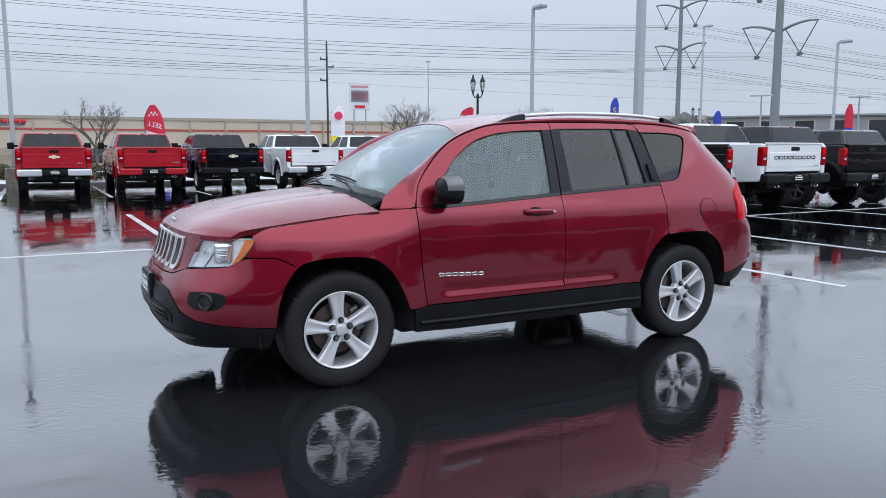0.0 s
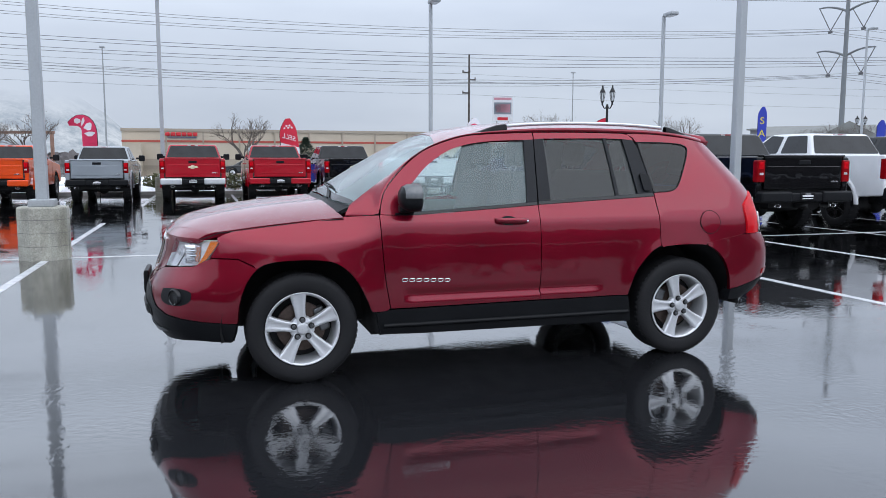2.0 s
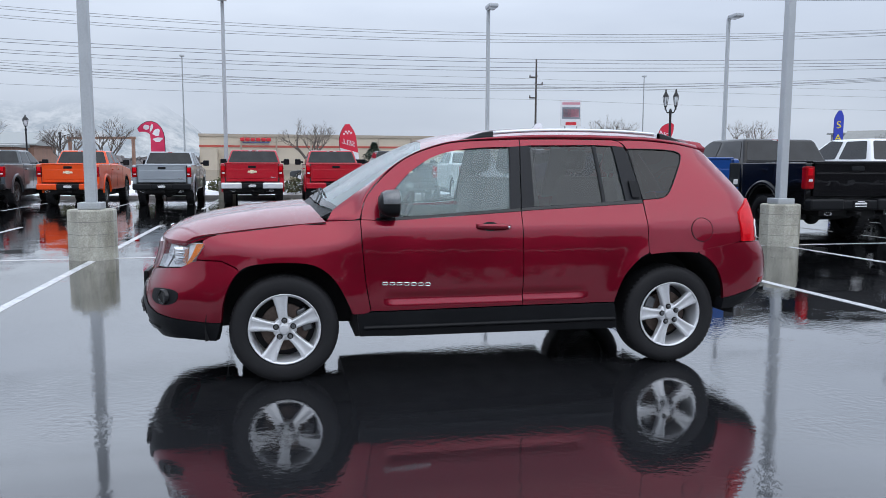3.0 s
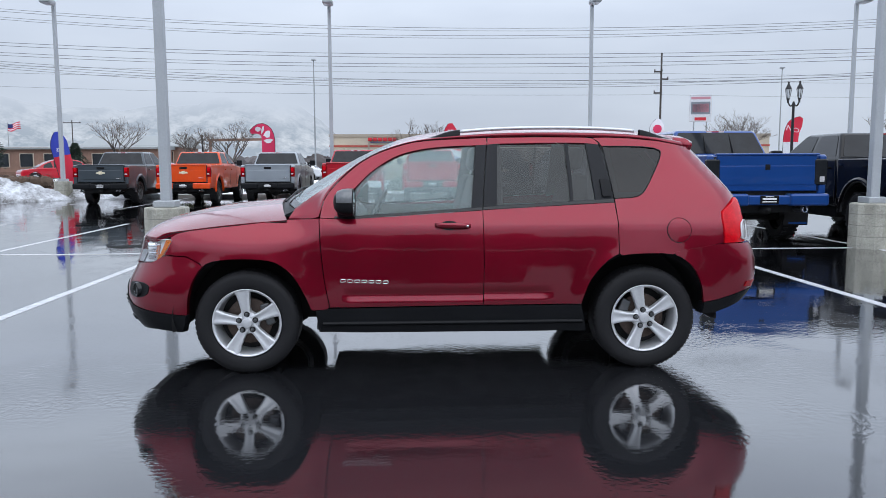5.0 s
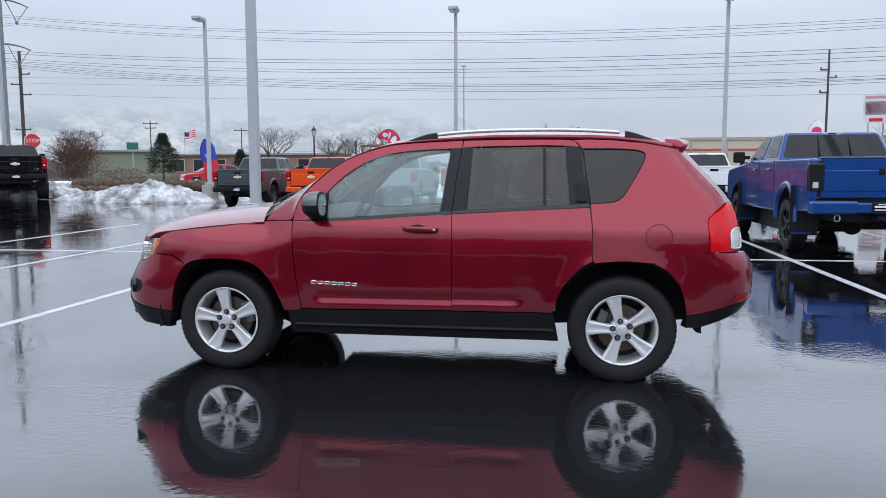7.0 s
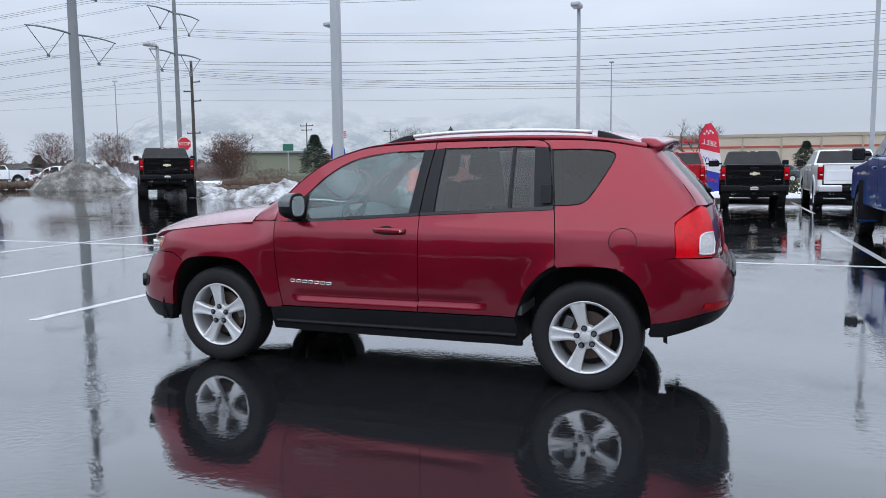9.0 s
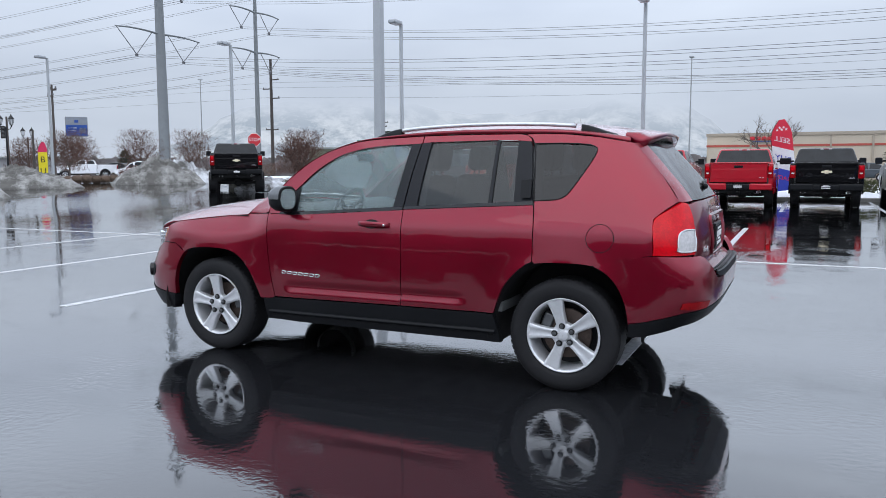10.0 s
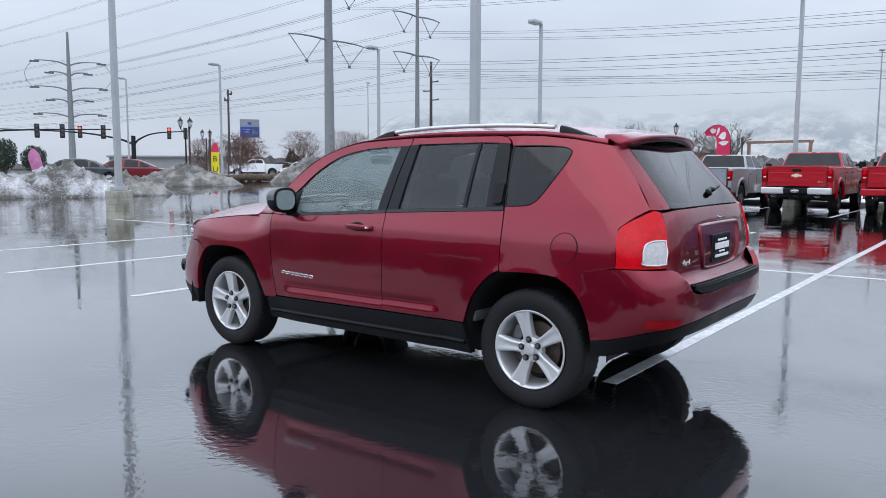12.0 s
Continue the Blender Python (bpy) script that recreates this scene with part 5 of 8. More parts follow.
P = {
    "maroon": paint("dark_red_car_paint", (0.16, 0.006, 0.014)),
    "red": paint("bright_red_truck_paint", (0.37, 0.003, 0.014)),
    "black": paint("black_truck_paint", (0.003, 0.003, 0.004), 0.0, 0.04),
    "white": paint("white_truck_paint", (0.74, 0.75, 0.77)),
    "orange": paint("orange_truck_paint", (0.66, 0.062, 0.004)),
    "grey": paint("dark_grey_blue_truck_paint", (0.055, 0.068, 0.080), 0.3),
    "silver": paint("silver_truck_paint", (0.30, 0.33, 0.36), 0.4),
    "blue": paint("deep_blue_truck_paint", (0.001, 0.045, 0.21), 0.2),
    "charcoal": paint("charcoal_truck_paint", (0.030, 0.032, 0.034), 0.3),
}
M["glass_far"] = material("dark_window_glass", (0.016, 0.018, 0.021), 0.04, spec=0.35, vary=0.3, scale=3)
M["rim_black"] = material("satin_black_rim", (0.02, 0.02, 0.022), 0.3, 0.5)
M["gold"] = material("gold_emblem", (0.74, 0.66, 0.48), 0.3, 0.1)


def truck_wheel(parent, x, y, r, w, rim_mat, sg):
    root = empty("wheel")
    root.parent = parent
    root.matrix_basis = pose(x, y, r, 0, 90 * sg, 0)
    bm = bmesh.new()
    k = r / 0.41
    lathe(bm, [(0.255 * k, w * 0.42), (0.30 * k, w * 0.5), (0.375 * k, w * 0.48), (0.405 * k, w * 0.38), (0.41 * k, 0), (0.405 * k, -w * 0.38), (0.36 * k, -w * 0.5), (0.25 * k, -w * 0.4)], None, 28)
    ty = part("tyre", bm, M["rubber"], root)
    bm = bmesh.new()
    for i in range(30):
        for zc in (-w * 0.33, w * 0.33):
            box(bm, 0.392 * k, 0.418 * k, -0.02 * k, 0.02 * k, zc - w * 0.13, zc + w * 0.13, m=pose(0, 0, 0, 0, 0, 12 * i + (6 if zc > 0 else 0)))
    part("tread_block", bm, M["rubber"], ty, smooth=False)
    tagged(ty.children[0], kind="stuff")
    bm = bmesh.new()
    lathe(bm, [(0.262 * k, w * 0.42), (0.262 * k, w * 0.45), (0.25 * k, w * 0.42), (0.235 * k, w * 0.1), (0.23 * k, -w * 0.3)], None, 28)
    rim = part("rim", bm, rim_mat, root)
    for i in range(6):
        bm = bmesh.new()
        box(bm, 0.03 * k, 0.245 * k, -0.028 * k, 0.028 * k, w * 0.28, w * 0.38, 0.008, 1, pose(0, 0, 0, 0, 0, 60 * i))
        part("spoke", bm, rim_mat, rim)
    bm = bmesh.new()
    lathe(bm, [(0.075 * k, w * 0.2), (0.07 * k, w * 0.40), (0.05 * k, w * 0.43), (0.001, w * 0.43)], None, 16)
    part("hub", bm, rim_mat, rim)
    bm = bmesh.new()
    disc(bm, 0.24 * k, w * 0.05, None, 24)
    part("brake_plate", bm, M["dark"], root)


def quad_on(bm, a, b, c, d, out, inset=0.06, thick=0.004):
    """A pane inset in a four-cornered face and set a little proud of it."""
    a, b, c, d = (Vector(v) for v in (a, b, c, d))
    m = (a + b + c + d) / 4
    n = (b - a).cross(d - a).normalized()
    if n.dot(Vector(out)) < 0:
        n = -n
    ring = []
    for p, q1, q2 in ((a, b, d), (b, c, a), (c, d, b), (d, a, c)):
        e1, e2 = (q1 - p), (q2 - p)
        corner = p + e1.normalized() * inset + e2.normalized() * inset
        ring += [corner + e2.normalized() * 0.035 + n * thick, corner + (e1.normalized() + e2.normalized()) * 0.010 + n * thick, corner + e1.normalized() * 0.035 + n * thick]
    vs = [bm.verts.new(p) for p in ring]
    f = bm.faces.new(vs)
    f.normal_update()
    if f.normal.dot(n) < 0:
        f.normal_flip()
    r = bmesh.ops.extrude_face_region(bm, geom=[f])
    bmesh.ops.translate(bm, verts=[v for v in r["geom"] if isinstance(v, bmesh.types.BMVert)], vec=n * 0.004)
    return bm


def pickup(mat, x, y, label, w=2.03, scale=1.0, z=0.0, lift=0.0, bumper="body", rim="dark", lamp="tall", cover=False, flaps=False, badge="bow", letters=False, flares=False, turn=0.0, group="parked pickups", dark_lamp=False, tyre=0.27):
    root = tagged(empty("pickup_truck", pose(x, y, z, 0, 0, turn) @ Matrix.Scale(scale, 4)), label, "pickup truck", group)
    h = w / 2
    L = lift
    ya, yf = 1.22, 4.97
    rim_mat = {"dark": M["rim_black"], "silver": M["alloy"], "grey": M["alloy_dark"]}[rim]

    def arch(c, up=True):
        pts = [(c + 0.53 * math.cos(a), 0.44 + L * 0.6 + 0.55 * math.sin(a)) for a in np.linspace(math.pi, 0, 13)]
        return [(p, max(q, 0.52 + L)) for p, q in pts]
    # bed
    for sg in (-1, 1):
        bm = bmesh.new()
        o = [(0.0, 0.66 + L), (0.02, 0.60 + L)] + [(ya - 0.55, 0.56 + L)] + arch(ya) + [(1.93, 0.54 + L), (1.93, 1.40 + L), (0.05, 1.40 + L), (0.0, 1.36 + L)]
        prism(bm, o, sg * (h - 0.13), sg * h, 0.03)
        part("bed_side", bm, mat, root)
        bm = bmesh.new()
        rows = []
        for a in np.linspace(0.0, math.pi, 15):
            c, s = math.cos(a), math.sin(a)
            rows.append([Vector((sg * (h - 0.02), ya + 0.52 * c, 0.44 + L * 0.6 + 0.54 * s)), Vector((sg * (h + 0.035), ya + 0.55 * c, 0.44 + L * 0.6 + 0.57 * s)), Vector((sg * (h + 0.03), ya + 0.60 * c, 0.44 + L * 0.6 + 0.62 * s)), Vector((sg * (h - 0.01), ya + 0.63 * c, 0.44 + L * 0.6 + 0.65 * s))])
        loft(bm, rows)
        bmesh.ops.recalc_face_normals(bm, faces=bm.faces[:])
        part("wheel_lip", bm, M["plastic"] if flares else mat, root)
        # lamps
        bm = bmesh.new()
        if dark_lamp:
            box(bm, min(sg * (h - 0.22), sg * (h + 0.006)), max(sg * (h - 0.22), sg * (h + 0.006)), -0.022, 0.11, 0.90 + L, 1.33 + L, 0.03)
        elif lamp == "tall":
            box(bm, min(sg * (h - 0.165), sg * (h + 0.006)), max(sg * (h - 0.165), sg * (h + 0.006)), -0.022, 0.11, 0.93 + L, 1.33 + L, 0.02)
        else:
            box(bm, min(sg * (h - 0.14), sg * (h + 0.006)), max(sg * (h - 0.14), sg * (h + 0.006)), -0.022, 0.11, 0.98 + L, 1.32 + L, 0.02)
        tl = part("tail_lamp", bm, M["glass_far"] if dark_lamp else M["lens_deep"], root, "smoked dark tail lamp" if dark_lamp else "red tail lamp")
        bm = bmesh.new()
        zz = (0.95 if dark_lamp else 1.06) + L
        box(bm, min(sg * (h - 0.13), sg * (h - 0.045)), max(sg * (h - 0.13), sg * (h - 0.045)), -0.027, 0.0, zz, zz + (0.09 if dark_lamp else 0.045), 0.008)
        part("reversing_light", bm, M["lens_white"], tl, "white reversing lens")
        if not dark_lamp:
            bm = bmesh.new()
            box(bm, min(sg * (h - 0.13), sg * (h - 0.03)), max(sg * (h - 0.13), sg * (h - 0.03)), -0.026, 0.0, 1.17 + L, 1.30 + L, 0.01)
            part("brake_lens", bm, M["lens_red"], tl, "brighter red brake lens")
    bm = bmesh.new()
    box(bm, -h + 0.13, h - 0.13, 0.06, 1.9, 0.70 + L, 0.80 + L)
    box(bm, -h + 0.13, h - 0.13, 1.86, 1.91, 0.78 + L, 1.38 + L)
    part("bed_floor", bm, M["dark"], root, smooth=False)
    if cover:
        bm = bmesh.new()
        box(bm, -h + 0.06, h - 0.06, 0.03, 1.92, 1.395 + L, 1.43 + L, 0.012)
        part("bed_cover", bm, M["plastic"], root, "black bed cover")
    # tailgate
    bm = bmesh.new()
    box(bm, -h + 0.17, h - 0.17, -0.012, 0.065, 0.80 + L, 1.395 + L, 0.022)
    tg = part("tailgate", bm, mat, root)
    bm = bmesh.new()
    box(bm, -h + 0.21, h - 0.21, -0.022, 0.0, 0.90 + L, 1.22 + L, 0.012)
    part("pressed_panel", bm, mat, tg)
    bm = bmesh.new()
    box(bm, -h + 0.14, h - 0.14, -0.03, 0.05, 1.385 + L, 1.42 + L, 0.012)
    part("tailgate_lip", bm, mat, tg)
    if not flaps:
        bm = bmesh.new()
        box(bm, -0.13, 0.13, -0.027, 0.0, 1.25 + L, 1.33 + L, 0.012)
        part("handle", bm, M["plastic"], tg, "black tailgate handle")
    if badge == "bow":
        bm = bmesh.new()
        o = [(-0.15, -0.03), (-0.06, -0.03), (-0.05, -0.055), (0.05, -0.055), (0.06, -0.03), (0.16, -0.03), (0.14, 0.03), (0.06, 0.03), (0.05, 0.055), (-0.05, 0.055), (-0.06, 0.03), (-0.13, 0.03)]
        a = [bm.verts.new((u, -0.030, 1.13 + L + v)) for u, v in o]
        f = bm.faces.new(a)
        r = bmesh.ops.extrude_face_region(bm, geom=[f])
        bmesh.ops.translate(bm, verts=[v for v in r["geom"] if isinstance(v, bmesh.types.BMVert)], vec=(0, -0.008, 0))
        bmesh.ops.recalc_face_normals(bm, faces=bm.faces[:])
        part("emblem", bm, M["gold"], tg, "pale gold emblem", smooth=False)
    elif badge == "round":
        bm = bmesh.new()
        prism(bm, [(-0.030, 1.15 + L), (-0.022, 1.15 + L), (-0.022, 1.24 + L), (-0.030, 1.24 + L)], -0.042, 0.042, 0.003)
        part("emblem", bm, M["plastic"], tg)
    if letters:
        for k in range(9):
            bm = bmesh.new()
            u = -0.66 + 0.1475 * k
            loop = [(u + 0.01, 1.075), (u + 0.10, 1.075), (u + 0.118, 1.09), (u + 0.118, 1.12), (u + 0.10, 1.135), (u + 0.01, 1.135)]
            tube(bm, [(p, -0.025, q + L) for p, q in loop + loop[:1]], 0.010, 5, caps=False)
            part("letter_bar", bm, M["plastic"], tg)
    if not flaps:
        bm = bmesh.new()
        box(bm, h - 0.42, h - 0.26, -0.026, -0.02, 0.925 + L, 0.95 + L, 0.003)
        part("model_bar", bm, M["chrome"], tg)
    # bumper
    bmat = {"body": mat, "chrome": M["alloy"], "black": M["plastic"]}[bumper]
    for sg in (-1, 1):
        bm = bmesh.new()
        box(bm, min(sg * 0.34, sg * (h - 0.01)), max(sg * 0.34, sg * (h - 0.01)), -0.16, 0.10, 0.56 + L, 0.765 + L, 0.045, 3)
        bp = part("bumper_corner", bm, bmat, root)
        bm = bmesh.new()
        lathe(bm, [(0.045, -0.02), (0.05, 0.0), (0.04, 0.0), (0.038, -0.02)], pose(sg * 0.62, -0.10, 0.50 + L, 90, 0, 0), 14)
        if not (badge == "round"):
            bmesh.ops.scale(bm, vec=(1.5, 1, 0.7), verts=bm.verts[:], space=Matrix.Translation((-sg * 0.62, 0.10, -0.50 - L)))
        part("exhaust_tip", bm, M["chrome"], root)
    bm = bmesh.new()
    box(bm, -0.36, 0.36, -0.13, 0.10, 0.575 + L, 0.74 + L, 0.03, 2)
    bc = part("bumper_step", bm, mat if flaps else M["plastic"], root)
    bm = bmesh.new()
    box(bm, -0.155, 0.155, -0.142, -0.12, 0.60 + L, 0.735 + L, 0.006)
    pl = part("dealer_plate", bm, M["gloss_black"], root, "dark dealer plate with white print")
    for zc, hh, ww in ((0.715, 0.012, 0.07), (0.68, 0.030, 0.12), (0.632, 0.016, 0.12)):
        bm = bmesh.new()
        box(bm, -ww, ww, -0.1445, -0.14, zc + L - hh / 2, zc + L + hh / 2)
        part("print", bm, M["white"], pl)
    bm = bmesh.new()
    box(bm, -0.05, 0.05, -0.10, 0.4, 0.45 + L, 0.53 + L)
    part("tow_hitch", bm, M["dark"], root)
    # cab and hood
    bm = bmesh.new()
    o = [(1.95, 0.50 + L)] + [(yf - 0.55, 0.50 + L)] + arch(yf) + [(yf + 0.55, 0.55 + L), (5.82, 0.55 + L), (5.88, 0.75 + L), (5.86, 1.12 + L), (5.74, 1.24 + L), (4.30, 1.36 + L), (4.05, 1.40 + L), (1.95, 1.40 + L)]
    prism(bm, o, -h + 0.01, h - 0.01, 0.05)
    part("cab_body", bm, mat, root)
    hb, ht, zb, zt = h - 0.07, h - 0.235, 1.39 + L, 1.885 + L
    ybk, yft, tbk, tft = 1.97, 4.28, 2.24, 3.45
    bm = bmesh.new()
    rows = []
    for t, z0 in ((0, zb), (0.5, zb + 0.25), (0.86, zt - 0.06), (0.96, zt - 0.012), (1.0, zt)):
        e = min(t, 1)
        sh = 0.03 if t > 0.9 else 0.0
        sh = 0.10 if t == 1.0 else sh
        xx, y0, y1 = hb + (ht - hb) * e - sh * 0.6, ybk + (tbk - ybk) * e + sh, yft + (tft - yft) * e - sh
        r = 0.07
        ring = []
        for cx, cy, a0 in ((xx - r, y0 + r, -90), (xx - r, y1 - r, 0), (-xx + r, y1 - r, 90), (-xx + r, y0 + r, 180)):
            for k in range(4):
                a = radians(a0 + 30 * k)
                ring.append(Vector((cx + r * math.cos(a), cy + r * math.sin(a), z0)))
        rows.append(ring)
    g = loft(bm, rows, True)
    bm.faces.new(g[-1])
    bmesh.ops.recalc_face_normals(bm, faces=bm.faces[:])
    cab = part("cab_roof", bm, mat, root)
    part("rear_window", quad_on(bmesh.new(), (-hb, ybk, zb), (hb, ybk, zb), (ht, tbk, zt), (-ht, tbk, zt), (0, -1, 0.3), 0.06), M["glass_far"], cab, "dark rear window", smooth=False)
    for u in ((-0.26, 0.26) if flaps else ()):
        bm = bmesh.new()
        tube(bm, [(u, ybk + 0.02 - 0.018, zb + 0.07), (u * 0.96, tbk - 0.02 - 0.018, zt - 0.07)], 0.013, 4)
        part("window_divider", bm, M["plastic"], cab)
    part("windscreen", quad_on(bmesh.new(), (-hb, yft, zb), (hb, yft, zb), (ht, tft, zt), (-ht, tft, zt), (0, 1, 0.3), 0.08), M["glass_far"], cab, smooth=False)
    for sg in (-1, 1):
        ym, tm = 3.05, 2.95
        part("side_window", quad_on(bmesh.new(), (sg * hb, ybk + 0.10, zb), (sg * hb, ym, zb), (sg * ht, tm, zt), (sg * ht, tbk + 0.02, zt), (sg, 0, 0.3), 0.06), M["glass_far"], cab, smooth=False)
        part("side_window", quad_on(bmesh.new(), (sg * hb, ym, zb), (sg * hb, yft - 0.12, zb), (sg * ht, tft - 0.02, zt), (sg * ht, tm, zt), (sg, 0, 0.3), 0.06), M["glass_far"], cab, smooth=False)
        # dark bars on the uncut body paint the shaded gaps between doors
        for yy in (2.02, 3.05, 4.12):
            bm = bmesh.new()
            box(bm, min(sg * (h - 0.02), sg * (h - 0.007)), max(sg * (h - 0.02), sg * (h - 0.007)), yy - 0.006, yy + 0.006, 0.60 + L, 1.38 + L)
            part("door_gap", bm, M["dark"], root, smooth=False)
        for yy in (2.20, 3.20):
            bm = bmesh.new()
            box(bm, min(sg * (h - 0.03), sg * (h + 0.035)), max(sg * (h - 0.03), sg * (h + 0.035)), yy, yy + 0.22, 1.20 + L, 1.245 + L, 0.015)
            part("door_handle", bm, mat, root)
        bm = bmesh.new()
        box(bm, min(sg * (h + 0.05), sg * (h + 0.27)), max(sg * (h + 0.05), sg * (h + 0.27)), 3.93, 4.06, 1.36 + L, 1.58 + L, 0.04, 3)
        box(bm, min(sg * (h - 0.05), sg * (h + 0.10)), max(sg * (h - 0.05), sg * (h + 0.10)), 3.96, 4.03, 1.43 + L, 1.50 + L, 0.015)
        mr = part("door_mirror", bm, M["plastic"], root)
        # dark glass, no mirror: the dark reflection is put into its colour
        bm = bmesh.new()
        box(bm, min(sg * (h + 0.075), sg * (h + 0.245)), max(sg * (h + 0.075), sg * (h + 0.245)), 3.925, 3.932, 1.385 + L, 1.555 + L)
        part("mirror_glass", bm, M["glass_far"], mr, smooth=False)
        for yy in (ya, yf):
            rr = 0.41 + 0.10 * L
            truck_wheel(root, sg * (h - 0.15 + 0.10 * L + 0.4 * (tyre - 0.27)), yy, rr, tyre + 0.05 * L, rim_mat, sg)
            bm = bmesh.new()
            pts = [(yy + 0.50 * math.cos(a), 0.44 + L * 0.6 + 0.52 * math.sin(a)) for a in np.linspace(-0.1, math.pi + 0.1, 15)]
            loft(bm, [[Vector((sg * u, p, q)) for p, q in pts] for u in (h - 0.02, h - 0.40)])
            part("wheel_well", bm, M["dark"], root)
            if flaps:
                bm = bmesh.new()
                rows = []
                for t in np.linspace(0, 1, 7):
                    zt2 = 0.98 + L - 0.80 * t
                    yy2 = yy - 0.52 - 0.03 * math.sin(t * 3)
                    rows.append([Vector((sg * (h - 0.36), yy2, zt2)), Vector((sg * (h + 0.07), yy2, zt2)), Vector((sg * (h + 0.07), yy2 - 0.015, zt2)), Vector((sg * (h - 0.36), yy2 - 0.015, zt2))])
                gg = loft(bm, rows, True)
                bm.faces.new(gg[-1])
                fl = part("mud_flap", bm, M["rubber"], root, "long black mud flap with blue end")
                bm = bmesh.new()
                box(bm, min(sg * (h - 0.27), sg * (h + 0.05)), max(sg * (h - 0.27), sg * (h + 0.05)), yy - 0.545, yy - 0.515, 0.20 + L, 0.36 + L)
                part("flap_plate", bm, mat, fl, smooth=False)
    bm = bmesh.new()
    box(bm, -0.17, 0.17, tbk - 0.012, tbk + 0.05, zt - 0.05, zt - 0.015, 0.006)
    cg = part("cargo_lamp", bm, M["lens_deep"], root, "high brake lamp over the rear window")
    for u in (-0.12, 0.12):
        bm = bmesh.new()
        box(bm, u - 0.05, u + 0.05, tbk - 0.017, tbk, zt - 0.045, zt - 0.02, 0.004)
        part("cargo_lens", bm, M["lens_white"], cg, "clear cargo lens")
    bm = bmesh.new()
    box(bm, -0.62, 0.62, 0.15, 5.7, 0.46 + L * 0.8, 0.70 + L)
    part("chassis", bm, M["dark"], root, smooth=False)
    bm = bmesh.new()
    tube(bm, [(-h + 0.2, ya, 0.40), (h - 0.2, ya, 0.40)], 0.06, 8)
    bmesh.ops.create_uvsphere(bm, u_segments=10, v_segments=8, radius=0.16, matrix=Matrix.Translation((0.05, ya, 0.41)))
    part("axle", bm, M["dark"], root)
    # unseen low box, added to block bright reflections under the truck
    bm = bmesh.new()
    box(bm, -0.62, 0.62, 2.6, 5.3, 0.19 if flaps else 0.27 + L * 0.7, 0.52 + L, 0.05)
    part("skid_plate", bm, M["dark"], root, smooth=False)
    # unseen cross box at the front, added to block light from beyond
    bm = bmesh.new()
    box(bm, -h + 0.10, h - 0.10, 5.45, 5.70, 0.23 if flaps else 0.34 + L * 0.6, 0.62 + L, 0.04)
    part("air_dam", bm, M["dark"], root, smooth=False)
    # unseen wheel, added to keep the space under the bed dark
    bm = bmesh.new()
    lathe(bm, [(0.20, 0.02), (0.34, 0.0), (0.37, 0.06), (0.37, 0.16), (0.33, 0.21), (0.20, 0.20)], Matrix.Translation((0, 0.62, 0.40 + L)), 20, True)
    part("spare_wheel", bm, M["rubber"], root, "unseen spare wheel added under the bed to darken the ground")
    bm = bmesh.new()
    tube(bm, [(-h + 0.2, yf, 0.42), (h - 0.2, yf, 0.42)], 0.06, 8)
    part("axle", bm, M["dark"], root)
    bm = bmesh.new()
    tube(bm, [(0.45, 3.0, 0.48 + L), (0.45, 0.6, 0.48 + L), (0.62, 0.0, 0.50 + L)], 0.045, 8)
    part("exhaust", bm, M["alloy_dark"], root)
    return root


YF = 21.0
pickup(P["grey"], -10.62, YF, "dark grey midsize pickup parked with its tail to the lot", 1.90, 0.97, bumper="black", rim="grey", lamp="short", group="far row of pickups")
pickup(P["orange"], -7.86, YF, "bright orange midsize pickup with orange bumper", 1.90, 0.97, rim="grey", lamp="short", group="far row of pickups")
pickup(P["silver"], -5.02, YF, "silver midsize pickup with black tailgate handle", 1.90, 0.96, bumper="black", rim="grey", lamp="short", badge="none", group="far row of pickups")
pickup(P["red"], -2.16, YF, "bright red pickup with chrome rear bumper", 2.03, bumper="chrome", rim="dark", group="far row of pickups")
pickup(P["red"], 0.62, YF, "bright red pickup with red rear bumper", 2.03, bumper="body", rim="dark", badge="none", group="far row of pickups")
pickup(P["black"], 3.12, YF, "glossy black pickup with black bumper", 2.03, bumper="black", rim="silver", group="far row of pickups")
pickup(P["white"], 5.95, YF, "white pickup with chrome step bumper", 2.03, bumper="chrome", rim="silver", badge="none", group="far row of pickups")
pickup(P["white"], 9.0, YF + 0.4, "white pickup parked at the end of the far row", 2.03, bumper="chrome", rim="silver", badge="none", group="far row of pickups")
pickup(P["blue"], 5.65, 6.65, "lifted deep blue pickup with black mud flaps", 2.02, lift=0.10, rim="dark", badge="round", flaps=True, dark_lamp=True, group="near row of pickups")
pickup(P["black"], 8.72, 6.25, "glossy black pickup with black bumper and square exhausts", 2.06, lift=0.04, bumper="black", rim="dark", badge="none", cover=True, group="near row of pickups")
pickup(P["white"], 11.75, 6.35, "white pickup with bars of dark lettering on its tailgate", 2.06, lift=0.08, bumper="black", rim="dark", badge="none", letters=True, group="near row of pickups")
pickup(P["black"], 14.6, 6.5, "black pickup with red tail lamps and dark cap", 2.06, lift=0.06, bumper="black", rim="grey", badge="none", cover=True, flares=True, group="near row of pickups")
pickup(P["charcoal"], 17.5, 6.5, "charcoal pickup at the end of the near row", 2.03, bumper="black", badge="none", group="near row of pickups")
pickup(P["black"], -20.6, 22.5, "tall lifted black pickup parked at the edge of the lot", 2.05, 1.10, 0.16, 0.20, bumper="black", rim="dark", turn=40, group="display pickup", tyre=0.38)
pickup(P["white"], 33.5, 21.0, "white pickup far along the row", 2.03, bumper="chrome", badge="none", group="far row of pickups")
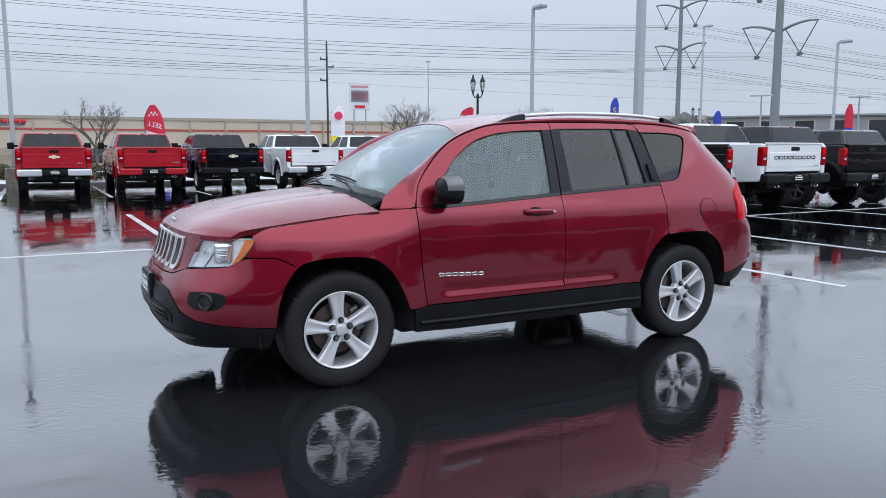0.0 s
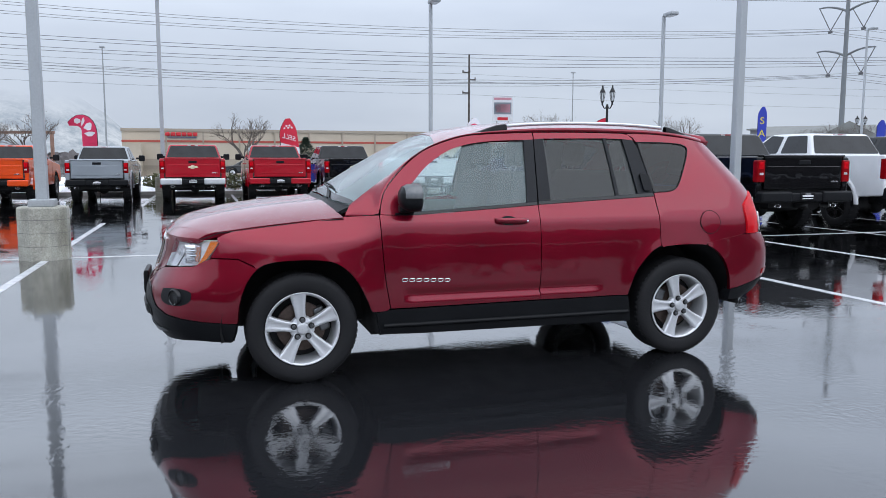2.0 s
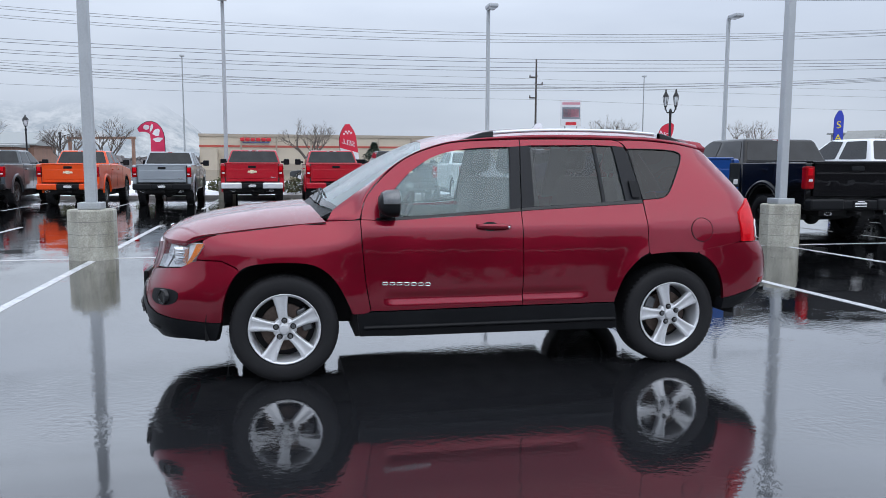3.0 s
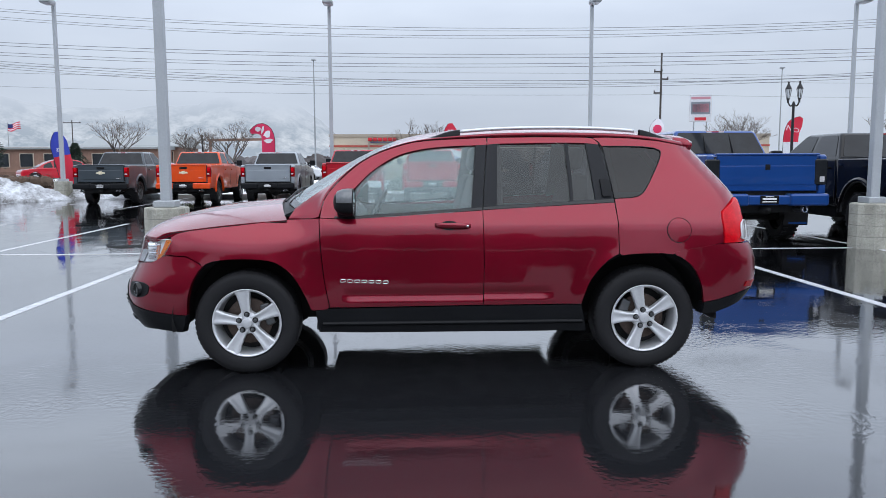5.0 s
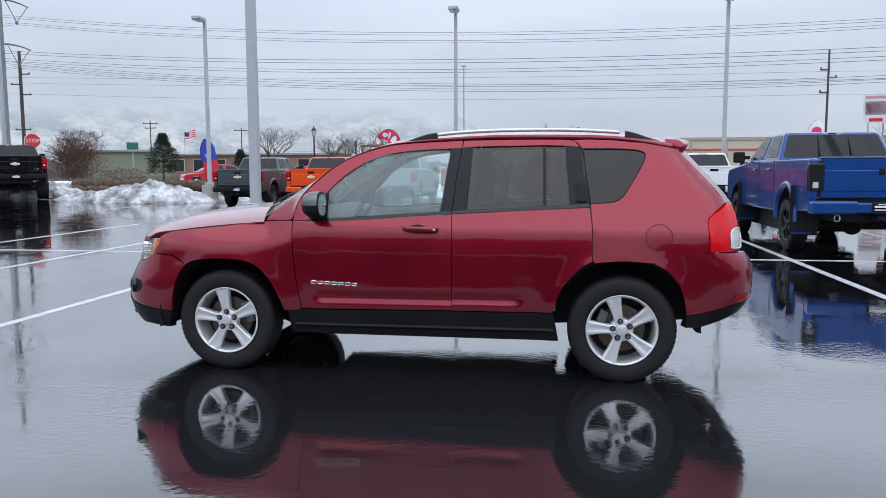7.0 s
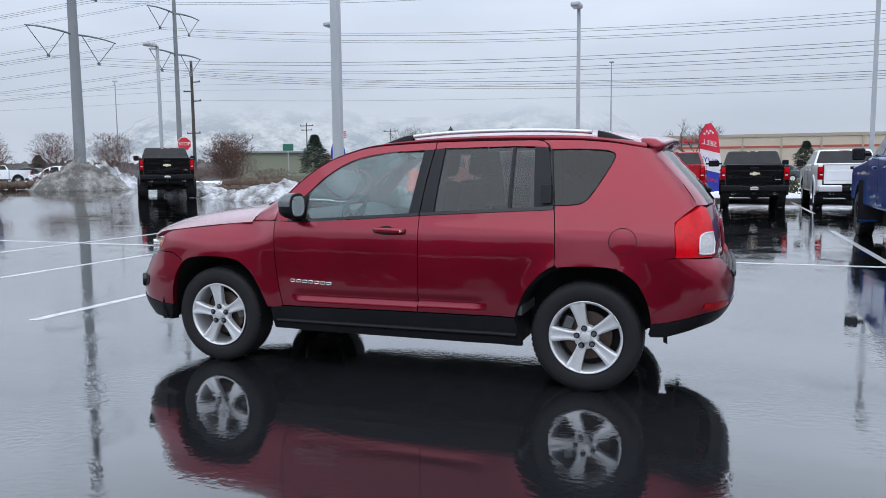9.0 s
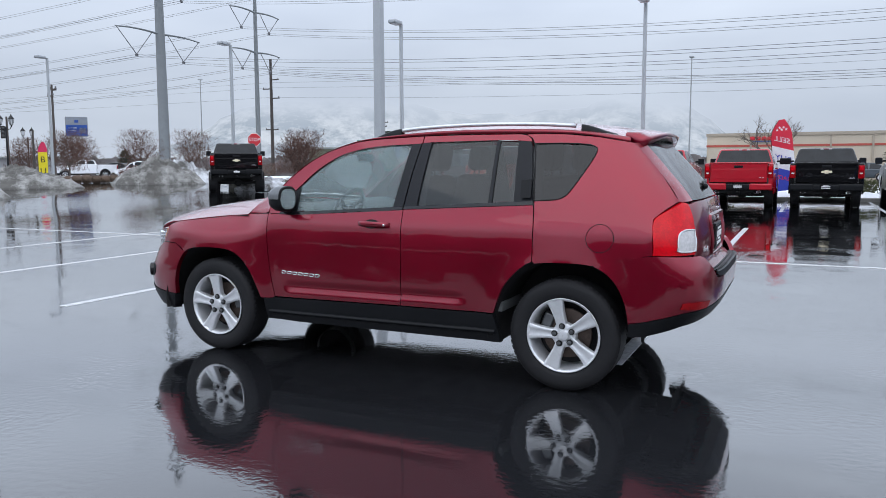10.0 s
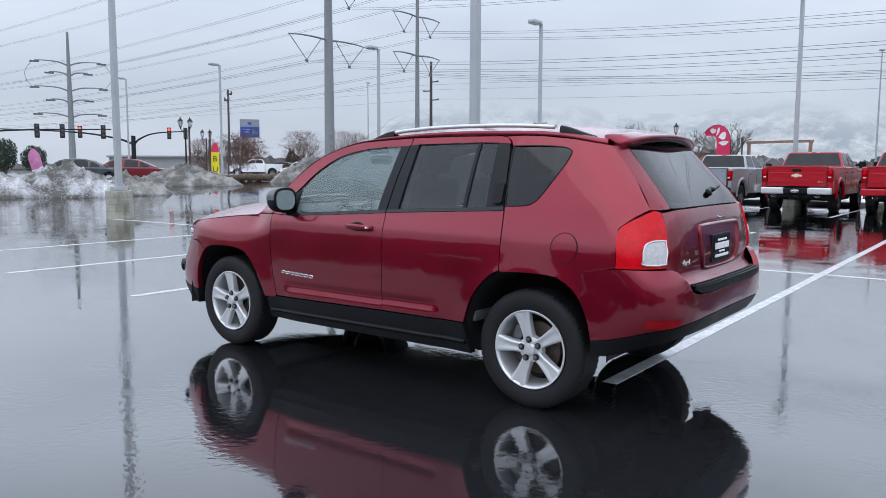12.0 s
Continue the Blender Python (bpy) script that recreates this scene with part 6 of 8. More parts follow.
pickup(P["white"], 36.8, 21.0, "white pickup far along the row", 2.03, bumper="chrome", badge="none", group="far row of pickups")

# ---- parking-lot lamps ----
M["steel"] = material("grey_painted_steel", (0.40, 0.42, 0.44), 0.42, 0.3, vary=0.08, scale=2, fine=40)
M["concrete"] = material("weathered_concrete", (0.36, 0.35, 0.30), 0.7, vary=0.3, scale=5, fine=50, bump=0.35, bump_scale=60)
con_n, con_l = M["concrete"].node_tree.nodes, M["concrete"].node_tree.links
con_p = con_n["Principled BSDF"]
con_from = con_p.inputs["Base Color"].links[0].from_socket
con_co, con_map, con_t, con_r, con_mix = con_n.new("ShaderNodeTexCoord"), con_n.new("ShaderNodeMapping"), con_n.new("ShaderNodeTexNoise"), con_n.new("ShaderNodeValToRGB"), con_n.new("ShaderNodeMixRGB")
con_map.inputs["Scale"].default_value = (5.0, 5.0, 1.1)
con_t.inputs["Scale"].default_value, con_t.inputs["Detail"].default_value = 1.0, 6
con_r.color_ramp.elements[0].position, con_r.color_ramp.elements[0].color = 0.50, (1, 1, 1, 1)
con_r.color_ramp.elements[1].position, con_r.color_ramp.elements[1].color = 0.80, (0.45, 0.43, 0.36, 1)
con_mix.blend_type = "MULTIPLY"
con_mix.inputs["Fac"].default_value = 1.0
con_l.new(con_co.outputs["Object"], con_map.inputs["Vector"])
con_l.new(con_map.outputs["Vector"], con_t.inputs["Vector"])
con_l.new(con_t.outputs["Fac"], con_r.inputs["Fac"])
con_l.new(con_from, con_mix.inputs["Color1"])
con_l.new(con_r.outputs["Color"], con_mix.inputs["Color2"])
con_l.new(con_mix.outputs["Color"], con_p.inputs["Base Color"])
M["joint_grey"] = material("dark_mortar_joint", (0.16, 0.155, 0.14), 0.8)
M["lamp_glass"] = material("lamp_head_glass", (0.5, 0.52, 0.55), 0.2)


def lot_lamp(x, y, height, base=True, r=0.075, turn=0.0, label="grey square parking-lot lamp post on a concrete block"):
    root = tagged(empty("street_lamp", pose(x, y, 0, 0, 0, turn)), label, "street lamp", "parking-lot lamps")
    z0 = 0.0
    if base:
        z0 = 0.72
        bm = bmesh.new()
        lathe(bm, [(0.001, -0.02), (0.335, -0.02), (0.335, 0.70), (0.32, 0.72), (0.001, 0.72)], pose(0, 0, 0, 0, 0, 22.5), 8)
        blk = part("concrete_base", bm, M["concrete"], root, "stained concrete block", smooth=False)
        for zz in (0.19, 0.37, 0.55):
            bm = bmesh.new()
            for k in range(8):
                box(bm, -0.128, 0.128, -0.3112, -0.3085, zz - 0.003, zz + 0.003, m=pose(0, 0, 0, 0, 0, 45 * k))
            part("joint", bm, M["joint_grey"], blk, smooth=False)
    bm = bmesh.new()
    box(bm, -0.16, 0.16, -0.16, 0.16, z0, z0 + 0.10, 0.012)
    part("base_cover", bm, M["steel"], root)
    bm = bmesh.new()
    loft(bm, [[Vector((sx * (r + (0.85 - 1) * r * t), sy * (r + (0.85 - 1) * r * t), z0 + 0.05 + (height - z0 - 0.05) * t)) for sx, sy in ((-1, -0.8), (-0.8, -1), (0.8, -1), (1, -0.8), (1, 0.8), (0.8, 1), (-0.8, 1), (-1, 0.8))] for t in (0, 0.33, 0.66, 1.0)], True)
    part("pole", bm, M["steel"], root, smooth=False)
    bm = bmesh.new()
    box(bm, -0.035, 0.035, -0.30, 0.05, height - 0.07, height - 0.01, 0.01)
    part("arm", bm, M["steel"], root)
    bm = bmesh.new()
    box(bm, -0.19, 0.19, -0.85, -0.18, height - 0.07, height + 0.10, 0.05, 3)
    hd = part("lamp_head", bm, M["steel"], root)
    bm = bmesh.new()
    box(bm, -0.15, 0.15, -0.80, -0.25, height - 0.085, height - 0.065, 0.008)
    part("lens", bm, M["lamp_glass"], hd)
    return root


for x, y in ((-3.97, 6.25), (7.2, 6.22), (-15.3, 6.5)):
    lot_lamp(x, y, 8.1)
for x, y in ((-24.5, 27.0), (-13.9, 25.7), (-3.26, 25.57), (7.02, 25.0), (17.4, 24.6), (39.5, 25.4)):
    lot_lamp(x, y, 7.55)
lot_lamp(48.1, 44.1, 11.55)
lot_lamp(-43.4, 31.2, 8.55, False)
lot_lamp(-67.0, 38.2, 9.7, False)

# ---- power lines ----
M["galv"] = material("galvanised_steel", (0.34, 0.36, 0.37), 0.5, 0.4, vary=0.12, scale=1.0, fine=20)
M["galv_dark"] = material("dulled_galvanised_steel", (0.20, 0.215, 0.225), 0.6, 0.2, vary=0.12, scale=1.0, fine=20)
M["wood_pole"] = material("dark_weathered_wood", (0.07, 0.06, 0.055), 0.8, vary=0.25, bump=0.3)
M["wire"] = material("aluminium_wire", (0.20, 0.21, 0.23), 0.5, 0.3)
M["insulator"] = material("grey_insulator", (0.12, 0.12, 0.13), 0.4)


def power_tower(x, y, height, r0, levels, turn, arm, drop, tip, label):
    root = tagged(empty("power_pylon", pose(x, y, 0, 0, 0, turn)), label, "power pylon", "steel power pylons")
    bm = bmesh.new()
    tube(bm, [(0, 0, -0.2), (0, 0, height * 0.5), (0, 0, height)], r0, 14, r0 * 0.5)
    part("pole", bm, M["galv_dark"], root)
    for z in levels:
        for sg in (-1, 1):
            bm = bmesh.new()
            tube(bm, curve_through([(0, 0, z), (sg * arm * 0.35, 0, z + 0.2 + 0.45 * tip), (sg * arm * 0.7, 0, z + 0.2 + 0.8 * tip), (sg * arm, 0, z + tip)], 4), 0.16, 8, 0.09)
            a = part("crossarm", bm, M["galv_dark"], root)
            for u in (0.18, 0.97):
                bm = bmesh.new()
                p0 = Vector((sg * arm * u, 0, z + (tip - 0.05 if u > 0.5 else 0.15)))
                tube(bm, [p0, (sg * arm * 0.56, 0, z - drop)], 0.06, 6)
                part("insulator", bm, M["insulator"], a)
            bm = bmesh.new()
            box(bm, sg * arm * 0.56 - 0.28, sg * arm * 0.56 + 0.28, -0.08, 0.08, z - drop - 0.3, z - drop + 0.05, 0.03)
            part("clamp", bm, M["insulator"], a)
    return root


P_LEV, Q_LEV = (21.7, 31.3, 41.4), (20.4, 27.0, 33.5)
P_LOW, Q_LOW = (13.5, 19.4, 25.6), (15.1, 20.8, 26.4)
power_tower(-89.0, 87.6, 50, 0.88, P_LEV, 91, 8.8, 3.6, -0.05, "thick steel power pylon with paired crossarms")
power_tower(67.5, 52.4, 31, 0.52, P_LOW, 103, 4.1, 2.3, 0.8, "thick steel power pylon with paired crossarms")
power_tower(-82.6, 102.7, 39, 0.46, Q_LEV, 91, 6.6, 2.8, 0.0, "slender steel power pylon with paired crossarms")
power_tower(79.4, 78.6, 31, 0.38, Q_LOW, 115, 3.7, 2.3, 0.8, "slender steel power pylon with paired crossarms")


def wire(a, b, sag, r=0.030, label="sagging power line wire"):
    bm = bmesh.new()
    a, b = Vector(a), Vector(b)
    pts = []
    for k in range(25):
        t = k / 24
        p = a.lerp(b, t)
        p.z -= sag * 4 * t * (1 - t)
        pts.append(p)
    tube(bm, pts, r, 5)
    tagged(put("power_line", bm, M["wire"]), label, "power line", "power lines")


def line_of(p, q, lev_p, lev_q, u_p, u_q, du_p, du_q, sag, r, ends):
    """A bundle of two conductors, one over the other, over the span between two pylons and on beyond them."""
    for d in (-0.15, 0.15):
        a = Vector((p[0] + u_p * du_p[0], p[1] + u_p * du_p[1], lev_p + d))
        b = Vector((q[0] + u_q * du_q[0], q[1] + u_q * du_q[1], lev_q + d))
        wire(a, b, sag, r)
        for e, from_, lev in zip(ends, (a, b), (lev_p, lev_q)):
            wire(from_, (e[0], e[1] + u_p, lev + d), 5.0, r)


def along(turn):
    return math.cos(radians(turn)), math.sin(radians(turn))


for lev, low, sag in zip(P_LEV, P_LOW, (3.2, 3.3, 3.3)):
    for sg in (-1, 1):
        line_of((-89.0, 87.6), (67.5, 52.4), lev - 3.8, low - 2.5, sg * 4.93, sg * 2.3, along(91), along(103), sag, 0.024, ((-400, 90), (330, 30)))
for lev, low, sag in zip(Q_LEV, Q_LOW, (3.9, 4.0, 4.0)):
    for sg in (-1, 1):
        line_of((-82.6, 102.7), (79.4, 78.6), lev - 3.0, low - 2.5, sg * 3.7, sg * 2.07, along(91), along(115), sag, 0.026, ((-400, 115), (340, 62)))


def wood_pole(x, y, h, arms, label, r=0.16):
    root = tagged(empty("utility_pole", pose(x, y, 0)), label, "utility pole", "utility poles")
    bm = bmesh.new()
    tube(bm, [(0, 0, -0.2), (0, 0, h)], r, 8, r * 0.7)
    part("pole", bm, M["wood_pole"], root)
    for z, x0, x1 in arms:
        bm = bmesh.new()
        box(bm, x0, x1, -0.08, 0.08, z - 0.09, z + 0.09, 0.02)
        part("bracket", bm, M["wood_pole"], root)
        for u in (x0, x1):
            bm = bmesh.new()
            lathe(bm, [(0.08, 0.05), (0.11, 0.12), (0.07, 0.2), (0.10, 0.26), (0.03, 0.32)], Matrix.Translation((u * 0.92, 0, z)), 8)
            part("insulator", bm, M["insulator"], root)


wood_pole(31.4, 91.0, 14.9, ((12.6, -0.9, 0.1), (11.7, -0.1, 0.9), (10.0, -0.9, 0.1)), "tall dark wooden utility pole with short brackets")
wood_pole(-86.0, 111.0, 20.6, ((16.9, -0.2, 1.7), (15.3, -1.8, 0.2), (13.6, -0.2, 1.8), (8.0, -1.4, 1.4)), "dark wooden utility pole with short brackets", 0.33)
wood_pole(-92.0, 162.0, 12.6, ((11.9, -1.8, 1.8), (10.9, -1.4, 1.4)), "wooden utility pole with crossarm")
wood_pole(-79.0, 183.0, 11.8, ((11.2, -2.0, 2.0),), "wooden utility pole with crossarm")
wood_pole(-60.0, 42.5, 4.6, (), "short dark post by the road", 0.12)
wood_pole(-64.9, 48.6, 9.4, ((8.9, -0.1, 0.6), (8.3, -0.6, 0.1)), "dark wooden pole by the road", 0.14)
wood_pole(-67.5, 45.5, 6.2, (), "plain dark wooden pole by the road", 0.13)
for z, s in ((12.4, 0.5), (11.5, 0.6), (9.8, 0.8)):
    wire((-86.0, 111.0, z + 4.0), (31.4, 91.0, z), s, 0.018)
    wire((31.4, 91.0, z), (150.0, 70.0, z - 1.0), 0.8, 0.014)
    wire((-86.0, 111.0, z + 4.0), (-250, 60, z), 1.0, 0.018)

# ---- thin lamp posts and lanterns ----
M["black_iron"] = material("black_painted_iron", (0.015, 0.015, 0.017), 0.4, 0.3)
M["frost"] = material("frosted_lantern_glass", (0.6, 0.62, 0.64), 0.4)


def thin_post(x, y, h, label="thin grey lamp post"):
    root = tagged(empty("street_lamp", pose(x, y, 0)), label, "street lamp", "thin lamp posts")
    bm = bmesh.new()
    k = max(1.0, h / 11.0)
    tube(bm, [(0, 0, -0.1), (0, 0, h)], 0.09 * k, 8, 0.05 * k)
    part("pole", bm, M["galv"], root)
    bm = bmesh.new()
    box(bm, -0.22 * k, 0.22 * k, -0.2 * k, 0.2 * k, h - 0.05, h + 0.12 * k, 0.03)
    part("lamp_head", bm, M["steel"], root)


for x, y, h in ((-20.2, 166.1, 23.6), (66.5, 131.8, 18.0), (-201.0, 220.0, 33.0)):
    thin_post(x, y, h)


def t_post(x, y, h):
    root = tagged(empty("street_lamp", pose(x, y, 0, 0, 0, -50)), "distant lamp post with a flat twin head", "street lamp", "twin-head lamp posts")
    bm = bmesh.new()
    tube(bm, [(0, 0, -0.1), (0, 0, h)], 0.12, 8, 0.08)
    part("pole", bm, M["galv"], root)
    bm = bmesh.new()
    box(bm, -1.1, 1.1, -0.2, 0.2, h - 0.06, h + 0.08, 0.03)
    part("lamp_head", bm, M["steel"], root)


t_post(64.3, 51.5, 6.8)
t_post(78.0, 50.0, 7.0)


def lantern(x, y, h, twin=True, turn=0.0, k_w=1.0):
    root = tagged(empty("street_lantern", pose(x, y, 0, 0, 0, turn)), "black iron street lantern with frosted glass" if not twin else "black iron twin street lantern", "street lamp", "street lanterns")
    bm = bmesh.new()
    lathe(bm, [(0.20, 0), (0.20, 0.25), (0.12, 0.45), (0.075, 0.6), (0.06, h - 1.15), (0.09, h - 1.1), (0.05, h - 1.0), (0.04, h - 0.95)], None, 12)
    part("post", bm, M["black_iron"], root)
    for u in ((-0.38 * k_w, 0.38 * k_w) if twin else (0.0,)):
        bm = bmesh.new()
        if twin:
            tube(bm, curve_through([(0, 0, h - 1.1), (u * 0.6, 0, h - 1.15), (u, 0, h - 0.95)], 4), 0.035, 6)
        tube(bm, [(u, 0, h - 1.0), (u, 0, h - 0.8)], 0.05, 6)
        arm = part("bracket", bm, M["black_iron"], root)
        bm = bmesh.new()
        lathe(bm, [(0.09 * k_w, h - 0.82), (0.20 * k_w, h - 0.38), (0.19 * k_w, h - 0.36)], Matrix.Translation((u, 0, 0)), 8)
        part("lantern_glass", bm, M["frost"], arm)
        bm = bmesh.new()
        lathe(bm, [(0.11 * k_w, h - 0.86), (0.12 * k_w, h - 0.80), (0.09 * k_w, h - 0.80)], Matrix.Translation((u, 0, 0)), 8)
        part("lantern_foot", bm, M["black_iron"], arm)
        bm = bmesh.new()
        lathe(bm, [(0.24 * k_w, h - 0.38), (0.20 * k_w, h - 0.30), (0.09 * k_w, h - 0.16), (0.04, h - 0.10), (0.05, h - 0.05), (0.01, h)], Matrix.Translation((u, 0, 0)), 8)
        part("lantern_cap", bm, M["black_iron"], arm)
        for k in range(6):
            a = radians(60 * k)
            bm = bmesh.new()
            tube(bm, [(u + 0.10 * k_w * math.cos(a), 0.10 * k_w * math.sin(a), h - 0.82), (u + 0.205 * k_w * math.cos(a), 0.205 * k_w * math.sin(a), h - 0.38)], 0.014, 4)
            part("cage_bar", bm, M["black_iron"], arm)


lantern(17.86, 30.2, 5.15, True, -30, 0.64)
lantern(-19.4, 57.2, 4.95, False)
lantern(-53.0, 34.9, 5.4, True, 55)
lantern(-66.0, 46.5, 5.2, True, 55)
lantern(66.0, 62.0, 6.2, True, -50)

# ---- signs ----
M["sign_white"] = material("white_sign_panel", (0.66, 0.66, 0.68), 0.4)
M["sign_red"] = material("red_sign_panel", (0.55, 0.02, 0.03), 0.4)
M["sign_blue"] = material("blue_sign_panel", (0.02, 0.07, 0.30), 0.4)
M["sign_green"] = material("green_sign_panel", (0.02, 0.14, 0.09), 0.4)
M["sign_grey"] = material("grey_sign_panel", (0.22, 0.24, 0.27), 0.5)
M["sign_pink"] = material("pink_poster", (0.55, 0.25, 0.30), 0.5)


def text_mesh(body, size, depth=0.004):
    cu = bpy.data.curves.new("words", "FONT")
    cu.body, cu.size, cu.extrude, cu.align_x, cu.align_y = body, size, depth, "CENTER", "CENTER"
    ob = new("words_tmp", cu)
    bpy.context.view_layer.update()
    bm = bmesh.new()
    bm.from_mesh(ob.to_mesh())
    bpy.data.objects.remove(ob)
    return bm


def sign_board(name, x, y, turn, z0, z1, w, legs, panels, label, back="sign_white"):
    root = tagged(empty(name, pose(x, y, 0, 0, 0, turn)), label, "sign")
    bm = bmesh.new()
    box(bm, -w / 2, w / 2, -0.12, 0.12, z0, z1, 0.04)
    part("board", bm, M[back], root)
    for u in legs:
        bm = bmesh.new()
        box(bm, u - 0.1, u + 0.1, -0.1, 0.1, -0.1, z0 + 0.05)
        part("leg", bm, M["galv"], root, smooth=False)
    for u0, u1, v0, v1, mm in panels:
        bm = bmesh.new()
        box(bm, u0, u1, -0.135, -0.118, v0, v1, 0.005)
        part("panel", bm, M[mm], root)


sign_board("pylon_sign", 47.6, 120.3, -12, 8.0, 12.4, 3.5, (-1.0, 1.0), ((-1.5, 1.5, 11.6, 12.0, "sign_pink"), (-1.5, 1.5, 9.2, 11.2, "sign_grey"), (-1.3, 1.3, 9.5, 10.9, "sign_pink"), (-0.9, 0.9, 8.2, 8.7, "sign_red")), "tall white roadside sign with red panels")
sign_board("pylon_sign", -72.0, 57.2, 50, 4.75, 6.95, 2.3, (-0.5, 0.5), ((-1.08, 1.08, 4.85, 6.05, "sign_blue"), (-0.85, 0.0, 5.65, 5.8, "sign_white"), (-0.85, -0.1, 5.35, 5.5, "sign_white"), (0.25, 0.95, 5.2, 5.75, "sign_grey"), (-0.2, 0.2, 6.3, 6.6, "sign_blue")), "roadside sign with a blue lit board", "sign_grey")
sign_board("green_sign", -64.4, 106.6, 28, 4.5, 5.6, 1.7, (0.0,), ((-0.7, 0.7, 4.65, 5.45, "sign_green"),), "green roadside sign on a post", "sign_green")


stop = tagged(empty("stop_sign", pose(-22.2, 25.8, 0.0, 0, 0, 42)), "red octagonal stop sign with a white border", "sign")
bm = bmesh.new()
box(bm, -0.04, 0.04, -0.03, 0.03, -0.1, 3.0)
part("post", bm, M["galv"], stop, smooth=False)
bm = bmesh.new()
lathe(bm, [(0.001, 0.0), (0.35, 0.0), (0.35, 0.02), (0.001, 0.02)], pose(0, -0.035, 2.66, 90, 22.5, 0), 8)
part("border", bm, M["white"], stop, smooth=False)
bm = bmesh.new()
lathe(bm, [(0.001, 0.0), (0.32, 0.0), (0.32, 0.006), (0.001, 0.006)], pose(0, -0.055, 2.66, 90, 22.5, 0), 8)
face = part("face", bm, M["sign_red"], stop, smooth=False)
bm = text_mesh("STOP", 0.23, 0.003)
bmesh.ops.transform(bm, matrix=pose(0, -0.066, 2.66, 90, 0, 0), verts=bm.verts[:])
part("words", bm, M["white"], face, smooth=False)

# ---- feather banners ----
M["ban_red"] = material("red_banner_cloth", (0.60, 0.02, 0.05), 0.7, vary=0.1)
M["ban_rose"] = material("pale_magenta_banner_cloth", (0.55, 0.20, 0.38), 0.7, vary=0.25, scale=5)
M["ban_pink"] = material("crimson_banner_cloth", (0.62, 0.03, 0.10), 0.7, vary=0.1)
M["ban_white"] = material("white_banner_cloth", (0.72, 0.72, 0.75), 0.7, vary=0.08)
M["ban_blue"] = material("blue_banner_cloth", (0.03, 0.05, 0.38), 0.7, vary=0.1)
M["ban_yellow"] = material("yellow_banner_cloth", (0.75, 0.62, 0.02), 0.7, vary=0.1)
M["ban_black"] = material("black_banner_print", (0.02, 0.02, 0.02), 0.7)


def banner(x, y, turn, z0, h, w, bands, label, words=(), lean=0.0, stars=0, curl=0.15, mirrored=True, bend=0.0, flip=1, slant=0.0, hold=0.30):
    """A feather banner: bands of (from, to, cloth) up its height; words of (text, height, size, cloth); bend: how far the wind lays its top over."""
    root = tagged(empty("feather_banner", pose(x, y, 0, 0, lean, turn)), label, "banner", "feather banners")
    # the pole's line: straight up, then laid over by the wind
    line, c = [], Vector((-w / 2, 0, z0))
    for k in range(41):
        t = k / 40
        a = radians(bend) * ss((t - hold) / (1 - hold)) * 1.15
        line.append((c.copy(), Vector((math.cos(a), 0, -math.sin(a)))))
        c = c + Vector((math.sin(a), 0, math.cos(a))) * h / 40

    def edge(t):
        r = 0.0 if t < 0.75 else w * 0.45 * ((t - 0.75) / 0.25) ** 1.8
        f = w - 0.12 * w * (t < 0.1) if t < 0.8 else w - w * 0.28 * ((t - 0.8) / 0.2) ** 1.5
        return r, f

    def at(t, u, d=0.0):
        t = min(max(t, 0.0), 1.0)
        r, f = edge(t)
        p, across = line[int(round(t * 40))]
        if t * 40 < 40:
            i = int(t * 40)
            p, across = line[i][0].lerp(line[i + 1][0], t * 40 - i), line[i][1].lerp(line[i + 1][1], t * 40 - i)
        q = p + across * (r + (f - r) * u)
        return Vector((q.x * flip, curl * w * math.sin(3.1 * u + 5 * t) * 0.25 + d, q.z))
    bm = bmesh.new()
    tube(bm, [(-w / 2 * flip, 0, -0.1)] + [at(t, 0) for t in np.linspace(0, 1, 17)], 0.018, 6, 0.009)
    part("pole", bm, M["black_iron"], root)
    for t0, t1, mm in bands:
        bm = bmesh.new()
        n = max(3, int((t1 - t0) * 24))
        front = []
        for i in range(n + 1):
            row = []
            for j in range(9):
                k = slant * (0.5 - j / 8) * flip
                b0, b1 = t0 + k * (t0 > 0), t1 + k * (t1 < 1)
                row.append(at(b0 + (b1 - b0) * i / n, j / 8, 0.004))
            front.append(row)
        back = [[p - Vector((0, 0.008, 0)) for p in row] for row in front]
        loft(bm, front)
        loft(bm, back)
        part("cloth_band", bm, M[mm], root)
    for body, t, size, mm in words:
        bm = text_mesh(body, size, 0.002)
        for v in bm.verts:
            uu = 0.5 + (-v.co.x if mirrored else v.co.x) / w
            p = at(t + v.co.y / h + slant * (0.5 - uu), min(max(uu, 0), 1))
            v.co = p - Vector((0, 0.012 + v.co.z, 0))
        part("words", bm, M[mm], root, smooth=False)
    for k in range(stars):
        bm = bmesh.new()
        p = at(0.86 + 0.03 * (k % 2), 0.25 + 0.5 * k / max(1, stars - 1), -0.012)
        vs = []
        for i in range(10):
            rr = 0.06 if i % 2 == 0 else 0.026
            a = math.pi / 2 + i * math.pi / 5
            vs.append(bm.verts.new(p + Vector((rr * math.cos(a), 0, rr * math.sin(a)))))
        bm.faces.new(vs)
        part("star", bm, M["ban_white"], root, smooth=False)
    return root, at


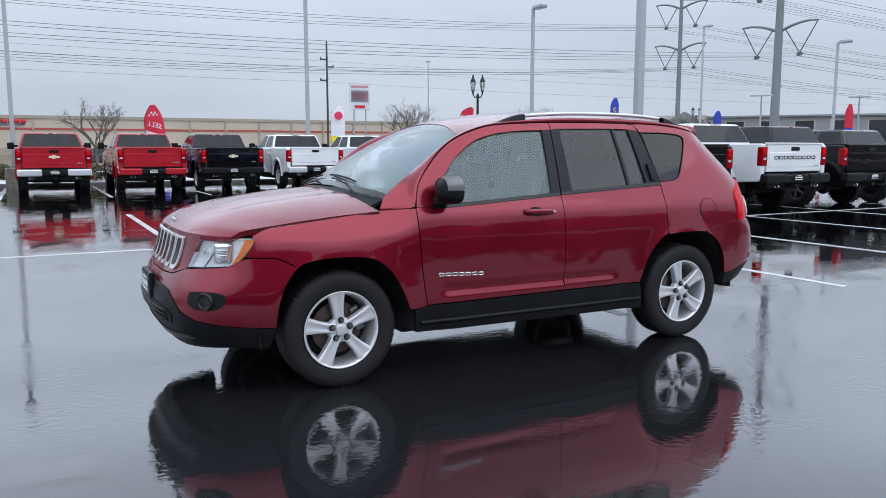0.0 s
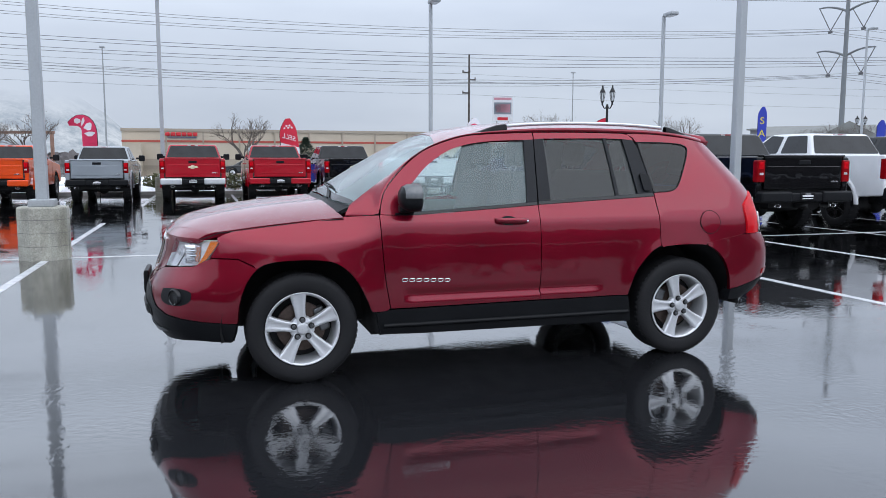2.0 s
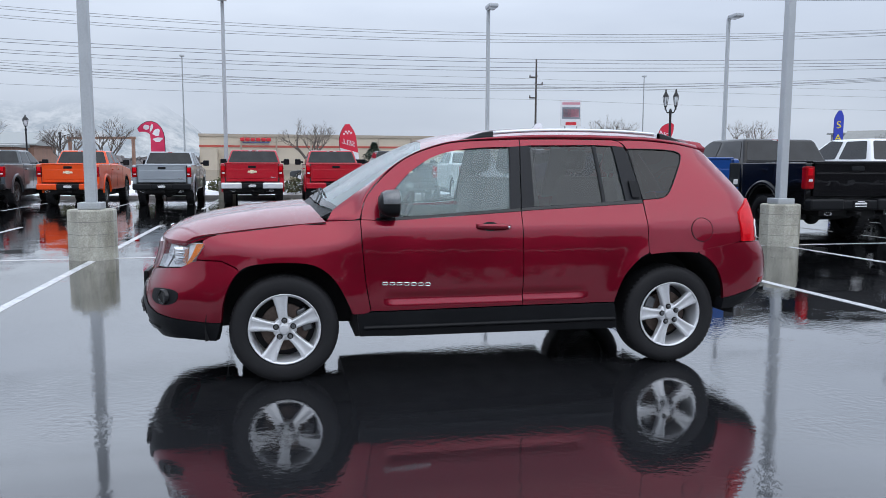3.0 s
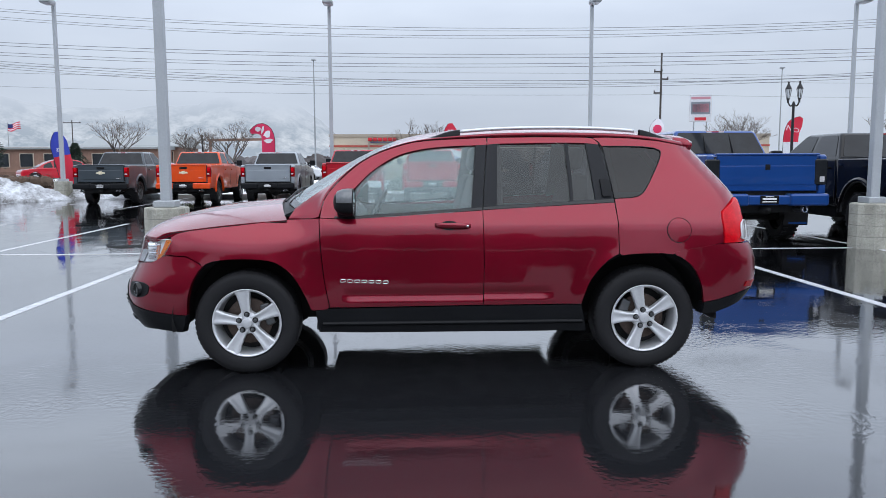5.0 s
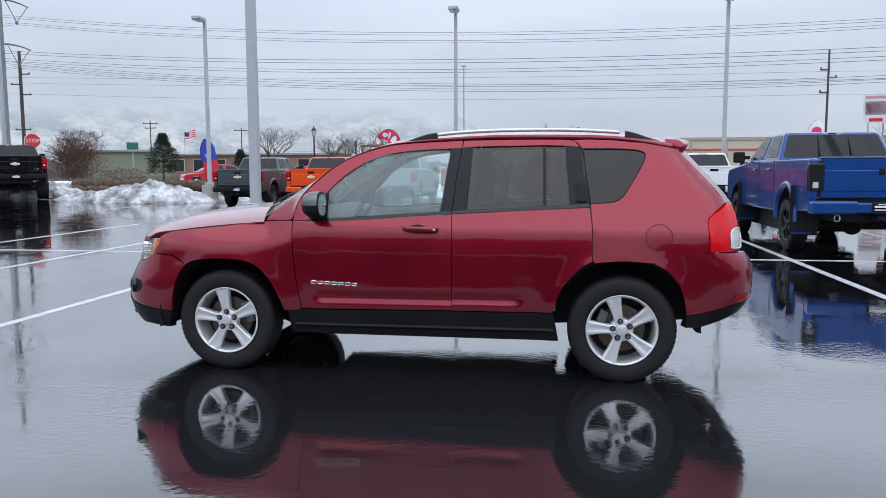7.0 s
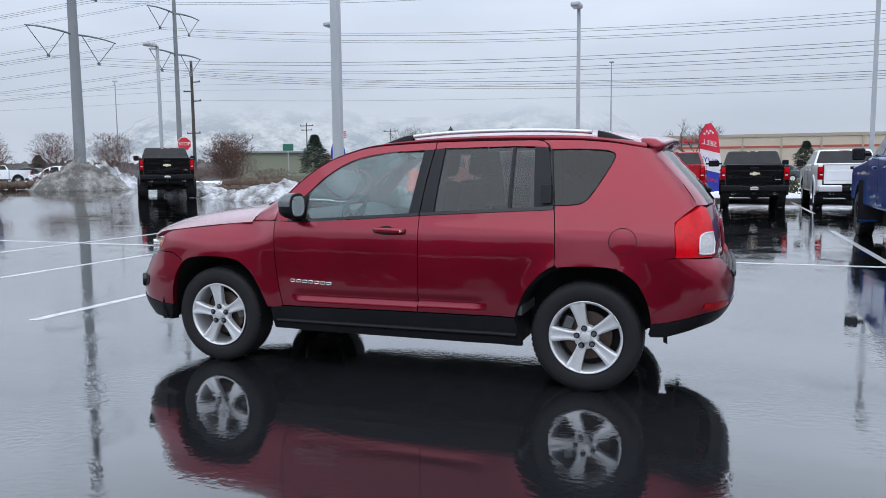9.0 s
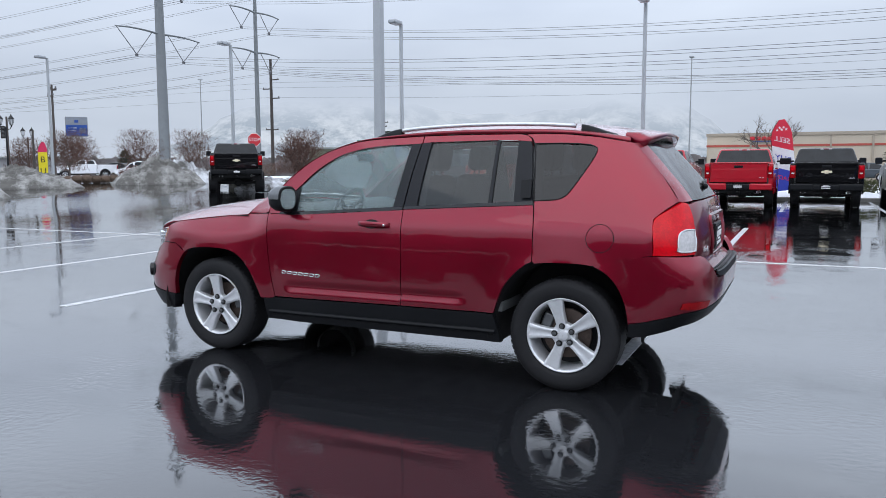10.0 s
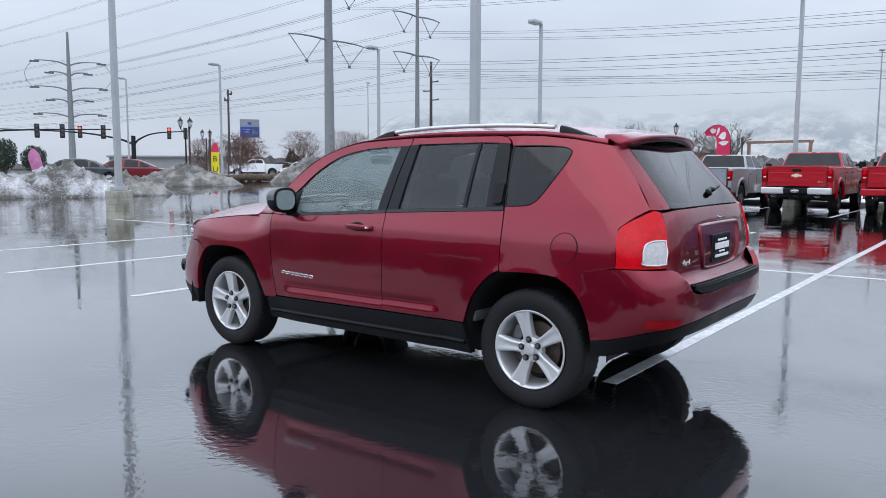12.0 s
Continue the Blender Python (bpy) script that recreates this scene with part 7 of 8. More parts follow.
banner(1.92, 27.9, 12, 0.35, 2.75, 0.78, ((0.0, 0.30, "ban_blue"), (0.30, 0.60, "ban_white"), (0.60, 1.0, "ban_red")), "red, white and blue feather banner seen from behind", (("SELL", 0.715, 0.30, "ban_white"), ("BUY", 0.45, 0.32, "ban_blue"), ("TRADE", 0.17, 0.22, "ban_red")), -7, 5, slant=0.11)
crimson, on_crimson = banner(-5.70, 25.2, 8, 0.45, 3.35, 0.50, ((0.0, 1.0, "ban_pink"),), "crimson feather banner with white shapes, laid over by the wind", (), 0, 0, 0.25, bend=100, flip=-1, hold=0.5)
banner(-13.85, 26.5, 10, 0.3, 2.45, 0.66, ((0.0, 0.60, "ban_red"), (0.60, 1.0, "ban_blue")), "red and blue feather banner with white print, leaning in the wind", (("WE", 0.70, 0.20, "ban_white"),), -12, 0, 0.3)
banner(37.6, 42.8, -40, 2.6, 2.7, 0.62, ((0.0, 1.0, "ban_blue"),), "blue feather banner with yellow letters", (("S", 0.62, 0.7, "ban_yellow"), ("A", 0.28, 0.7, "ban_yellow")), 0, 0, 0.1, False)
banner(48.4, 42.5, -50, 2.2, 2.3, 0.62, ((0.0, 1.0, "ban_blue"),), "blue feather banner far off")
banner(66.9, 43.4, -57, 1.5, 4.1, 0.72, ((0.0, 0.45, "ban_blue"), (0.45, 1.0, "ban_red")), "tall red and blue feather banner far off")
banner(23.3, 41.2, -20, 1.6, 2.9, 0.85, ((0.0, 0.35, "ban_white"), (0.35, 1.0, "ban_red")), "red feather banner with rows of white print", (("NO", 0.66, 0.5, "ban_white"),), 0, 0, 0.2, False, bend=30)
pale, on_pale = banner(19.4, 55.0, -15, 1.8, 3.0, 1.1, ((0.0, 0.2, "ban_yellow"), (0.2, 1.0, "ban_white")), "pale feather banner with a red disc")
banner(-45.9, 19.5, 60, 0.5, 1.9, 0.7, ((0.0, 0.35, "ban_white"), (0.35, 1.0, "ban_rose")), "pink and white feather banner behind the snow", (), -14, 0, 0.3)
banner(-48.6, 34.5, 52, 0.3, 2.9, 0.62, ((0.0, 0.74, "ban_yellow"), (0.74, 1.0, "ban_pink")), "yellow feather banner with black letters and red top", (("B", 0.55, 0.62, "ban_black"), ("U", 0.26, 0.62, "ban_black")), 0, 0, 0.1, False)
bm = bmesh.new()
lathe(bm, [(0.001, 0.0), (0.33, 0.0), (0.33, 0.02), (0.001, 0.02)], pose(19.35, 54.7, 4.0, 90, 0, -15), 20)
bmesh.ops.transform(bm, matrix=pale.matrix_basis.inverted(), verts=bm.verts[:])
part("print", bm, M["ban_pink"], pale, "round red print")
# white shapes on the bent crimson banner
for ct, cu, rt, ru in ((0.88, 0.5, 0.05, 0.24), (0.79, 0.55, 0.025, 0.32), (0.66, 0.5, 0.06, 0.28), (0.55, 0.5, 0.03, 0.32)):
    bm = bmesh.new()
    vs = [bm.verts.new(on_crimson(ct + rt * math.sin(a), cu + ru * math.cos(a) * (1 + 0.25 * math.sin(3 * a)), -0.014)) for a in np.linspace(0, 2 * math.pi, 17)[:-1]]
    bm.faces.new(vs)
    part("print", bm, M["ban_white"], crimson, "white printed shape", smooth=False)

# ---- buildings ----
M["stucco"] = material("beige_store_wall", (0.50, 0.43, 0.34), 0.85, vary=0.07, scale=0.3, fine=8)
M["stucco_dark"] = material("tan_store_base", (0.36, 0.31, 0.25), 0.85, vary=0.08, scale=0.3)
M["stripe"] = material("red_wall_stripe", (0.40, 0.08, 0.06), 0.7)
M["brick"] = material("brown_brick", (0.27, 0.16, 0.12), 0.85, vary=0.2, scale=1.0, fine=12)
M["roof_grey"] = material("pale_metal_roof", (0.27, 0.285, 0.28), 0.5, vary=0.08)
M["stone"] = material("pale_stone_cladding", (0.40, 0.385, 0.37), 0.85, vary=0.25, scale=1.0, fine=10)
M["shingle"] = material("grey_shingle_roof", (0.24, 0.245, 0.235), 0.9, vary=0.15, scale=1, fine=15)
M["cream"] = material("cream_render", (0.52, 0.49, 0.40), 0.85, vary=0.1)
M["grey_wall"] = material("grey_panel_wall", (0.30, 0.30, 0.31), 0.8, vary=0.08, scale=0.3)
M["green_wall"] = material("muted_green_wall", (0.22, 0.235, 0.17), 0.8)
M["window"] = material("dark_building_window", (0.03, 0.035, 0.04), 0.1, vary=0.3, scale=0.5)


def store():
    root = tagged(empty("store_building", pose(0, 196, 0, 0, 0, 0)), "long low beige retail store with a red stripe", "building")
    bm = bmesh.new()
    prism(bm, [(0, -0.5), (0, 8.6), (60, 8.6), (60, -0.5)], -20, 95)
    part("wall", bm, M["stucco"], root, smooth=False)
    bm = bmesh.new()
    prism(bm, [(-0.25, 8.2), (-0.25, 8.9), (0.6, 8.9), (0.6, 8.2)], -20.2, 95.2)
    part("parapet", bm, M["stucco_dark"], root, smooth=False)
    bm = bmesh.new()
    prism(bm, [(-0.12, 5.6), (-0.12, 6.1), (0.0, 6.1), (0.0, 5.6)], -20.1, 95.1)
    part("stripe", bm, M["stripe"], root, smooth=False)
    bm = bmesh.new()
    prism(bm, [(-0.3, -0.2), (-0.3, 1.6), (0.0, 1.6), (0.0, -0.2)], -20.1, 95.1)
    part("wall_base", bm, M["stucco_dark"], root, smooth=False)
    bm = bmesh.new()
    prism(bm, [(-6, -0.2), (-6, 5.2), (0.05, 5.2), (0.05, -0.2)], -19.0, -15.5)
    part("entrance", bm, M["stucco"], root, smooth=False)
    for k in range(12):
        bm = bmesh.new()
        x = -10 + 8.6 * k
        box(bm, x - 0.2, x + 0.2, -0.35, 0.0, -0.2, 8.2)
        part("pilaster", bm, M["stucco_dark"], root, smooth=False)
    for k in range(6):
        bm = bmesh.new()
        x = -10.2 + 1.28 * k
        box(bm, x, x + 1.08, -0.5, -0.1, 7.1, 8.0, 0.2)
        part("sign_bar", bm, M["sign_red"], root)
    bm = bmesh.new()
    box(bm, -9.6, -3.0, -0.5, -0.1, 6.78, 6.9, 0.03)
    part("sign_bar", bm, M["sign_blue"], root)


store()


def gabled(name, x, y, turn, w, d, h, peak, wall, roof, label, n_win):
    root = tagged(empty(name, pose(x, y, 0, 0, 0, turn)), label, "building")
    bm = bmesh.new()
    box(bm, -w / 2, w / 2, 0, d, -0.3, h)
    part("wall", bm, M[wall], root, smooth=False)
    bm = bmesh.new()
    prism(bm, [(-0.6, h - 0.05), (d / 2, h + peak), (d + 0.6, h - 0.05), (d + 0.6, h - 0.3), (-0.6, h - 0.3)], -w / 2 - 0.5, w / 2 + 0.5)
    part("roof", bm, M[roof], root, smooth=False)
    for k in range(n_win):
        u = -w / 2 + w * (k + 0.5) / n_win
        bm = bmesh.new()
        box(bm, u - w / n_win * 0.3, u + w / n_win * 0.3, -0.06, 0.05, 1.0, h - 0.9, 0.02)
        fr = part("window", bm, M["stucco"], root)
        bm = bmesh.new()
        box(bm, u - w / n_win * 0.26, u + w / n_win * 0.26, -0.09, -0.05, 1.1, h - 1.0)
        part("pane", bm, M["window"], fr, smooth=False)
    return root


gabled("brick_building", -50.5, 115, 0, 25, 14, 4.0, 0.3, "brick", "roof_grey", "low brown brick building with a pale roof", 7)
gabled("brick_building", -44.5, 122, 0, 15, 12, 4.4, 1.8, "brick", "roof_grey", "brick building with a pale gabled roof", 4)
gabled("house", 78.0, 81.5, -48, 13, 9, 4.8, 1.5, "stone", "shingle", "stone-clad building with a steep grey roof", 5)
gabled("house", 84.5, 77.0, 40, 6, 7, 4.4, 2.2, "cream", "shingle", "cream building with a grey gabled roof", 2)
gabled("office_building", 113, 80, -54, 76, 15, 7.0, 0.3, "grey_wall", "roof_grey", "long low grey office building", 14)
gabled("white_store", -125, 83.5, 58, 24, 14, 3.2, 0.2, "grey_wall", "roof_grey", "long low pale store beyond the road", 0)
gabled("green_store", -69, 111, 32, 15, 10, 4.6, 0.2, "green_wall", "roof_grey", "low store with a muted green front", 0)
# unseen stepped wall added behind the lot to close it and darken paint reflections
M["streak_bank"] = material("pale_streak_bank", (0.34, 0.34, 0.35), 0.9, vary=0.4, scale=0.5, fine=4)
M["added_back_wall"] = material("added_dull_brown_wall", (0.075, 0.066, 0.06), 0.85, vary=0.25, scale=0.2, fine=3)
back = tagged(empty("wall_south", pose(0, -30, 0)), "unseen dark stepped wall added behind the lot to darken reflections", "wall", kind="structure")
# unseen pale bank at the wall's foot, added to streak the doors' reflections
bm = bmesh.new()
loft(bm, [[Vector((x, -y - 0.3 * noise.noise(Vector((x * 0.4, y, 0))), z * (0.7 + 0.6 * noise.noise(Vector((x * 0.3, 2.0, 1.0)))))) for x in np.linspace(-125, 145, 181)] for y, z in ((-2.6, -0.02), (-1.9, 0.22), (-1.0, 0.36), (-0.3, 0.32))])
part("snow_bank", bm, M["streak_bank"], back, "unseen low pale bank added for bright streaks in reflections")
rng = random.Random(3)
x = -130.0
while x < 150:
    w = rng.uniform(9, 22)
    bm = bmesh.new()
    box(bm, x, x + w, -8, rng.uniform(-0.4, 0.4), -0.3, rng.uniform(3.4, 5.8))
    part("wall_section", bm, M["added_back_wall"], back, smooth=False)
    x += w

# brick-red gantry by the far kerb
root = tagged(empty("gantry", pose(-28.5, 127.0, 0, 0, 0, -20)), "brown steel frame beside bare trees", "gantry")
for u in (-5.4, 5.4):
    bm = bmesh.new()
    box(bm, u - 0.2, u + 0.2, -0.2, 0.2, -0.1, 5.4)
    part("post", bm, M["brick"], root, smooth=False)
bm = bmesh.new()
box(bm, -5.8, 5.8, -0.2, 0.2, 5.25, 5.65)
part("beam", bm, M["brick"], root, smooth=False)

# ---- snow, kerbs, planting ----


def snow(name, clean, grit):
    """Ploughed snow: clean lumps among grey slush and road grit."""
    m = material(name, (0.6, 0.6, 0.6), 0.85, vary=0.2, scale=2.0, fine=30, bump=0.8, bump_scale=14)
    n, l = m.node_tree.nodes, m.node_tree.links
    p = n["Principled BSDF"]
    co, t, t2 = n.new("ShaderNodeTexCoord"), n.new("ShaderNodeTexNoise"), n.new("ShaderNodeTexNoise")
    t.inputs["Scale"].default_value, t.inputs["Detail"].default_value, t.inputs["Roughness"].default_value = 1.15, 7, 0.66
    t2.inputs["Scale"].default_value, t2.inputs["Detail"].default_value = 18, 4
    l.new(co.outputs["Object"], t.inputs["Vector"])
    l.new(co.outputs["Object"], t2.inputs["Vector"])
    r = n.new("ShaderNodeValToRGB")
    r.color_ramp.elements[0].position, r.color_ramp.elements[0].color = 0.5 - grit, (0.105, 0.10, 0.092, 1)
    r.color_ramp.elements[1].position, r.color_ramp.elements[1].color = 0.78 - grit, clean
    mid = n.new("ShaderNodeMath")
    mid.operation = "MULTIPLY_ADD"
    mid.inputs[1].default_value, mid.inputs[2].default_value = 0.22, -0.11
    l.new(t2.outputs["Fac"], mid.inputs[0])
    ad = n.new("ShaderNodeMath")
    l.new(t.outputs["Fac"], ad.inputs[0])
    l.new(mid.outputs[0], ad.inputs[1])
    l.new(ad.outputs[0], r.inputs["Fac"])
    l.new(r.outputs["Color"], p.inputs["Base Color"])
    return m


M["snow"] = snow("ploughed_snow", (0.72, 0.74, 0.78, 1), 0.115)
M["snow_clean"] = snow("clean_melting_snow", (0.80, 0.82, 0.86, 1), 0.30)
M["snow_mixed"] = snow("grey_white_snow", (0.66, 0.67, 0.70, 1), 0.07)
M["snow_dirty"] = snow("dirty_gritty_snow", (0.42, 0.415, 0.40, 1), 0.05)
M["kerb"] = material("wet_concrete_kerb", (0.30, 0.29, 0.28), 0.5, vary=0.2, scale=3, bump=0.2)


def mound(name, x, y, rx0, ry0, h, mat, label, turn=0.0, seed=0, z=0.0, rough=0.35):
    bm = bmesh.new()
    n_r, n_a = 56, 168
    rings = []
    for i in range(n_r + 1):
        t = i / n_r
        row = []
        for j in range(n_a):
            a = 2 * math.pi * j / n_a
            wob = 1 + 0.22 * noise.noise(Vector((math.cos(a) * 1.6, math.sin(a) * 1.6, seed)))
            px, py = rx0 * t * wob * math.cos(a), ry0 * t * wob * math.sin(a)
            base = h * (1 - t) ** 0.85 * (1 - 0.15 * t)
            rug = rough * noise.fractal(Vector((px * 1.1, py * 1.1, seed + 3.0)), 0.8, 2.1, 5) * h * 0.55 * min(1, (1 - t) * 4)
            lump = ((1 - abs(noise.noise(Vector((px * 1.7, py * 1.7, seed + 9.0))))) ** 3 * 0.20 + (1 - abs(noise.noise(Vector((px * 3.8, py * 3.8, seed))))) ** 2 * 0.10 - 0.08 + abs(noise.noise(Vector((px * 9, py * 9, seed)))) * 0.07) * h * min(1, (1 - t) * 5)
            row.append(Vector((px, py, max(-0.03, base + rug + lump) if i < n_r else -0.12)))
        rings.append(row)
    loft(bm, rings, True)
    ob = put(name, bm, mat)
    ob.matrix_basis = pose(x, y, z + rise(x + 1.0), 0, 0, turn)
    tagged(ob, label, "snow pile", "snow piles")
    return ob


mound("snow_mound", -16.2, 24.9, 3.0, 1.6, 0.84, M["snow"], "ploughed white snow pile at the kerb", 5, 1.0, rough=0.15)
mound("snow_mound", -33.1, 30.4, 2.7, 1.9, 1.5, M["snow_dirty"], "tall dirty grey snow pile", 46, 7.0, rough=0.22)
mound("snow_mound", -33.0, 32.3, 2.0, 1.2, 1.5, M["snow"], "white snow bank beside the dirty pile", 44, 4.0)
mound("snow_mound", -24.4, 9.8, 2.3, 1.4, 1.12, M["snow_mixed"], "broad snow pile, white on top and grey below", 63, 11.0)
mound("snow_mound", -25.4, 7.3, 2.6, 1.5, 0.86, M["snow_mixed"], "grey lumpy snow pile", 65, 14.0)
mound("snow_mound", -32.6, 20.6, 3.0, 1.7, 1.02, M["snow_dirty"], "long dirty snow bank by the entrance", 55, 17.0, rough=0.15)
mound("snow_mound", -24.4, 12.2, 1.7, 1.2, 0.80, M["snow_dirty"], "grey lumpy snow pile beside the lamp post", 58, 21.0, rough=0.25)
mound("snow_mound", -13.3, 26.6, 3.0, 1.3, 0.55, M["snow"], "low snow bank behind the pickups", 0, 24.0)
mound("snow_mound", -17.9, 25.6, 3.2, 0.9, 0.6, M["snow"], "low bright snow bank at the kerb", 25, 27.0)


def slab(name, x0, x1, y0, y1, z, mat, label, seed, kind="structure"):
    """A low sheet with a ragged edge."""
    bm = bmesh.new()
    n, m2 = 90, 6
    rows = []
    for i in range(n + 1):
        u = i / n
        xx = x0 + (x1 - x0) * u
        e0 = y0 + 0.7 * noise.fractal(Vector((xx * 0.35, 0, seed)), 0.9, 2, 4)
        e1 = y1 + 0.9 * noise.fractal(Vector((xx * 0.3, 5, seed)), 0.9, 2, 4)
        rows.append([Vector((xx, e0 + (e1 - e0) * j / m2, rise(xx) - 0.02 if j in (0, m2) else rise(xx) + z * (0.7 + 0.5 * noise.noise(Vector((xx, j * 0.7, seed)))))) for j in range(m2 + 1)])
    loft(bm, rows)
    return tagged(put(name, bm, mat), label, "snow" if "snow" in name else "ground", kind=kind)


bm = bmesh.new()
box(bm, -14.5, 48, 26.6, 26.8, -0.05, 0.14, 0.03)
tagged(put("kerb", bm, M["kerb"]), "wet concrete kerb behind the far row", "kerb", kind="structure")
slab("snow_strip", -14.0, 48, 26.95, 30.5, 0.34, M["snow_clean"], "melting snow strip along the kerb", 2.0)
slab("snow_strip", -75, 60, 42.0, 50.0, 0.30, M["snow_clean"], "patchy snow on the verge", 5.0)
mound("snow_mound", -21.4, 25.9, 1.8, 1.0, 0.50, M["snow"], "low white snow bank beside the hedge", 50, 31.0, z=rise(-21.4))
M["twig"] = material("bare_grey_brown_twigs", (0.10, 0.08, 0.068), 0.85, vary=0.25)
M["bark"] = material("grey_bark", (0.11, 0.095, 0.085), 0.9, vary=0.25, bump=0.5, bump_scale=30)
M["bush"] = material("dry_brown_shrub", (0.105, 0.072, 0.052), 0.9, vary=0.4, scale=3)
M["russet"] = material("russet_dry_leaves", (0.12, 0.062, 0.048), 0.9, vary=0.4, scale=3)
M["needle"] = material("dark_green_needles", (0.028, 0.050, 0.032), 0.8, vary=0.4, scale=3)
M["woods"] = material("haze_paled_woods", (0.19, 0.175, 0.175), 0.95, vary=0.25, scale=0.4, fine=4)
M["shrub_green"] = material("olive_shrub", (0.07, 0.075, 0.03), 0.9, vary=0.4, scale=4)


def bare_tree(x, y, h, seed, label="bare leafless tree with fine twigs", spread=0.55, trunk_r=0.10, mat="twig", dense=0):
    rng = random.Random(seed)
    root = tagged(empty("bare_tree", pose(x, y, 0)), label, "tree", "bare trees")
    trunk, twigs = bmesh.new(), bmesh.new()
    split = h * 0.30
    tube(trunk, [(0, 0, -0.1), (0.03, 0.02, split * 0.6), (0.0, 0.04, split)], trunk_r, 8, trunk_r * 0.7)

    def grow(p, d, length, r, depth):
        q = p + d * length
        mid = (p + q) / 2 + Vector((rng.uniform(-1, 1), rng.uniform(-1, 1), rng.uniform(-0.3, 0.6))) * length * 0.06
        tube(trunk if depth > 3 else twigs, [p, mid, q], r, 5 if depth > 2 else 3, r * 0.6, False)
        if depth == 0:
            return
        for k in range(rng.choice((2, 3, 3)) if depth > 1 else 3):
            ax = Vector((rng.uniform(-1, 1), rng.uniform(-1, 1), rng.uniform(-0.15, 0.7))).normalized()
            nd = (d * 0.85 + ax * (0.45 + spread * rng.random())).normalized()
            start = p.lerp(q, rng.uniform(0.55, 1.0))
            grow(start, nd, length * rng.uniform(0.58, 0.80), r * 0.58, depth - 1)
    for k in range(6):
        a = 2 * math.pi * k / 6 + rng.random()
        d = Vector((math.cos(a) * 0.75, math.sin(a) * 0.75, 1.0)).normalized()
        grow(Vector((0, 0.04, split * rng.uniform(0.8, 1.0))), d, h * 0.26, trunk_r * 0.55, 4)
    for _ in range(dense):
        v = Vector((rng.gauss(0, 0.42), rng.gauss(0, 0.42), rng.uniform(-0.75, 1)))
        if v.length > 1.05 + 0.35 * noise.noise(v * 2.5 + Vector((x, y, 0))):
            continue
        c = Vector((v.x * h * 0.52, v.y * h * 0.52, h * 0.55 + v.z * h * 0.42))
        d = (Vector((v.x, v.y, 0.7)) + Vector((rng.gauss(0, 0.5), rng.gauss(0, 0.5), rng.gauss(0, 0.5)))).normalized() * h * 0.05
        o = d.cross(Vector((rng.gauss(0, 1), rng.gauss(0, 1), rng.gauss(0, 1)))).normalized() * 0.014
        twigs.faces.new([twigs.verts.new(c - d - o), twigs.verts.new(c - d + o), twigs.verts.new(c + d)])
    part("trunk", trunk, M["bark"], root)
    part("crown", twigs, M[mat], root)


for i, (x, y, h) in enumerate(((-11.0, 42.6, 4.6), (0.6, 43.4, 5.0), (28.0, 61.0, 6.8), (34.7, 49.2, 6.0), (27.0, 57.0, 6.2), (56.0, 52.0, 6.2), (-24.0, 60.0, 6.5), (-60.5, 45.0, 5.2), (44.0, 44.0, 5.0), (-13.5, 44.0, 4.5))):
    bare_tree(x, y, h, 10 + i)


def clump_crown(bm, rng, cx, cy, z0, rx0, rz0, n, size):
    """Many small leaves spread through an uneven volume."""
    for _ in range(n):
        while True:
            v = Vector((rng.uniform(-1, 1), rng.uniform(-1, 1), rng.uniform(-1, 1)))
            if 0.25 < v.length < 1 + 0.25 * noise.noise(v * 2.2 + Vector((cx, cy, 0))):
                break
        c = Vector((cx + v.x * rx0, cy + v.y * rx0, z0 + v.z * rz0))
        a, b = Vector((rng.gauss(0, 1), rng.gauss(0, 1), rng.gauss(0, 1))).normalized(), Vector((rng.gauss(0, 1), rng.gauss(0, 1), rng.gauss(0, 1))).normalized()
        s = size * rng.uniform(0.6, 1.4)
        bm.faces.new([bm.verts.new(c + a * s), bm.verts.new(c + b * s * 0.5), bm.verts.new(c - a * s), bm.verts.new(c - b * s * 0.5)])


def shrub(x, y, w, h, mat, seed, label):
    rng = random.Random(seed)
    root = tagged(empty("shrub", pose(x, y, rise(x))), label, "shrub", "verge shrubs")
    bm = bmesh.new()
    for k in range(9):
        a = rng.uniform(0, 6.28)
        tube(bm, [(0, 0, -0.05), (0.3 * w * math.cos(a), 0.3 * w * math.sin(a), h * 0.5), (0.45 * w * math.cos(a), 0.45 * w * math.sin(a), h * rng.uniform(0.7, 0.95))], 0.03 * h, 4, 0.008, False)
    part("trunk", bm, M["bark"], root)
    bm = bmesh.new()
    clump_crown(bm, rng, 0, 0, h * 0.55, w * 0.5, h * 0.48, 900 if h < 2 else 4000, 0.05 * h ** 0.5 + 0.02)
    part("crown", bm, M[mat], root)


M["russet_twig"] = material("reddish_brown_twigs", (0.105, 0.058, 0.045), 0.9, vary=0.3)
for i, (x, y, h) in enumerate(((-57.6, 52.4, 5.2), (-50.5, 52.0, 5.0), (-56.0, 42.8, 4.8), (-64.0, 50.5, 4.6), (-63.0, 44.0, 4.2), (-30.5, 41.6, 4.1), (-31.6, 42.6, 3.6))):
    bare_tree(x, y, h, 90 + i, "small bare tree with dense reddish-brown twigs", 0.8, 0.09, "russet_twig", 3000)
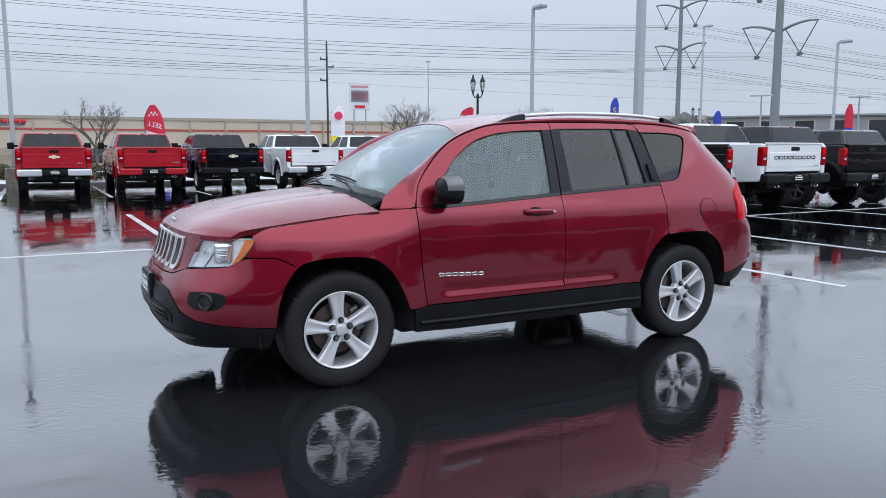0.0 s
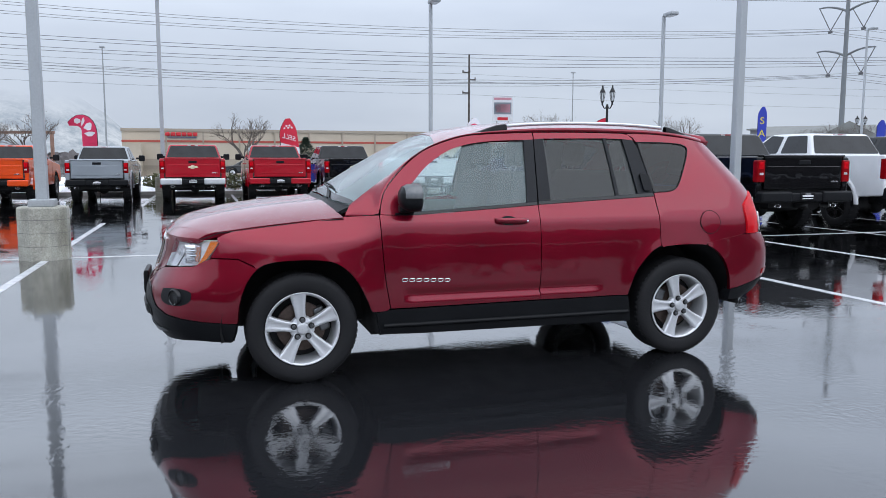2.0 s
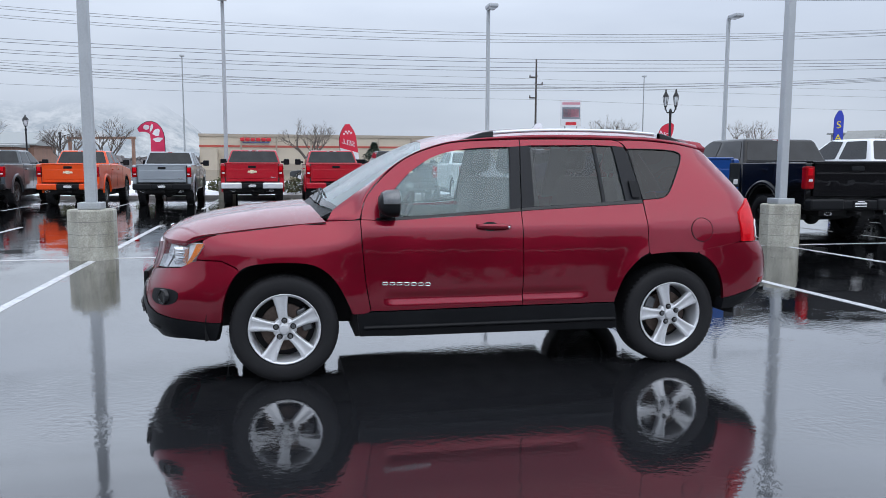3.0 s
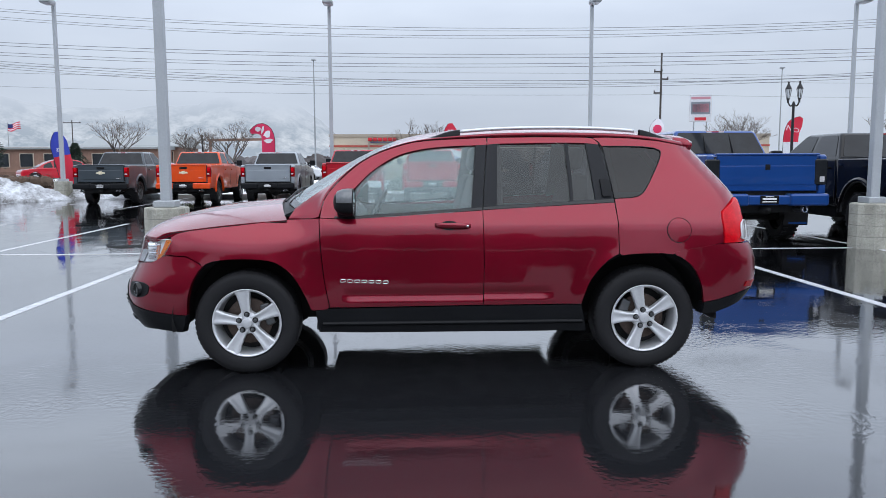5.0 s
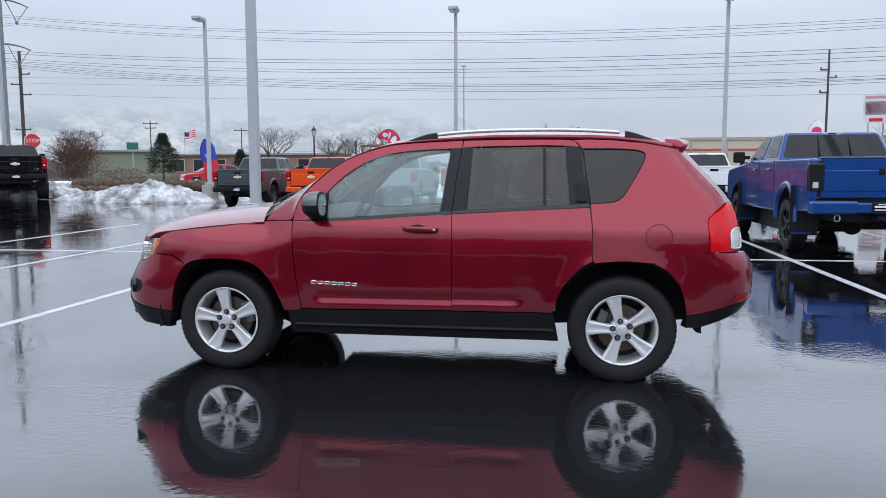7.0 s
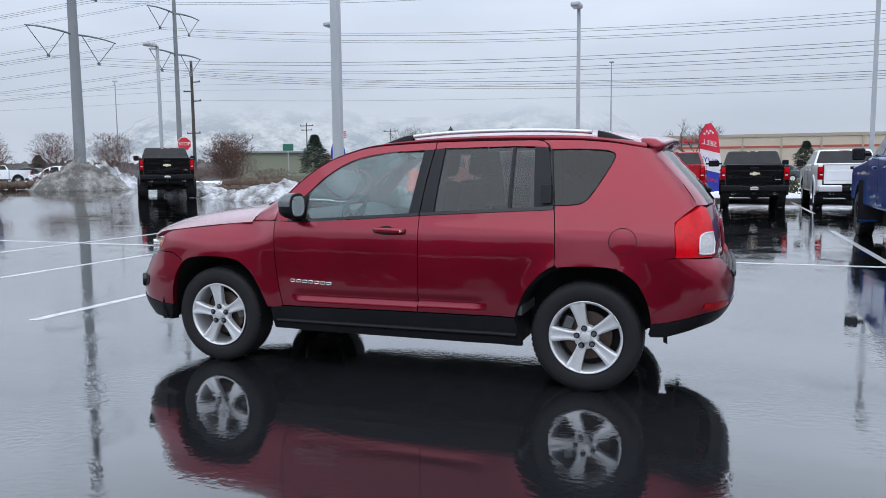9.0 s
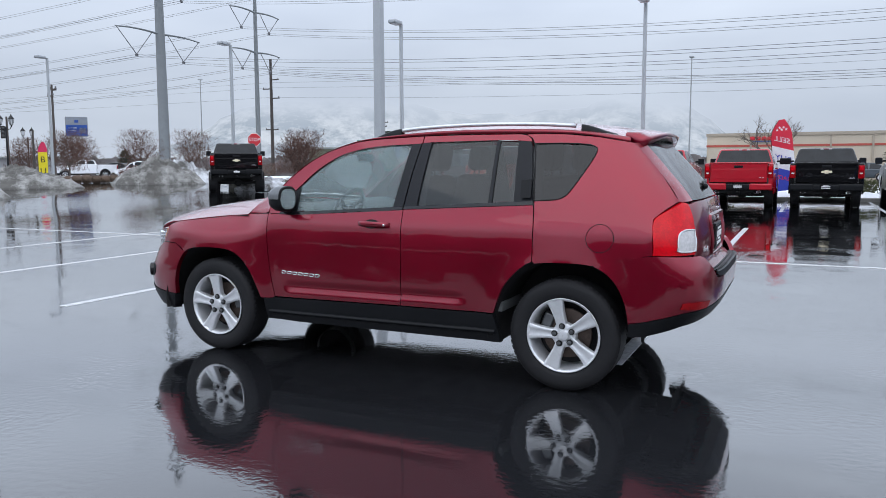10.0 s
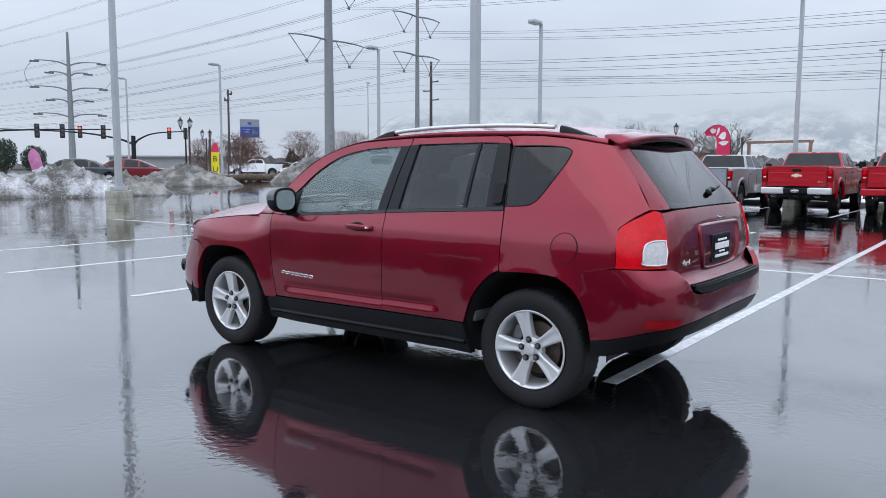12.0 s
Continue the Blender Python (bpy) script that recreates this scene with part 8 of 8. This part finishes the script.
for i, (x, y, w, h, mat) in enumerate(((-44.5, 56.0, 3.4, 1.4, "russet"), (-40.0, 48.5, 3.6, 1.3, "bush"), (-53.0, 47.5, 3.4, 1.2, "russet"), (-31.0, 47.8, 3.2, 1.2, "bush"))):
    shrub(x, y, w, h, mat, 50 + i, "dry reddish-brown shrub without green" if mat == "russet" else "round dry brown shrub")
for i, (x, y, h) in enumerate(((-97.1, 39.9, 4.2), (-96.2, 43.0, 3.4))):
    shrub(x, y, 3.0, h, "needle", 70 + i, "dark evergreen shrub far along the road")
for i, (x, y) in enumerate(((-6.4, 27.8), (-3.6, 28.2), (-0.6, 27.9), (4.6, 28.0), (-9.4, 28.0), (7.5, 28.2))):
    shrub(x, y, 1.2, 0.8, "shrub_green", 80 + i, "small olive shrub in the snow strip")


def hedge(x0, y0, x1, y1, h, seed):
    rng = random.Random(seed)
    bm = bmesh.new()
    n = int(math.hypot(x1 - x0, y1 - y0) / 0.5)
    for k in range(n + 1):
        t = k / n
        cx, cy, hk = x0 + (x1 - x0) * t, y0 + (y1 - y0) * t, h * rng.uniform(0.88, 1.08)
        blob = bmesh.ops.create_icosphere(bm, subdivisions=2, radius=1.0, matrix=Matrix.Translation((cx, cy, hk * 0.42 + rise(cx))) @ Matrix.Diagonal((0.42, 0.42, hk * 0.44, 1)))
        for v in blob["verts"]:
            v.co += Vector((0, 0, 0.10 * h * noise.noise(v.co * 4.0)))
        clump_crown(bm, rng, cx, cy, hk * 0.45 + rise(cx), 0.56, hk * 0.54, 420, 0.042)
    tagged(put("hedge", bm, M["bush"], smooth=False), "low dense dry brown hedge on the verge", "hedge", kind="stuff")


hedge(-41.0, 29.6, -38.6, 32.7, 0.62, 1)
hedge(-20.6, 26.5, -18.3, 29.6, 0.62, 2)
hedge(-25.5, 34.0, -19.5, 36.5, 0.75, 3)
hedge(-17.0, 32.6, -14.6, 33.6, 0.75, 4)


def conifer(x, y, h, seed):
    rng = random.Random(seed)
    root = tagged(empty("conifer", pose(x, y, rise(x))), "dark green conifer tree beyond the road", "tree", "conifers")
    bm = bmesh.new()
    tube(bm, [(0, 0, -0.1), (0, 0, h * 0.95)], 0.14, 6, 0.03)
    part("trunk", bm, M["bark"], root)
    bm = bmesh.new()
    for _ in range(3400):
        t = rng.random() ** 0.8
        r = (1 - t ** 1.5) * h * 0.36 * rng.uniform(0.35, 1.1) * (1 + 0.25 * math.sin(9 * t + 2 * seed)) + 0.05
        a = rng.uniform(0, 6.283)
        c = Vector((r * math.cos(a), r * math.sin(a), h * (0.1 + 0.9 * t)))
        o = Vector((math.cos(a), math.sin(a), -0.4 + 0.3 * rng.random()))
        s = h * 0.04 * rng.uniform(0.6, 1.4)
        side_v = Vector((-math.sin(a), math.cos(a), rng.uniform(-0.4, 0.4)))
        bm.faces.new([bm.verts.new(c), bm.verts.new(c + o * s + side_v * s * 0.4), bm.verts.new(c + o * s * 2), bm.verts.new(c + o * s - side_v * s * 0.4)])
    part("crown", bm, M["needle"], root)


for i, (x, y, h) in enumerate(((-55.9, 100, 6.4), (-47.5, 108, 4.2), (-70, 62, 3.0), (14.0, 120, 5.0))):
    conifer(x, y, h, 30 + i)

# far woods as one ragged band, distance haze put into their pale colour
bm = bmesh.new()
rng = random.Random(5)
for k in range(2600):
    a = radians(rng.uniform(-62, 72))
    d = rng.uniform(215, 330)
    hh = 3.0 + 3.5 * (0.5 + 0.5 * noise.noise(Vector((a * 9, 0, 0)))) + rng.uniform(-1, 1.5)
    hh *= 0.35 if a > radians(52) else 0.8
    cx, cy = -d * math.sin(a), d * math.cos(a)
    w = rng.uniform(1.2, 3.0)
    pts = [(-w, 0), (-w * 0.9, hh * 0.55), (-w * 0.4, hh * rng.uniform(0.8, 1.0)), (w * 0.1, hh * rng.uniform(0.75, 1.05)), (w * 0.6, hh * rng.uniform(0.7, 0.95)), (w, hh * 0.4), (w, 0)]
    c, s = math.cos(a), math.sin(a)
    bm.faces.new([bm.verts.new((cx + u * c, cy + u * s + rng.uniform(-0.6, 0.6), v - 0.2)) for u, v in pts])
tagged(put("distant_woods", bm, M["woods"], smooth=False), "bare woods along the horizon, haze put into their colour", "woods", kind="stuff")

# mountains in cloud: self-lit backdrop, distance haze put into the emission colour
mt = bpy.data.materials.new("self_lit_hazy_mountain")
mt.use_nodes = True
n, l = mt.node_tree.nodes, mt.node_tree.links
n.clear()
o = n.new("ShaderNodeOutputMaterial")
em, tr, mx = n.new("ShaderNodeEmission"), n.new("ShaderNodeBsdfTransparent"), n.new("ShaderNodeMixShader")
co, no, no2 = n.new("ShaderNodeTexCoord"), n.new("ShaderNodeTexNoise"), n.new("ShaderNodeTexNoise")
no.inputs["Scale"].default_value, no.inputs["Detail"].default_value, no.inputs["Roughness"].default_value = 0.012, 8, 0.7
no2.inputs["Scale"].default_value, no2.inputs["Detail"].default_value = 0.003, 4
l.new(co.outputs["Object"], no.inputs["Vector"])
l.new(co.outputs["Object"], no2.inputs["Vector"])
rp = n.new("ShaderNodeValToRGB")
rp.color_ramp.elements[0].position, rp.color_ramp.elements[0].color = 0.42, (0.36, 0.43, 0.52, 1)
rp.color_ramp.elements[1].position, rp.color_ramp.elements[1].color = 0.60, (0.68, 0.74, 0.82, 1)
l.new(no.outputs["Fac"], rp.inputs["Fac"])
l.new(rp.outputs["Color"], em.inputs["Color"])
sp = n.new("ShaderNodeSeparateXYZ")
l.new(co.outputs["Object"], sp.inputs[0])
# turns transparent with height to imitate low cloud
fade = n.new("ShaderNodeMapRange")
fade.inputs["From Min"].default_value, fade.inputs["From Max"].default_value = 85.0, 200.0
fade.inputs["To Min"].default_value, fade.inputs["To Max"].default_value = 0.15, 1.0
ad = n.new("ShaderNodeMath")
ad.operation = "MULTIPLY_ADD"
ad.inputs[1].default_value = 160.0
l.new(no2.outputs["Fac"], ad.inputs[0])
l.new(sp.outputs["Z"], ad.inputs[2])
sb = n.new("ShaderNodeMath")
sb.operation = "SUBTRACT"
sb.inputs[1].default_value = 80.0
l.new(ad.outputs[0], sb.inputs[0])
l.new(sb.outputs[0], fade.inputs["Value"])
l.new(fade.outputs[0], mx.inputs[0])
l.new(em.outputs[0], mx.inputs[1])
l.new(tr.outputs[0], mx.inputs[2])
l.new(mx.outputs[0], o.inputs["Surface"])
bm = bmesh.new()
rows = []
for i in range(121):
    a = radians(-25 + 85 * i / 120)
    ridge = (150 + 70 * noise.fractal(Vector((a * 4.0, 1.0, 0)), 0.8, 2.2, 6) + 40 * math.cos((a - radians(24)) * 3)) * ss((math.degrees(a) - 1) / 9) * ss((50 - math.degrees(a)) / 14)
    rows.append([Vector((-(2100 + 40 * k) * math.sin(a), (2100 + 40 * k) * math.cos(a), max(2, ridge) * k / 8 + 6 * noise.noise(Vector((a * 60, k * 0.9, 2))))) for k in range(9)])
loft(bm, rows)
tagged(put("backdrop", bm, mt), "self-lit backdrop of snowy mountains, haze in its colour, fading into cloud", "mountains", kind="structure")

# flag on a pole
M["flag_blue"] = material("navy_flag_cloth", (0.03, 0.04, 0.16), 0.8)
fp = tagged(empty("flagpole", pose(-66.5, 127.8, 0, 0, 0, 25)), "striped red and white flag on a grey pole", "flag")
bm = bmesh.new()
tube(bm, [(0, 0, -0.1), (0, 0, 8.4)], 0.07, 8, 0.04)
part("pole", bm, M["galv"], fp)


def flag_at(u, v):
    return Vector((1.9 * u, 0.22 * math.sin(5 * u + 2 * v), 8.2 - 1.2 * v + 0.35 * u * u - 0.12 * math.sin(6 * u)))


for k in range(7):
    bm = bmesh.new()
    loft(bm, [[flag_at(u, (k + e) / 7) for u in np.linspace(0, 1, 13)] for e in (0, 1)])
    part("stripe", bm, M["ban_red"] if k % 2 == 0 else M["ban_white"], fp)
bm = bmesh.new()
loft(bm, [[flag_at(u, v) + Vector((0, -0.03, 0)) for u in np.linspace(0, 0.4, 6)] for v in np.linspace(0, 4 / 7, 4)])
part("canton", bm, M["flag_blue"], fp)

# ---- traffic signals ----
M["signal"] = material("black_signal_housing", (0.015, 0.015, 0.015), 0.5)
M["signal_red"] = bpy.data.materials.new("lit_red_signal")
M["signal_red"].use_nodes = True
pr = M["signal_red"].node_tree.nodes["Principled BSDF"]
pr.inputs["Base Color"].default_value = (0.5, 0.02, 0.02, 1)
pr.inputs["Emission Color"].default_value, pr.inputs["Emission Strength"].default_value = (1.0, 0.06, 0.04, 1), 3.0
M["signal_off"] = material("unlit_signal_lens", (0.05, 0.05, 0.05), 0.3)


def signal_mast(x, y, turn, h, reach, heads, label, face=-1):
    root = tagged(empty("traffic_signal", pose(x, y, 0, 0, 0, turn)), label, "traffic light", "traffic signals")
    bm = bmesh.new()
    tube(bm, [(0, 0, -0.1), (0, 0, h + 0.4)], 0.17, 10, 0.12)
    part("pole", bm, M["black_iron"], root)
    bm = bmesh.new()
    tube(bm, curve_through([(0, 0, h - 0.4), (reach * 0.12, 0, h + 0.15), (reach * 0.4, 0, h + 0.7), (reach, 0, h + 0.95)], 5), 0.12, 8, 0.05)
    part("mast_arm", bm, M["black_iron"], root)
    for u, lit in heads:
        bm = bmesh.new()
        z = h + 0.75
        box(bm, reach * u - 0.2, reach * u + 0.2, min(0.22 * face, -0.05 * face), max(0.22 * face, -0.05 * face), z - 0.65, z + 0.55, 0.04)
        hd = part("signal_head", bm, M["signal"], root)
        for k in range(3):
            bm = bmesh.new()
            lathe(bm, [(0.14, 0.0), (0.14, 0.012), (0.001, 0.03)], pose(reach * u, 0.225 * face, z + 0.32 - 0.36 * k, -90 * face, 0, 0), 12)
            part("lens", bm, M["signal_red"] if (lit and k == 0) else M["signal_off"], hd, "lit red lens" if lit and k == 0 else "")


signal_mast(-70.5, 41.0, 52, 4.0, 5.2, ((0.66, True), (0.97, False)), "traffic signal on a curved black mast arm")
signal_mast(-70.2, 40.6, 232, 4.0, 14.0, ((0.35, True), (0.63, True), (1.0, True)), "traffic signal on a long black mast arm with red lights", 1)
signal_mast(-68.0, 22.0, 62, 3.6, 13.0, ((0.55, False), (0.70, False), (0.95, False)), "traffic signal on a long black mast arm")
signal_mast(-37.4, 138.4, 10, 5.4, 1.5, ((0.0, False),), "distant traffic signal head on a post")

# steel tower with upswept arms far off
root = tagged(empty("steel_tower", pose(-156, 79.5, 0, 0, 0, 63)), "pale steel power tower with swept arms far off", "power pylon")
bm = bmesh.new()
tube(bm, [(0, 0, -0.2), (0, 0, 15), (0, 0, 28.5)], 0.78, 10, 0.24)
part("pole", bm, M["galv_dark"], root)
for z, ww in ((22.6, 6.2), (20.4, 3.6), (17.4, 6.4), (14.9, 3.6), (12.0, 6.0)):
    for sg in (-1, 1):
        bm = bmesh.new()
        tube(bm, curve_through([(0, 0, z - 0.9), (sg * ww * 0.3, 0, z - 0.2), (sg * ww * 0.65, 0, z), (sg * ww, 0, z)], 4), 0.19, 6, 0.09)
        am = part("crossarm", bm, M["galv_dark"], root)
        bm = bmesh.new()
        box(bm, sg * ww - 0.9, sg * ww + 0.9, -0.12, 0.12, z - 0.45, z - 0.1, 0.05)
        part("insulator", bm, M["insulator"], am)
for sg in (-1, 1):
    bm = bmesh.new()
    tube(bm, curve_through([(sg * 6.6, 0, 22.4), (sg * 7.9, 0, 20.6), (sg * 7.9, 0, 18.8), (sg * 6.8, 0, 17.3)], 5), 0.05, 4)
    part("jumper_wire", bm, M["wire"], root)

# ---- distant cars ----
def small_car(x, y, turn, mat, label, h=1.5, z=0.0):
    root = tagged(empty("car", pose(x, y, z + rise(x), 0, 0, turn)), label, "car", "distant parked cars")
    w = 0.9
    bm = bmesh.new()
    prism(bm, [(-2.2, 0.35), (-1.75, 0.30), (-1.70, 0.55), (-1.4, 0.70), (-1.1, 0.55), (-1.05, 0.28), (1.05, 0.28), (1.1, 0.55), (1.4, 0.70), (1.7, 0.55), (1.75, 0.30), (2.2, 0.38), (2.25, 0.65), (2.1, 0.82), (1.1, 0.95), (-1.9, 0.98), (-2.22, 0.85)], -w, w, 0.08, 2)
    part("body", bm, mat, root)
    def taper(bm):
        for v in bm.verts:
            v.co.x *= 1 - 0.24 * max(0.0, (v.co.z - 0.9) / (h - 0.9))
        return bm
    roof = curve_through([(-1.98, 0.90), (-1.72, 1.06), (-1.25, h - 0.10), (-0.65, h - 0.01), (-0.05, h - 0.01), (0.42, h - 0.11), (0.85, h - 0.30), (1.35, 0.90)], 3)
    bm = bmesh.new()
    prism(bm, roof, -w + 0.06, w - 0.06, 0.05, 2)
    cab = part("cabin", taper(bm), mat, root)
    sill = 0.95
    for a, b in ((-1.50, -0.60), (-0.52, 0.28), (0.34, 0.92)):
        top_edge = [(p, q - 0.07) for p, q in roof if a < p < b and q - 0.07 > sill + 0.02]
        pane = [(a + (0.12 if a < -1 else 0), sill)] + top_edge + [(b, sill)]
        for sg in (-1, 1):
            bm = bmesh.new()
            prism(bm, pane, sg * (w - 0.075), sg * (w - 0.052))
            part("side_window", taper(bm), M["glass_far"], cab, smooth=False)
    part("rear_window", quad_on(bmesh.new(), (-w + 0.15, -1.73, 1.06), (w - 0.15, -1.73, 1.06), (w - 0.28, -1.24, h - 0.09), (-w + 0.28, -1.24, h - 0.09), (0, -1, 0.7), 0.02), M["glass_far"], cab, smooth=False)
    part("windscreen", quad_on(bmesh.new(), (-w + 0.15, 1.28, 0.96), (w - 0.15, 1.28, 0.96), (w - 0.28, 0.46, h - 0.12), (-w + 0.28, 0.46, h - 0.12), (0, 0.5, 1), 0.02), M["glass_far"], cab, smooth=False)
    for sg in (-1, 1):
        for yy in (-1.4, 1.4):
            bm = bmesh.new()
            lathe(bm, [(0.2, 0.09), (0.29, 0.1), (0.32, 0.07), (0.32, -0.07), (0.28, -0.1)], pose(sg * (w - 0.1), yy, 0.32, 0, 90 * sg, 0), 18)
            wl2 = part("tyre", bm, M["rubber"], root)
            bm = bmesh.new()
            lathe(bm, [(0.21, 0.08), (0.19, 0.06), (0.05, 0.075), (0.001, 0.08)], pose(sg * (w - 0.1), yy, 0.32, 0, 90 * sg, 0), 14)
            part("rim", bm, M["alloy"], wl2)
        bm = bmesh.new()
        box(bm, sg * w * 0.78 - 0.14, sg * w * 0.78 + 0.14, -2.24, -2.12, 0.68, 0.86, 0.03)
        part("tail_lamp", bm, M["lens_deep"], root)


small_car(-41.0, 19.6, -38, P["grey"], "dark grey car behind the snow pile", 1.46)
small_car(-39.9, 22.1, -38, P["maroon"], "dark red car behind the snow pile", 1.46)
pickup(P["white"], -60.2, 51.9, "white pickup driving along the road beyond the hedge", 1.95, 0.95, 0.25, bumper="chrome", rim="silver", badge="none", turn=140, group="distant parked cars")
small_car(-23.2, 46.3, 125, P["red"], "red car parked by the brick building", 1.5)
small_car(-20.0, 56.0, 80, P["red"], "red car parked by the brick building", 1.5)
small_car(-9.5, 60.0, 85, P["white"], "white car parked beyond the snow", 1.5)
small_car(2.0, 62.0, 85, P["charcoal"], "dark car parked beyond the snow", 1.5)
small_car(6.5, 66.0, 85, P["grey"], "grey car parked beyond the snow", 1.5)
small_car(-55.0, 50.0, 110, P["white"], "white car far along the road", 1.6)
small_car(-64.0, 55.0, 110, P["charcoal"], "dark car far along the road", 1.5)
